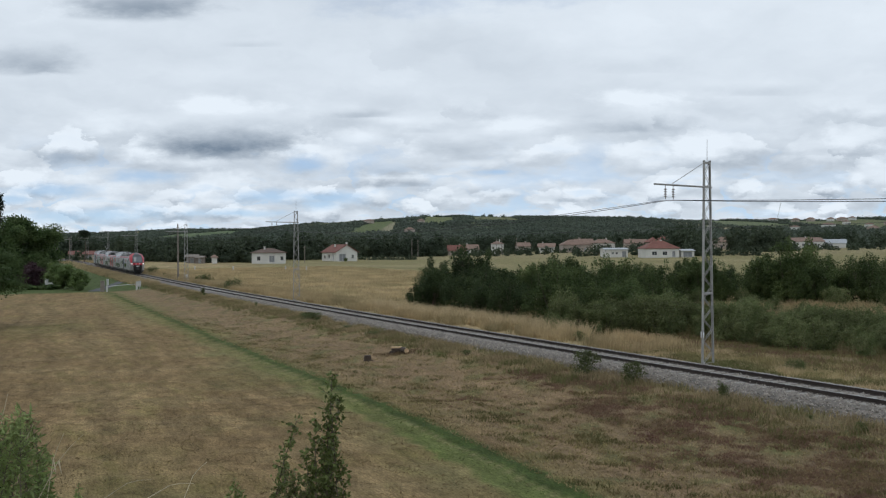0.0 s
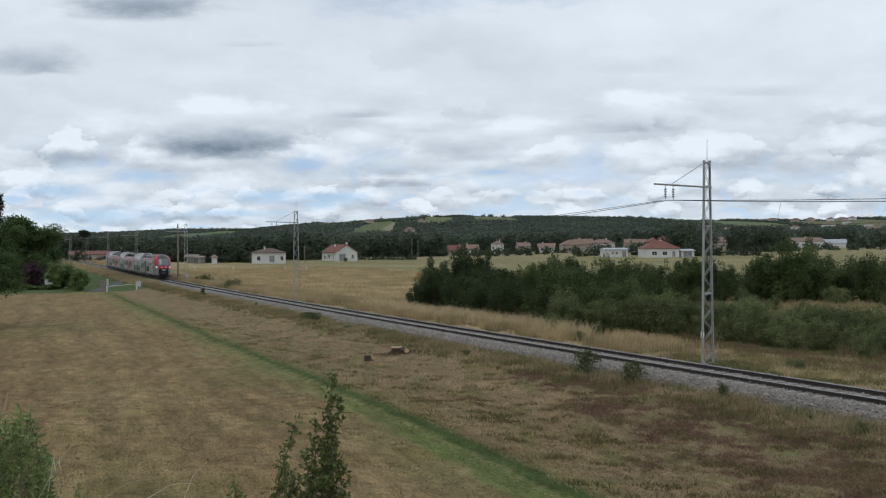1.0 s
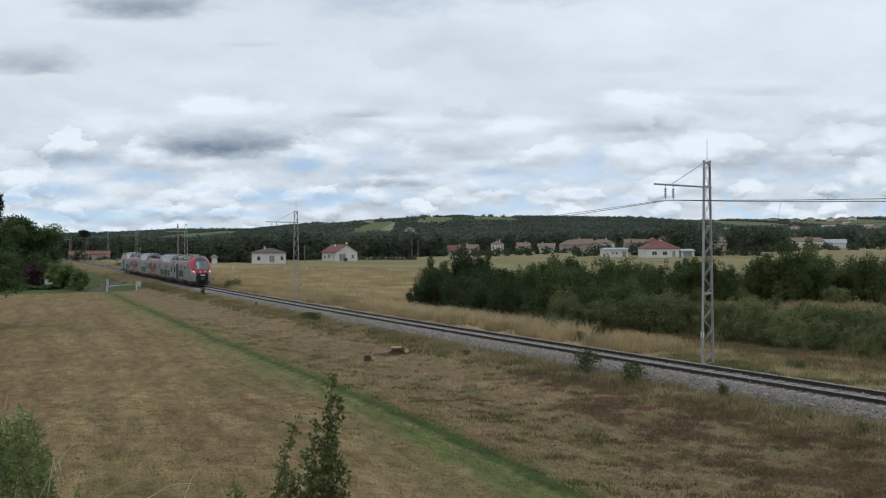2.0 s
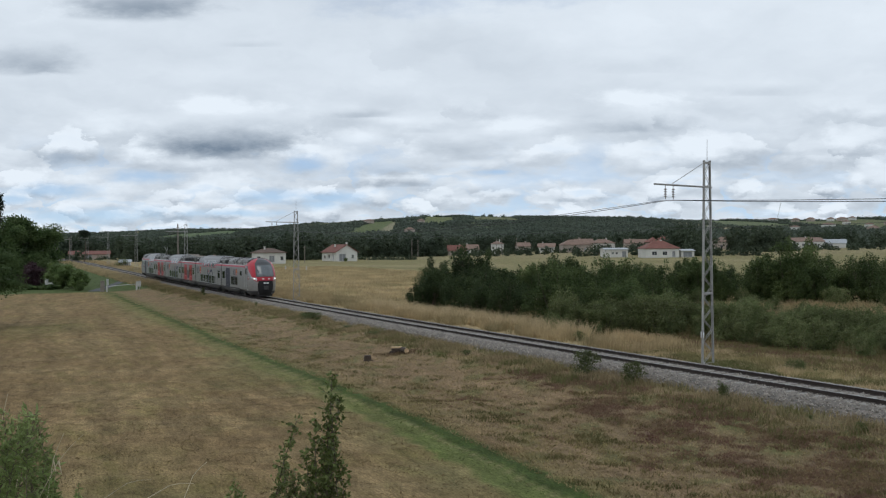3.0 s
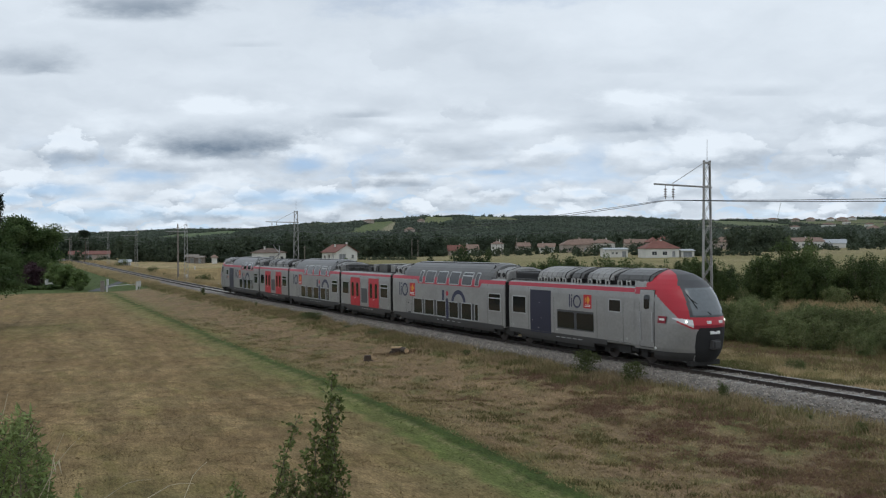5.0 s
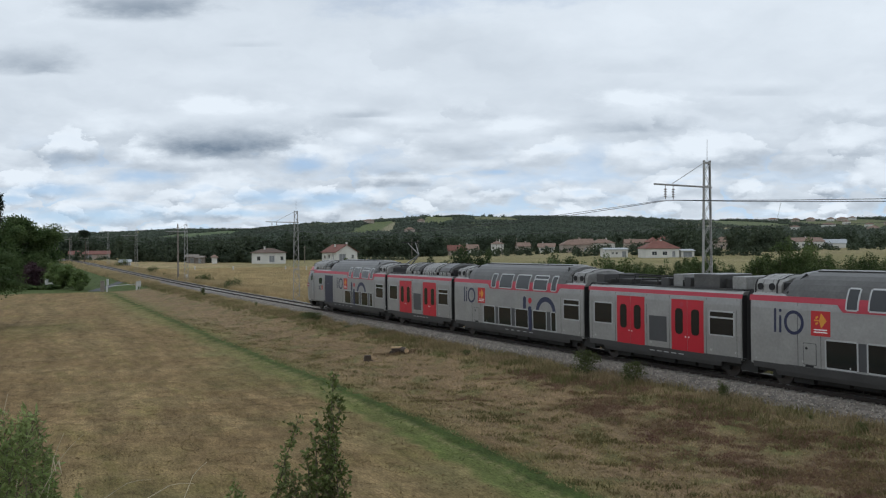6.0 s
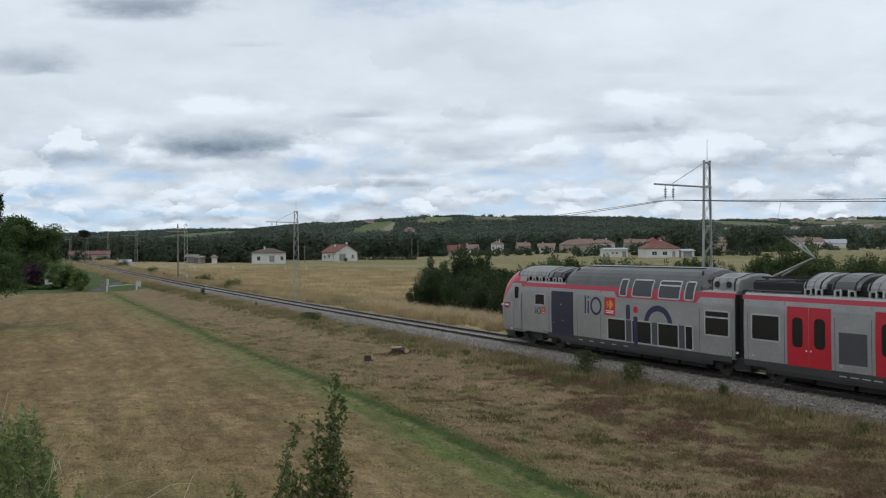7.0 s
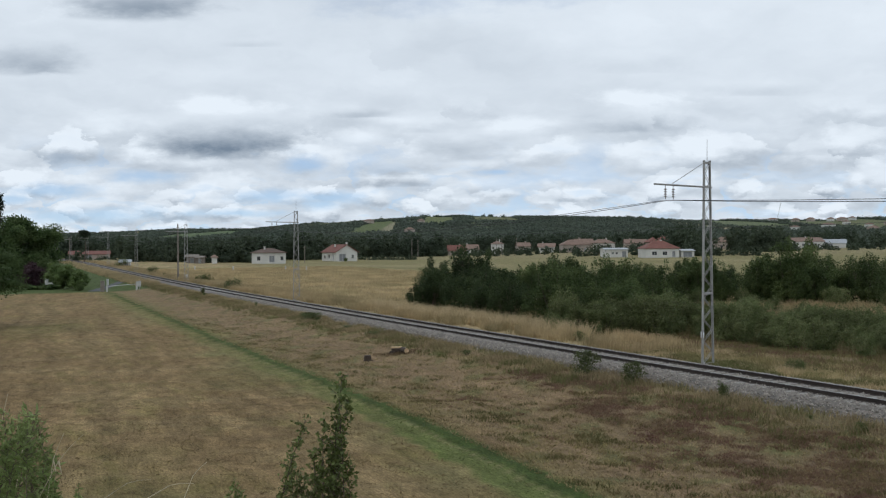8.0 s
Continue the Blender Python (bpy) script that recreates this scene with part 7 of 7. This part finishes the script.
def house(x, y, turn, w, d, wall, roof, hip, wall_mat, roof_mat, openings=(), chimneys=((0.2, 0.1),), label="white rendered house with tiled roof", name="house", group="", sink=0.0):
    """openings: (face, along, z0, width, height, kind) with face f, b, l or r; walls are cut through at each."""
    ob = empty(name, label, "house", group)
    t = 0.3
    faces = {"f": ((-w / 2, -d / 2), (1, 0), w), "b": ((w / 2, d / 2), (-1, 0), w), "l": ((-w / 2, d / 2), (0, -1), d), "r": ((w / 2, -d / 2), (0, 1), d)}
    for key, ((ox, oy), (ux, uy), ln) in faces.items():
        ops = sorted([o for o in openings if o[0] == key], key=lambda o: o[1])
        bm = bmesh.new()
        inx, iny = -uy, ux
        gable = key in "lr" and not hip
        m = Matrix(((ux, inx, 0, ox), (uy, iny, 0, oy), (0, 0, 1, 0), (0, 0, 0, 1)))
        end = 0.0 if key in "fb" else t
        cuts_a = sorted({end, ln - end, *[c - ow / 2 for _, c, z0, ow, oh, k_ in ops], *[c + ow / 2 for _, c, z0, ow, oh, k_ in ops]})
        cuts_z = sorted({-0.4, wall, *[z0 for _, c, z0, ow, oh, k_ in ops], *[z0 + oh for _, c, z0, ow, oh, k_ in ops]})
        solid = set()
        for i in range(len(cuts_a) - 1):
            for j in range(len(cuts_z) - 1):
                ca, cz = (cuts_a[i] + cuts_a[i + 1]) / 2, (cuts_z[j] + cuts_z[j + 1]) / 2
                if not any(abs(ca - c) < ow / 2 and z0 < cz < z0 + oh for _, c, z0, ow, oh, k_ in ops):
                    solid.add((i, j))
        vs = {(i, j, q): bm.verts.new(m @ Vector((cuts_a[i], q * t, cuts_z[j]))) for i in range(len(cuts_a)) for j in range(len(cuts_z)) for q in (0, 1)}
        for i, j in solid:
            bm.faces.new([vs[i, j, 0], vs[i + 1, j, 0], vs[i + 1, j + 1, 0], vs[i, j + 1, 0]])
            bm.faces.new([vs[i, j + 1, 1], vs[i + 1, j + 1, 1], vs[i + 1, j, 1], vs[i, j, 1]])
            for nb, e in (((i - 1, j), ((i, j), (i, j + 1))), ((i + 1, j), ((i + 1, j + 1), (i + 1, j))), ((i, j - 1), ((i + 1, j), (i, j))), ((i, j + 1), ((i, j + 1), (i + 1, j + 1)))):
                if nb not in solid:
                    (a0, b0), (a1, b1) = e
                    bm.faces.new([vs[a0, b0, 0], vs[a1, b1, 0], vs[a1, b1, 1], vs[a0, b0, 1]])
        bmesh.ops.delete(bm, geom=[v for v in bm.verts if not v.link_faces], context="VERTS")
        part("wall", bm, wall_mat, ob)
        if gable:
            bm = bmesh.new()
            v = [bm.verts.new(m @ Vector(p)) for p in ((0, 0, wall), (ln, 0, wall), (ln / 2, 0, wall + roof), (0, t, wall), (ln, t, wall), (ln / 2, t, wall + roof))]
            for f in ((0, 1, 2), (5, 4, 3), (0, 3, 4, 1), (1, 4, 5, 2), (2, 5, 3, 0)):
                bm.faces.new([v[i] for i in f])
            part("gable", bm, wall_mat, ob)
        for f_, c, z0, ow, oh, kind in ops:
            m = Matrix(((ux, inx, 0, ox), (uy, iny, 0, oy), (0, 0, 1, 0), (0, 0, 0, 1)))
            bm = bmesh.new()
            add_box(bm, c - ow / 2, c + ow / 2, 0.16, 0.20, z0, z0 + oh, 0.0, m)
            win = part("door" if kind == "door" else "window", bm, M_SHUTTER if kind in ("door", "shut") else M_PANE, ob)
            bm = bmesh.new()
            for a0, a1, b0, b1 in ((c - ow / 2, c - ow / 2 + 0.07, z0, z0 + oh), (c + ow / 2 - 0.07, c + ow / 2, z0, z0 + oh), (c - 0.035, c + 0.035, z0, z0 + oh), (c - ow / 2, c + ow / 2, z0 + oh - 0.07, z0 + oh)):
                add_box(bm, a0, a1, 0.11, 0.157, b0, b1, 0.0, m)
            part("frame", bm, M_PAINT, win)
            if kind == "win":
                bm = bmesh.new()
                add_box(bm, c - ow / 2 - 0.08, c + ow / 2 + 0.08, -0.07, 0.12, z0 - 0.08, z0 - 0.003, 0.0, m)
                part("sill", bm, M_PAINT, win)
    bm = bmesh.new()
    roof_solid(bm, w, d, wall, roof, hip)
    rf = part("roof", bm, roof_mat, ob, "tiled roof")
    bm = bmesh.new()
    add_box(bm, -w / 2 + t, w / 2 - t, -d / 2 + t, d / 2 - t, -0.3, 0.0)
    part("floor", bm, M_SLEEPER, ob)
    for cx, cy in chimneys:
        bm = bmesh.new()
        zc = wall + roof * (1 - min(1.0, abs(cy))) - 0.3
        add_box(bm, cx * w - 0.28, cx * w + 0.28, cy * d / 2 - 0.25, cy * d / 2 + 0.25, zc, zc + 1.3)
        add_box(bm, cx * w - 0.34, cx * w + 0.34, cy * d / 2 - 0.31, cy * d / 2 + 0.31, zc + 1.3, zc + 1.42)
        part("chimney", bm, wall_mat, rf, "rendered chimney")
    z = float(ground_z(np.array([x]), np.array([y]))[0])
    ob.matrix_world = pose(x, y, z - sink, 0, 0, turn)
    return ob


def make_houses():
    # the two houses beyond the ripe field
    house(-57.3, 284, 12, 10.8, 8.5, 3.5, 1.3, True, M_PLASTER, M_TILE_DARK, (("f", 6.4, 0.4, 1.7, 2.1, "shut"), ("f", 2.2, 1.0, 1.1, 1.3, "win"), ("f", 9.6, 1.0, 1.0, 1.3, "win"), ("r", 4.0, 1.0, 1.2, 1.2, "win")),
          ((-0.12, -0.3),), "low white house with a hipped brown tiled roof")
    house(-37.6, 314, -58, 12.0, 8.4, 3.3, 2.5, False, M_PLASTER, M_TILE_RED, (("f", 2.4, 1.0, 1.2, 1.2, "win"), ("f", 6.0, 1.0, 1.2, 1.2, "win"), ("f", 9.5, 0.2, 1.0, 2.1, "door"), ("r", 2.6, 0.1, 2.6, 2.5, "shut"), ("r", 6.6, 1.0, 0.9, 1.3, "win")),
          ((-0.05, -0.35), (0.42, 0.1)), "white gabled house with a bright red tiled roof")
    # across the thicket
    house(81.2, 326, 5, 12.8, 9.0, 3.5, 2.5, True, M_PLASTER, M_TILE_RED, (("f", 3.4, 0.9, 1.9, 1.3, "win"), ("f", 7.4, 0.9, 1.8, 1.3, "win"), ("f", 10.8, 0.1, 1.2, 2.2, "door")),
          ((0.1, 0.2),), "white house with a hipped red tiled roof")
    ob = house(66.0, 334, 8, 9.0, 6.0, 3.0, 0.5, False, M_PLASTER, M_ZINC, (("f", 3.0, 1.2, 0.9, 0.8, "win"), ("f", 4.6, 1.2, 0.9, 0.8, "win"), ("f", 7.6, 0.1, 1.6, 2.2, "door")), (), "low white outbuilding with a shallow roof", "outbuilding")
    house(91.2, 326, 5, 5.0, 6.0, 2.4, 0.5, False, M_PLASTER, M_ZINC, (("f", 2.5, 0.1, 3.4, 2.0, "shut"),), (), "open white carport beside the house", "outbuilding")
    row = ((-5.5, 455, -6, 11.0, 3.0, 3.0, M_OCHRE, M_TILE_RED, True), (7.0, 458, 4, 10.5, 3.0, 3.4, M_OCHRE, M_TILE_RED, False), (15.0, 470, 10, 9.0, 3.2, 3.2, M_PLASTER, M_TILE_BROWN, False),
           (29.0, 462, 0, 7.5, 6.0, 1.8, M_PLASTER, M_TILE_BROWN, True), (54.0, 450, -12, 10.0, 3.2, 2.4, M_PLASTER, M_TILE_BROWN, False), (65.5, 430, 8, 16.0, 4.4, 3.0, M_OCHRE, M_TILE_BROWN, True),
           (74.0, 455, -8, 11.0, 4.8, 2.8, M_OCHRE, M_TILE_BROWN, False), (86.5, 470, 6, 14.0, 4.4, 2.6, M_PLASTER, M_TILE_BROWN, True), (101.0, 455, -4, 13.0, 4.0, 2.6, M_OCHRE, M_TILE_BROWN, False),
           (112.0, 450, 8, 15.0, 4.6, 3.2, M_OCHRE, M_TILE_RED, True), (122.0, 460, -10, 12.0, 4.8, 3.0, M_OCHRE, M_TILE_RED, False), (143.0, 440, 4, 12.0, 4.6, 3.0, M_OCHRE, M_TILE_BROWN, True),
           (157.0, 450, -6, 9.0, 3.4, 2.6, M_OCHRE, M_TILE_BROWN, False), (43.5, 470, 5, 8.0, 4.0, 2.4, M_OCHRE, M_TILE_BROWN, False))
    for k, (x, y, turn, w, wall, roof, wm, rm, hip) in enumerate(row):
        house(x, y, turn, w * 0.85, 7.5, wall * 0.88, roof * 0.75, hip, wm, rm, (("f", w * 0.2, 1.0, 1.3, 1.2, "win"), ("f", w * 0.45, 1.0, 1.3, 1.2, "win"), ("f", w * 0.7, 0.1, 1.1, 2.0, "door")),
              ((0.2 if k % 2 else -0.25, 0.1),), ("pale white" if wm is M_PLASTER else "pinkish rendered") + " village house with " + ("red" if rm is M_TILE_RED else "brown") + " roof tiles", group="houses of the village")
    house(199.0, 478, 6, 20.0, 9.0, 3.6, 2.0, False, M_PLASTER, M_TILE_BROWN, (("f", 3.0, 0.9, 1.5, 1.5, "win"), ("f", 8.0, 0.9, 1.5, 1.5, "win"), ("f", 15.0, 0.9, 1.5, 1.5, "win")), ((0.1, 0.2),), "long white house with a low brown tiled roof")
    house(216.5, 478, -20, 11.0, 8.0, 2.6, 2.0, False, M_PLASTER, M_ZINC, (("f", 3.0, 0.1, 2.6, 2.2, "shut"),), (), "white gabled outbuilding beside the long house", "outbuilding")
    # small buildings down the line, a long tiled barn
    house(-161.0, 394, 20, 17.0, 9.0, 2.2, 1.4, False, M_OCHRE, M_TILE_RED, (("f", 8.0, 0.1, 3.0, 2.0, "shut"),), (), "long low barn with an orange-red tiled roof", "barn")
    house(-83.5, 288, 10, 3.6, 3.0, 2.2, 0.6, False, M_POLEWOOD, M_POLEWOOD, (("f", 1.8, 0.1, 1.2, 1.8, "door"),), (), "small grey garden shed", "shed")
    house(-80.2, 286, 0, 2.4, 2.4, 2.0, 0.4, False, M_POLEWOOD, M_POLEWOOD, (("f", 1.2, 0.1, 1.0, 1.6, "door"),), (), "small grey lean-to shed", "shed")
    house(-74.6, 282, 20, 1.6, 1.6, 2.2, 0.5, True, M_PLASTER, M_TILE_BROWN, (), (), "tiny white line-side hut", "shed")
    house(-87.8, 239, 15, 2.6, 2.6, 1.5, 0.5, False, M_PLASTER, M_ZINC, (("f", 1.6, 0.1, 0.9, 1.4, "door"),), (), "tiny white hut beside the line", "shed")
    rng = random.Random(5)
    for k in range(16):
        az = rng.choice((rng.uniform(0.38, 0.53), rng.uniform(0.38, 0.53), rng.uniform(-0.12, -0.02), rng.uniform(0.3, 0.5)))
        y = rng.uniform(1150, 1750)
        house(az * y, y, rng.uniform(-40, 40), rng.uniform(10, 20), 9, 4.5, 2.6, True, rng.choice((M_PLASTER, M_OCHRE)), M_TILE_BROWN, (("f", 3.0, 0.9, 1.5, 1.5, "win"), ("f", 7.0, 0.9, 1.5, 1.5, "win")), (),
              "far pale house on the hillside", group="houses on the hill", sink=-1.0)


make_houses()


# ---- small things ----
def pole(x, y, h, r=0.12, label="weathered wooden utility pole", arm=True):
    ob = empty("utility_pole", label, "utility pole", "utility poles")
    bm = bmesh.new()
    add_tube(bm, (0, 0, -0.4), (0, 0, h), r * 1.25, r * 0.8, 8)
    part("shaft", bm, M_POLEWOOD, ob)
    if arm:
        bm = bmesh.new()
        add_box(bm, -0.5, 0.5, -0.05, 0.05, h - 0.5, h - 0.4, 0.01)
        part("crossarm", bm, M_POLEWOOD, ob)
        for x_ in (-0.42, 0.0, 0.42):
            bm = bmesh.new()
            add_tube(bm, (x_, 0, h - 0.4), (x_, 0, h - 0.22), 0.04, 0.05, 8)
            part("insulator", bm, M_INSUL, ob)
    ob.matrix_world = pose(x, y, ground_at(x, y), 0, 0, 20)
    return ob


def make_poles():
    pole(-46.6, 152.0, 9.9, 0.14, arm=False)
    for az, y, h in ((-0.160, 285, 5.6), (-0.036, 395, 8.5), (-0.029, 400, 8.0), (-0.022, 520, 9.0), (0.062, 410, 8.0), (0.068, 415, 8.5), (0.085, 440, 8), (0.004, 470, 9.0), (-0.432, 330, 9), (-0.446, 350, 9), (-0.468, 370, 9)):
        pole(az * y, y, h)


make_poles()


def make_gate():
    """The white bar across the grassy lane, its posts, the timber pillar and the little white posts."""
    gate = empty("bar_gate", "low white bar gate across the grassy lane", "gate")
    x0, y0, x1, y1 = -49.1, 126.2, -45.6, 128.6
    g0, g1 = ground_at(x0, y0), ground_at(x1, y1)
    bm = bmesh.new()
    add_tube(bm, (x0, y0, g0 + 0.80), (x1, y1, g1 + 0.86), 0.04, 0.04, 8)
    part("bar", bm, M_PAINT, gate)
    bm = bmesh.new()
    add_box(bm, x0 - 0.09, x0 + 0.09, y0 - 0.09, y0 + 0.09, g0 - 0.2, g0 + 0.9, 0.01)
    part("post", bm, M_PAINT, gate)
    bm = bmesh.new()
    add_box(bm, x1 - 0.11, x1 + 0.11, y1 - 0.11, y1 + 0.11, g1 - 0.2, g1 + 1.2, 0.01)
    part("post", bm, M_PAINT, gate)
    box = empty("line_cabinet", "small white line-side cabinet on a post", "cabinet")
    bm = bmesh.new()
    add_box(bm, -0.30, 0.30, -0.2, 0.2, 0.55, 1.55, 0.04)
    part("case", bm, M_PAINT, box)
    bm = bmesh.new()
    add_box(bm, -0.1, 0.1, -0.1, 0.1, -0.2, 0.55)
    part("leg", bm, M_STEEL, box)
    bm = bmesh.new()
    add_box(bm, -0.34, 0.34, -0.24, 0.24, 1.553, 1.63, 0.02)
    part("lid", bm, M_ZINC, box)
    box.matrix_world = pose(-45.35, 129.0, ground_at(-45.35, 129.0), 0, 0, 20) @ Matrix.Scale(0.78, 4)
    pil = empty("timber_pillar", "squat weathered timber pillar beside the lane", "pillar")
    bm = bmesh.new()
    add_box(bm, -0.26, 0.26, -0.26, 0.26, -0.3, 1.55, 0.03)
    part("shaft", bm, M_POLEWOOD, pil)
    bm = bmesh.new()
    add_box(bm, -0.30, 0.30, -0.30, 0.30, 1.553, 1.62, 0.01)
    part("cap", bm, M_POLEWOOD, pil)
    pil.matrix_world = pose(-49.9, 126.6, ground_at(-49.9, 126.6), 0, 0, 10)
    first = None
    for x, y, h in ((-56.5, 145.5, 1.0), (-44.5, 150.0, 0.8), (-33.2, 210.0, 1.1), (-39.0, 214.0, 1.1), (-61.5, 214.0, 1.6), (-50.5, 208.0, 1.7)):
        if first is None:
            first = empty("marker_post", "short white marker post in the grass", "post", "white marker posts")
            bm = bmesh.new()
            add_box(bm, -0.14, 0.14, -0.14, 0.14, -0.2, 1.0, 0.02)
            part("shaft", bm, M_PAINT, first)
            bm = bmesh.new()
            add_box(bm, -0.16, 0.16, -0.16, 0.16, 1.003, 1.07, 0.02)
            part("cap", bm, M_PAINT, first)
            first.matrix_world = pose(x, y, ground_at(x, y), 0, 0, 5)
        else:
            copy_thing(first, pose(x, y, ground_at(x, y), 0, 0, 5))
    lane = bmesh.new()
    prev = None
    for u in np.linspace(0, 1, 16):
        x, y = -51.6 - 7.5 * u, 127.5 + 34 * u
        ring = []
        for k in range(4):
            xx = x + (k - 1.5) * 0.6
            ring.append(lane.verts.new((xx, y, ground_at(xx, y) + 0.03)))
        if prev:
            for k in range(3):
                lane.faces.new((prev[k], prev[k + 1], ring[k + 1], ring[k]))
        prev = ring
    tagged(mesh_ob("lane", lane, M_ASPHALT), "narrow grey asphalt lane", "road", kind="structure")
    wall = empty("garden_ornament", "pale stone garden ornament among the bushes", "ornament")
    bm = bmesh.new()
    add_box(bm, -0.22, 0.2, -0.2, 0.2, -0.2, 1.7, 0.08)
    part("pillar", bm, M_PAINT, wall)
    bm = bmesh.new()
    add_box(bm, 0.22, 0.95, -0.3, 0.3, 0.1, 0.95, 0.22)
    part("basin", bm, M_PLASTER, wall)
    wall.matrix_world = pose(-62.4, 136.0, ground_at(-62.4, 136.0) + 0.05, 0, 0, 0)


make_gate()


def make_logs():
    """What is left of a felled tree: a cut log, a dark stump and loose brush."""
    log = empty("cut_log", "sawn log with pale fresh ends", "log")
    bm = bmesh.new()
    add_tube(bm, (-0.42, 0, 0.22), (0.42, 0, 0.22), 0.23, 0.21, 14)
    part("bark", bm, M_STUMP, log)
    for x in (-0.43, 0.43):
        bm = bmesh.new()
        add_tube(bm, (x - 0.006, 0, 0.22), (x + 0.006, 0, 0.22), 0.20, 0.20, 14)
        part("cut_end", bm, M_CUT, log, "pale sawn end")
    x, y = -2.25, 49.4
    log.matrix_world = pose(x, y, ground_at(x, y), 0, 0, -62) @ Matrix.Scale(0.72, 4)
    slab = empty("split_log", "split slab of pale wood", "log")
    bm = bmesh.new()
    add_box(bm, -0.55, 0.35, -0.13, 0.13, 0.40, 0.52, 0.03)
    part("slab", bm, M_CUT, slab)
    bm = bmesh.new()
    add_box(bm, -0.5, 0.3, -0.2, 0.2, -0.1, 0.398, 0.08)
    part("bark", bm, M_STUMP, slab)
    slab.matrix_world = pose(x - 0.4, y + 0.4, ground_at(x - 0.4, y + 0.4), 0, 0, 8) @ Matrix.Scale(0.7, 4)
    for k, (sx, sy, r, h) in enumerate(((-4.22, 48.0, 0.19, 0.30), (-2.95, 49.7, 0.16, 0.15))):
        st = empty("stump", "dark weathered tree stump", "stump")
        bm = bmesh.new()
        add_tube(bm, (0, 0, -0.1), (0, 0, h), r * 1.25, r * 0.95, 12)
        for j in range(5):
            a = 1.25 * j
            add_tube(bm, (0, 0, 0.12), (math.cos(a) * r * 2.1, math.sin(a) * r * 2.1, -0.08), r * 0.4, r * 0.15, 6)
        part("bark", bm, M_STUMP, st)
        st.matrix_world = pose(sx, sy, ground_at(sx, sy), 0, 0, 30 * k)
    rng = np.random.RandomState(9)
    p = np.stack([rng.normal(-2.55, 0.5, 260), rng.normal(49.5, 0.3, 260), np.zeros(260)], 1)
    p[:, 2] = ground_z(p[:, 0], p[:, 1])
    blades("brush", p, 0.10, 0.02, 3, 1.6, M_BROWN, "loose brown brush round the logs", 0.1, 12)


make_logs()


# ---- motion ----
# seconds and the place of the train's rear end along the line
RUN = ((0.0, -182.4), (0.5, -166.8), (1.0, -151.4), (1.5, -136.0), (2.2, -114.2), (2.8, -95.72), (3.0, -89.65), (3.5, -73.88), (4.0, -58.70), (4.5, -42.32), (4.7, -35.90), (5.2, -20.2),
       (5.8, -1.45), (6.0, 4.95), (6.5, 21.48), (7.0, 36.90), (7.5, 53.45), (8.0, 69.9))
# seconds and degrees by which the young plants lean in the wind
YOUNG_LEAN = ((0.0, 0.0), (5.0, 0.0), (6.0, 0.2), (6.5, 0.25), (7.0, 0.5), (7.5, 0.85), (8.0, 1.5))
WILLOW_LEAN = ((0.0, -0.3), (1.5, -0.3), (3.0, 0.8), (3.5, 0.8), (4.0, 0.1), (4.5, -0.8), (5.2, 0.0), (6.0, 0.7), (6.5, 0.0), (7.0, 0.4), (7.5, 1.0), (8.0, 0.8))


def motions():
    for start, length, car in CARS:
        rows = []
        for t, rear in RUN:
            s = rear + start
            a, b = on_track(s), on_track(s + length)
            turn = math.degrees(math.atan2(b[1] - a[1], b[0] - a[0]))
            lift = -math.degrees(math.atan2(b[2] - a[2], length))
            rows.append((t, pose(*a, 0, lift, turn)))
        walk(car, rows)
    for plant, foot, leans in ((YOUNG_TREE, YOUNG_FOOT, YOUNG_LEAN), (WILLOW, WILLOW_FOOT, WILLOW_LEAN)):
        base = Matrix.Translation(foot)
        walk(plant, [(t, base @ Matrix.Rotation(radians(lean), 4, "Y") @ base.inverted()) for t, lean in leans])


motions()
